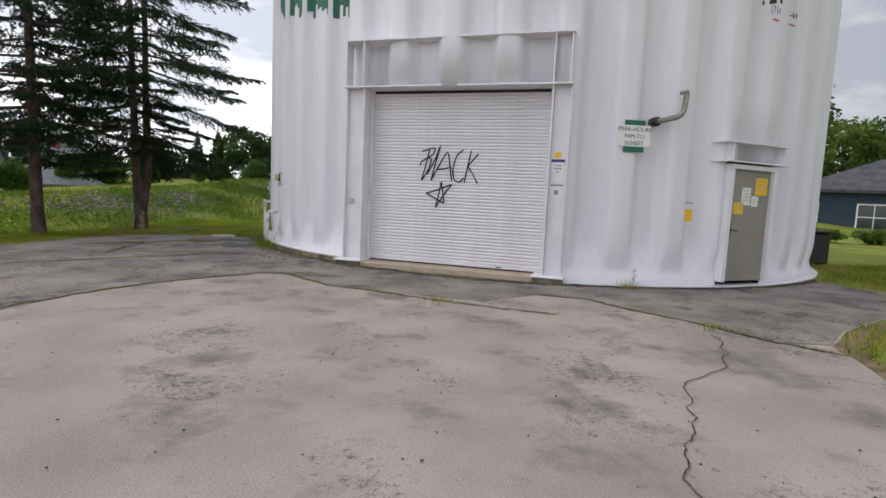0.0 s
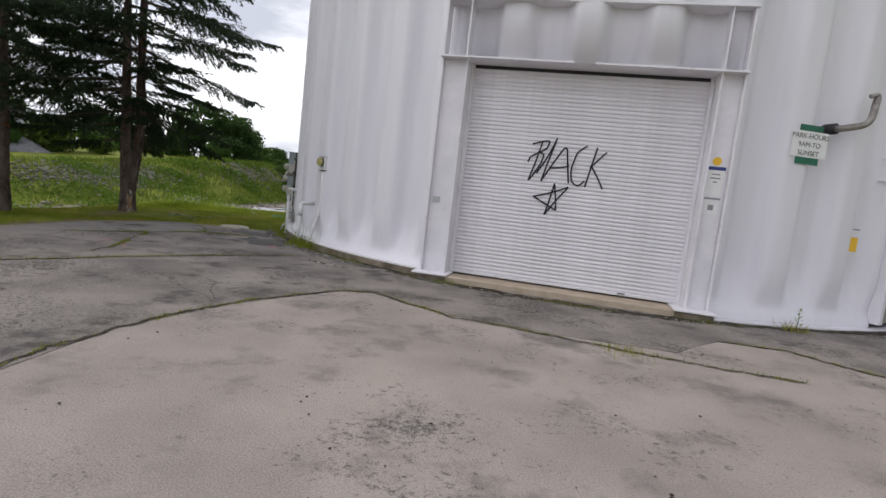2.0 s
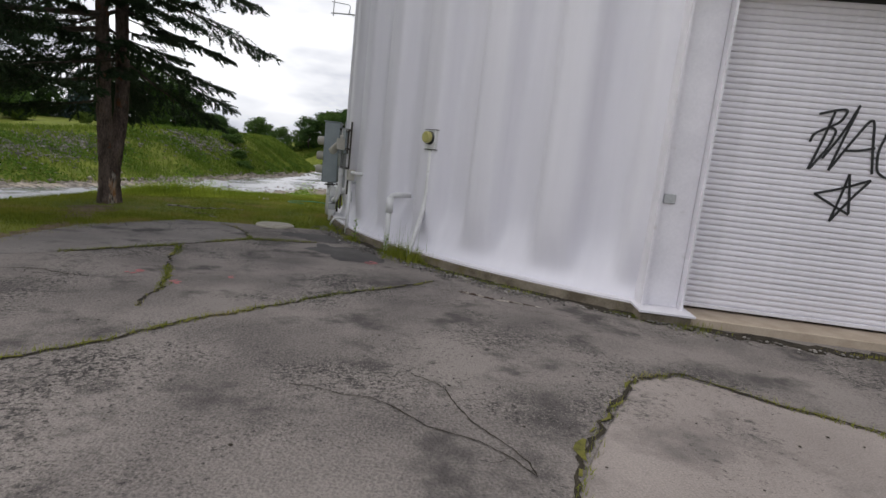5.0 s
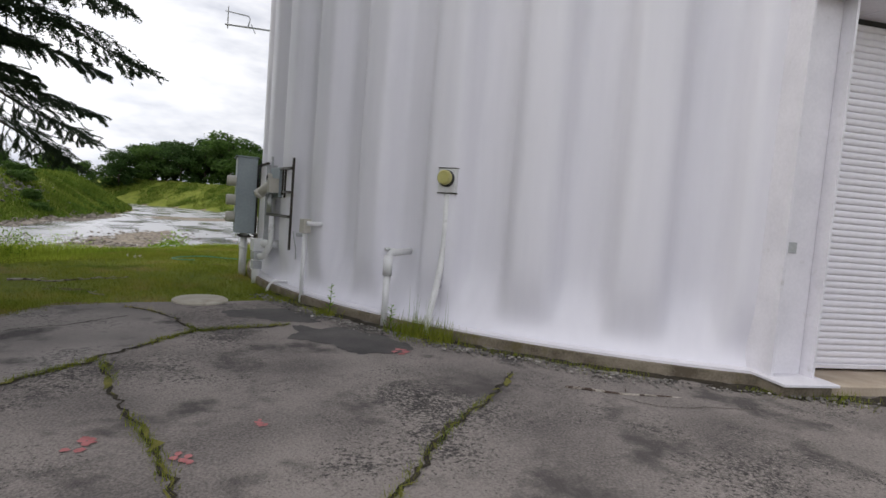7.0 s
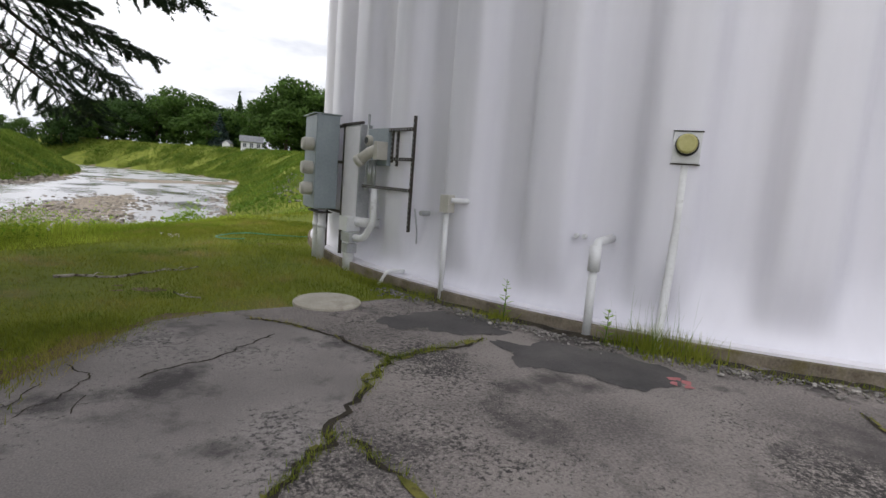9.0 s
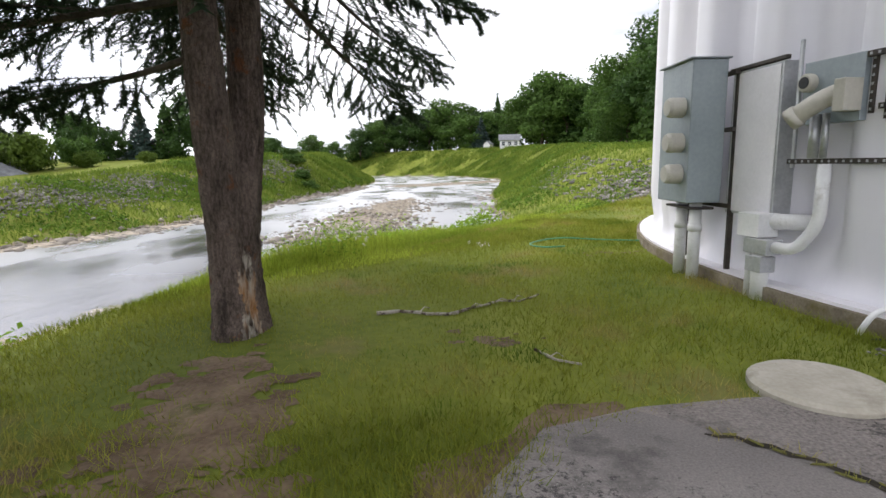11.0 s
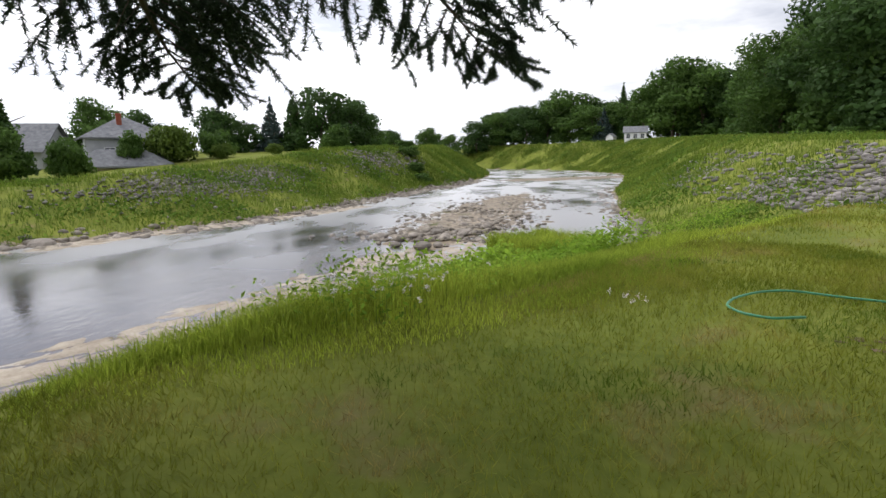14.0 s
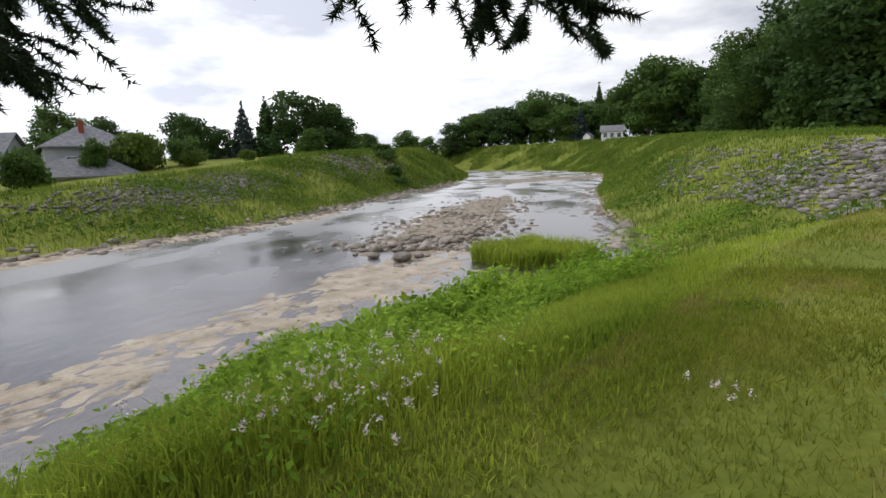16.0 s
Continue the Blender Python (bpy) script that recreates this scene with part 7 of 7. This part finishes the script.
# ---------------------------------------------------------------- soil, hose, wood, marks
rs = random.Random(52)
for cx, cy, rx, ry in SOIL:
    if cy > 15 and cx < -6:
        continue
    bm = bm_new()
    for b in range(int(9 + 420 * rx * ry)):
        ox, oy = cx + rs.gauss(0, 0.45) * rx, cy + rs.gauss(0, 0.45) * ry
        s = rs.uniform(0.015, 0.05) * (2.4 if rx * ry > 0.08 else 1)
        ring = []
        for k in range(11):
            a = 2 * math.pi * k / 11
            q = s * (0.7 + 0.9 * noise.noise((ox * 9 + math.cos(a), oy * 9 + math.sin(a), 0.3)))
            px, py = ox + q * 1.4 * math.cos(a), oy + q * math.sin(a)
            ring.append(bm.verts.new((px, py, gz(px, py) + 0.005)))
        c = bm.verts.new((ox, oy, gz(ox, oy) + 0.008 + 0.00008 * b))
        for k in range(11):
            bm.faces.new((ring[k], ring[(k + 1) % 11], c))
    tagged(part("soil_patch", bm, M_SOIL), "worn patch of bare brown soil in the lawn", "soil", kind="structure")


def edge_soil():
    bm = bm_new()
    line = [(-6.95, 13.0), (-7.38, 12.85), (-7.9, 12.3), (-8.22, 11.6), (-8.42, 9.9), (-8.62, 8.6), (-9.0, 5.5)]
    ribbon(bm, line, 0.34, 0.009, random.Random(4), 0.12, 0.6)
    tagged(part("edge_soil", bm, M_SOIL), "brown soil along the crumbling pavement edge", "soil", kind="structure")
    bm = bm_new()
    ribbon(bm, [(4.0, 2.6), (4.05, 3.8), (4.35, 4.75), (5.0, 5.5), (6.2, 6.45), (7.7, 7.2)], 0.32, 0.009, random.Random(6), 0.12, 0.6)
    tagged(part("edge_soil", bm, M_SOIL), "brown soil along the crumbling pavement edge", "soil", kind="structure")


edge_soil()
bm = bm_new()
ribbon(bm, [ring_xy(a, 7.59) for a in range(-88, -128, -2)], 0.16, 0.0193, random.Random(19), 0.06, 1.2)
tagged(part("footing_strip", bm, M_CRACK), "dark uneven strip along the door sill", "soil", kind="structure")
bm = bm_new()
ribbon(bm, [ring_xy(a, 7.48) for a in range(-44, -168, -3)], 0.20, 0.0195, random.Random(9), 0.08, 0.8)
tagged(part("footing_strip", bm, M_CRACK), "dark soil and leaf litter along the footing", "soil", kind="structure")
hose = [(-4.2, 17.3), (-4.9, 17.55), (-5.5, 17.78), (-5.84, 17.91), (-6.09, 17.82), (-6.33, 17.61), (-6.45, 17.40), (-6.41, 17.22), (-6.28, 17.12), (-6.05, 17.18)]
bm = bm_new()
tube(bm, bend([(x_, y_, gz(x_, y_) + (0.05 if x_ < -5.6 else 0.035)) for x_, y_ in hose]), 0.009, 8)
tagged(part("garden_hose", bm, M_HOSE, None, "", True), "green garden hose lying in a loop on the grass", "hose")


def fallen(name, pts, r0, r1, side, label):
    b = thing(name, (0, 0, 0), label, "branch")
    bm = bm_new()
    p = [Vector((x_, y_, gz(x_, y_) + 0.018 + 0.010 * math.sin(3 * k))) for k, (x_, y_) in enumerate(pts)]
    path = []
    for q, s in zip(p, p[1:]):
        path += [q.lerp(s, t) + noise.noise_vector((q.x * 5 + t, q.y * 5, 0)) * 0.012 for t in (0, 0.35, 0.7)]
    path.append(p[-1])
    rings = tube(bm, path, [r0 + (r1 - r0) * k / (len(path) - 1) for k in range(len(path))], 8)
    for ring in rings:
        for v in ring:
            v.co += noise.noise_vector(v.co * 30) * 0.008
    part("limb", bm, M_DRIFT, b)
    for i, dx, dy in side:
        bm = bm_new()
        o = path[i]
        tube(bm, [o, o + Vector((dx * 0.5, dy * 0.5, 0.02)), o + Vector((dx, dy, -0.01))], [r1 * 0.8, r1 * 0.6, 0.003], 6)
        part("side_twig", bm, M_DRIFT, b)


fallen("fallen_branch", [(-8.16, 14.57), (-8.0, 14.58), (-7.79, 14.52), (-7.6, 14.49), (-7.44, 14.66), (-7.24, 14.77), (-7.08, 14.80), (-6.9, 14.93)], 0.014, 0.007, ((5, 0.08, 0.16), (11, 0.12, 0.14), (14, 0.16, 0.10), (17, 0.1, 0.16)), "bleached fallen branch lying on the grass")
fallen("dead_stick", [(-7.2, 13.72), (-7.12, 13.55), (-7.0, 13.48)], 0.010, 0.006, ((2, 0.08, 0.02),), "small dead stick on the grass")
fallen("dead_stick", [(-3.55, 9.5), (-3.2, 9.25), (-2.8, 9.1)], 0.012, 0.006, ((3, 0.1, 0.12), (1, -0.12, 0.02)), "small dead stick on the asphalt by the wall")
rp = random.Random(14)
for cx, cy, s_ in ((-4.45, 10.62, 0.10), (-5.75, 9.36, 0.05), (-6.13, 9.02, 0.06), (-6.55, 9.3, 0.07)):
    bm = bm_new()
    for j in range(7):
        ox, oy = rp.gauss(0, 0.35) * s_, rp.gauss(0, 0.6) * s_
        q = [bm.verts.new((cx + ox + s_ * rp.uniform(0.15, 0.5) * math.cos(k * 1.05), cy + oy + s_ * rp.uniform(0.15, 0.5) * math.sin(k * 1.05), 0.0225 + 0.0004 * j)) for k in range(6)]
        bm.faces.new(q)
    part("paint_mark", bm, M_PINK, apron, "faded pink marking paint")
def damp_stain(outline, mid):
    bm = bm_new()
    c = bm.verts.new((*mid, 0.021))
    ring = []
    for p_, q_ in zip(outline, outline[1:] + outline[:1]):
        for k in range(12):
            x_, y_ = p_[0] + (q_[0] - p_[0]) * k / 12, p_[1] + (q_[1] - p_[1]) * k / 12
            ring.append(bm.verts.new((x_ + noise.noise((x_ * 5, y_ * 5, 0)) * 0.16 + noise.noise((x_ * 25, y_ * 25, 4)) * 0.05, y_ + noise.noise((x_ * 5, y_ * 5, 7)) * 0.16 + noise.noise((x_ * 25, y_ * 25, 9)) * 0.05, 0.0208)))
    for k in range(len(ring)):
        bm.faces.new((ring[k], ring[(k + 1) % len(ring)], c))
    part("damp_stain", bm, M_DAMP, apron, "dark damp stain on the asphalt")


damp_stain([(-5.13, 11.65), (-4.7, 11.6), (-4.5, 11.2), (-4.28, 10.85), (-4.4, 10.62), (-4.85, 10.62), (-5.0, 10.95), (-5.27, 11.2)], (-4.8, 11.15))
damp_stain([(-5.79, 12.44), (-5.46, 12.57), (-5.15, 12.55), (-4.9, 12.3), (-4.8, 12.02), (-5.04, 11.8), (-5.32, 11.88), (-5.57, 12.04), (-5.74, 12.21)], (-5.31, 12.20))
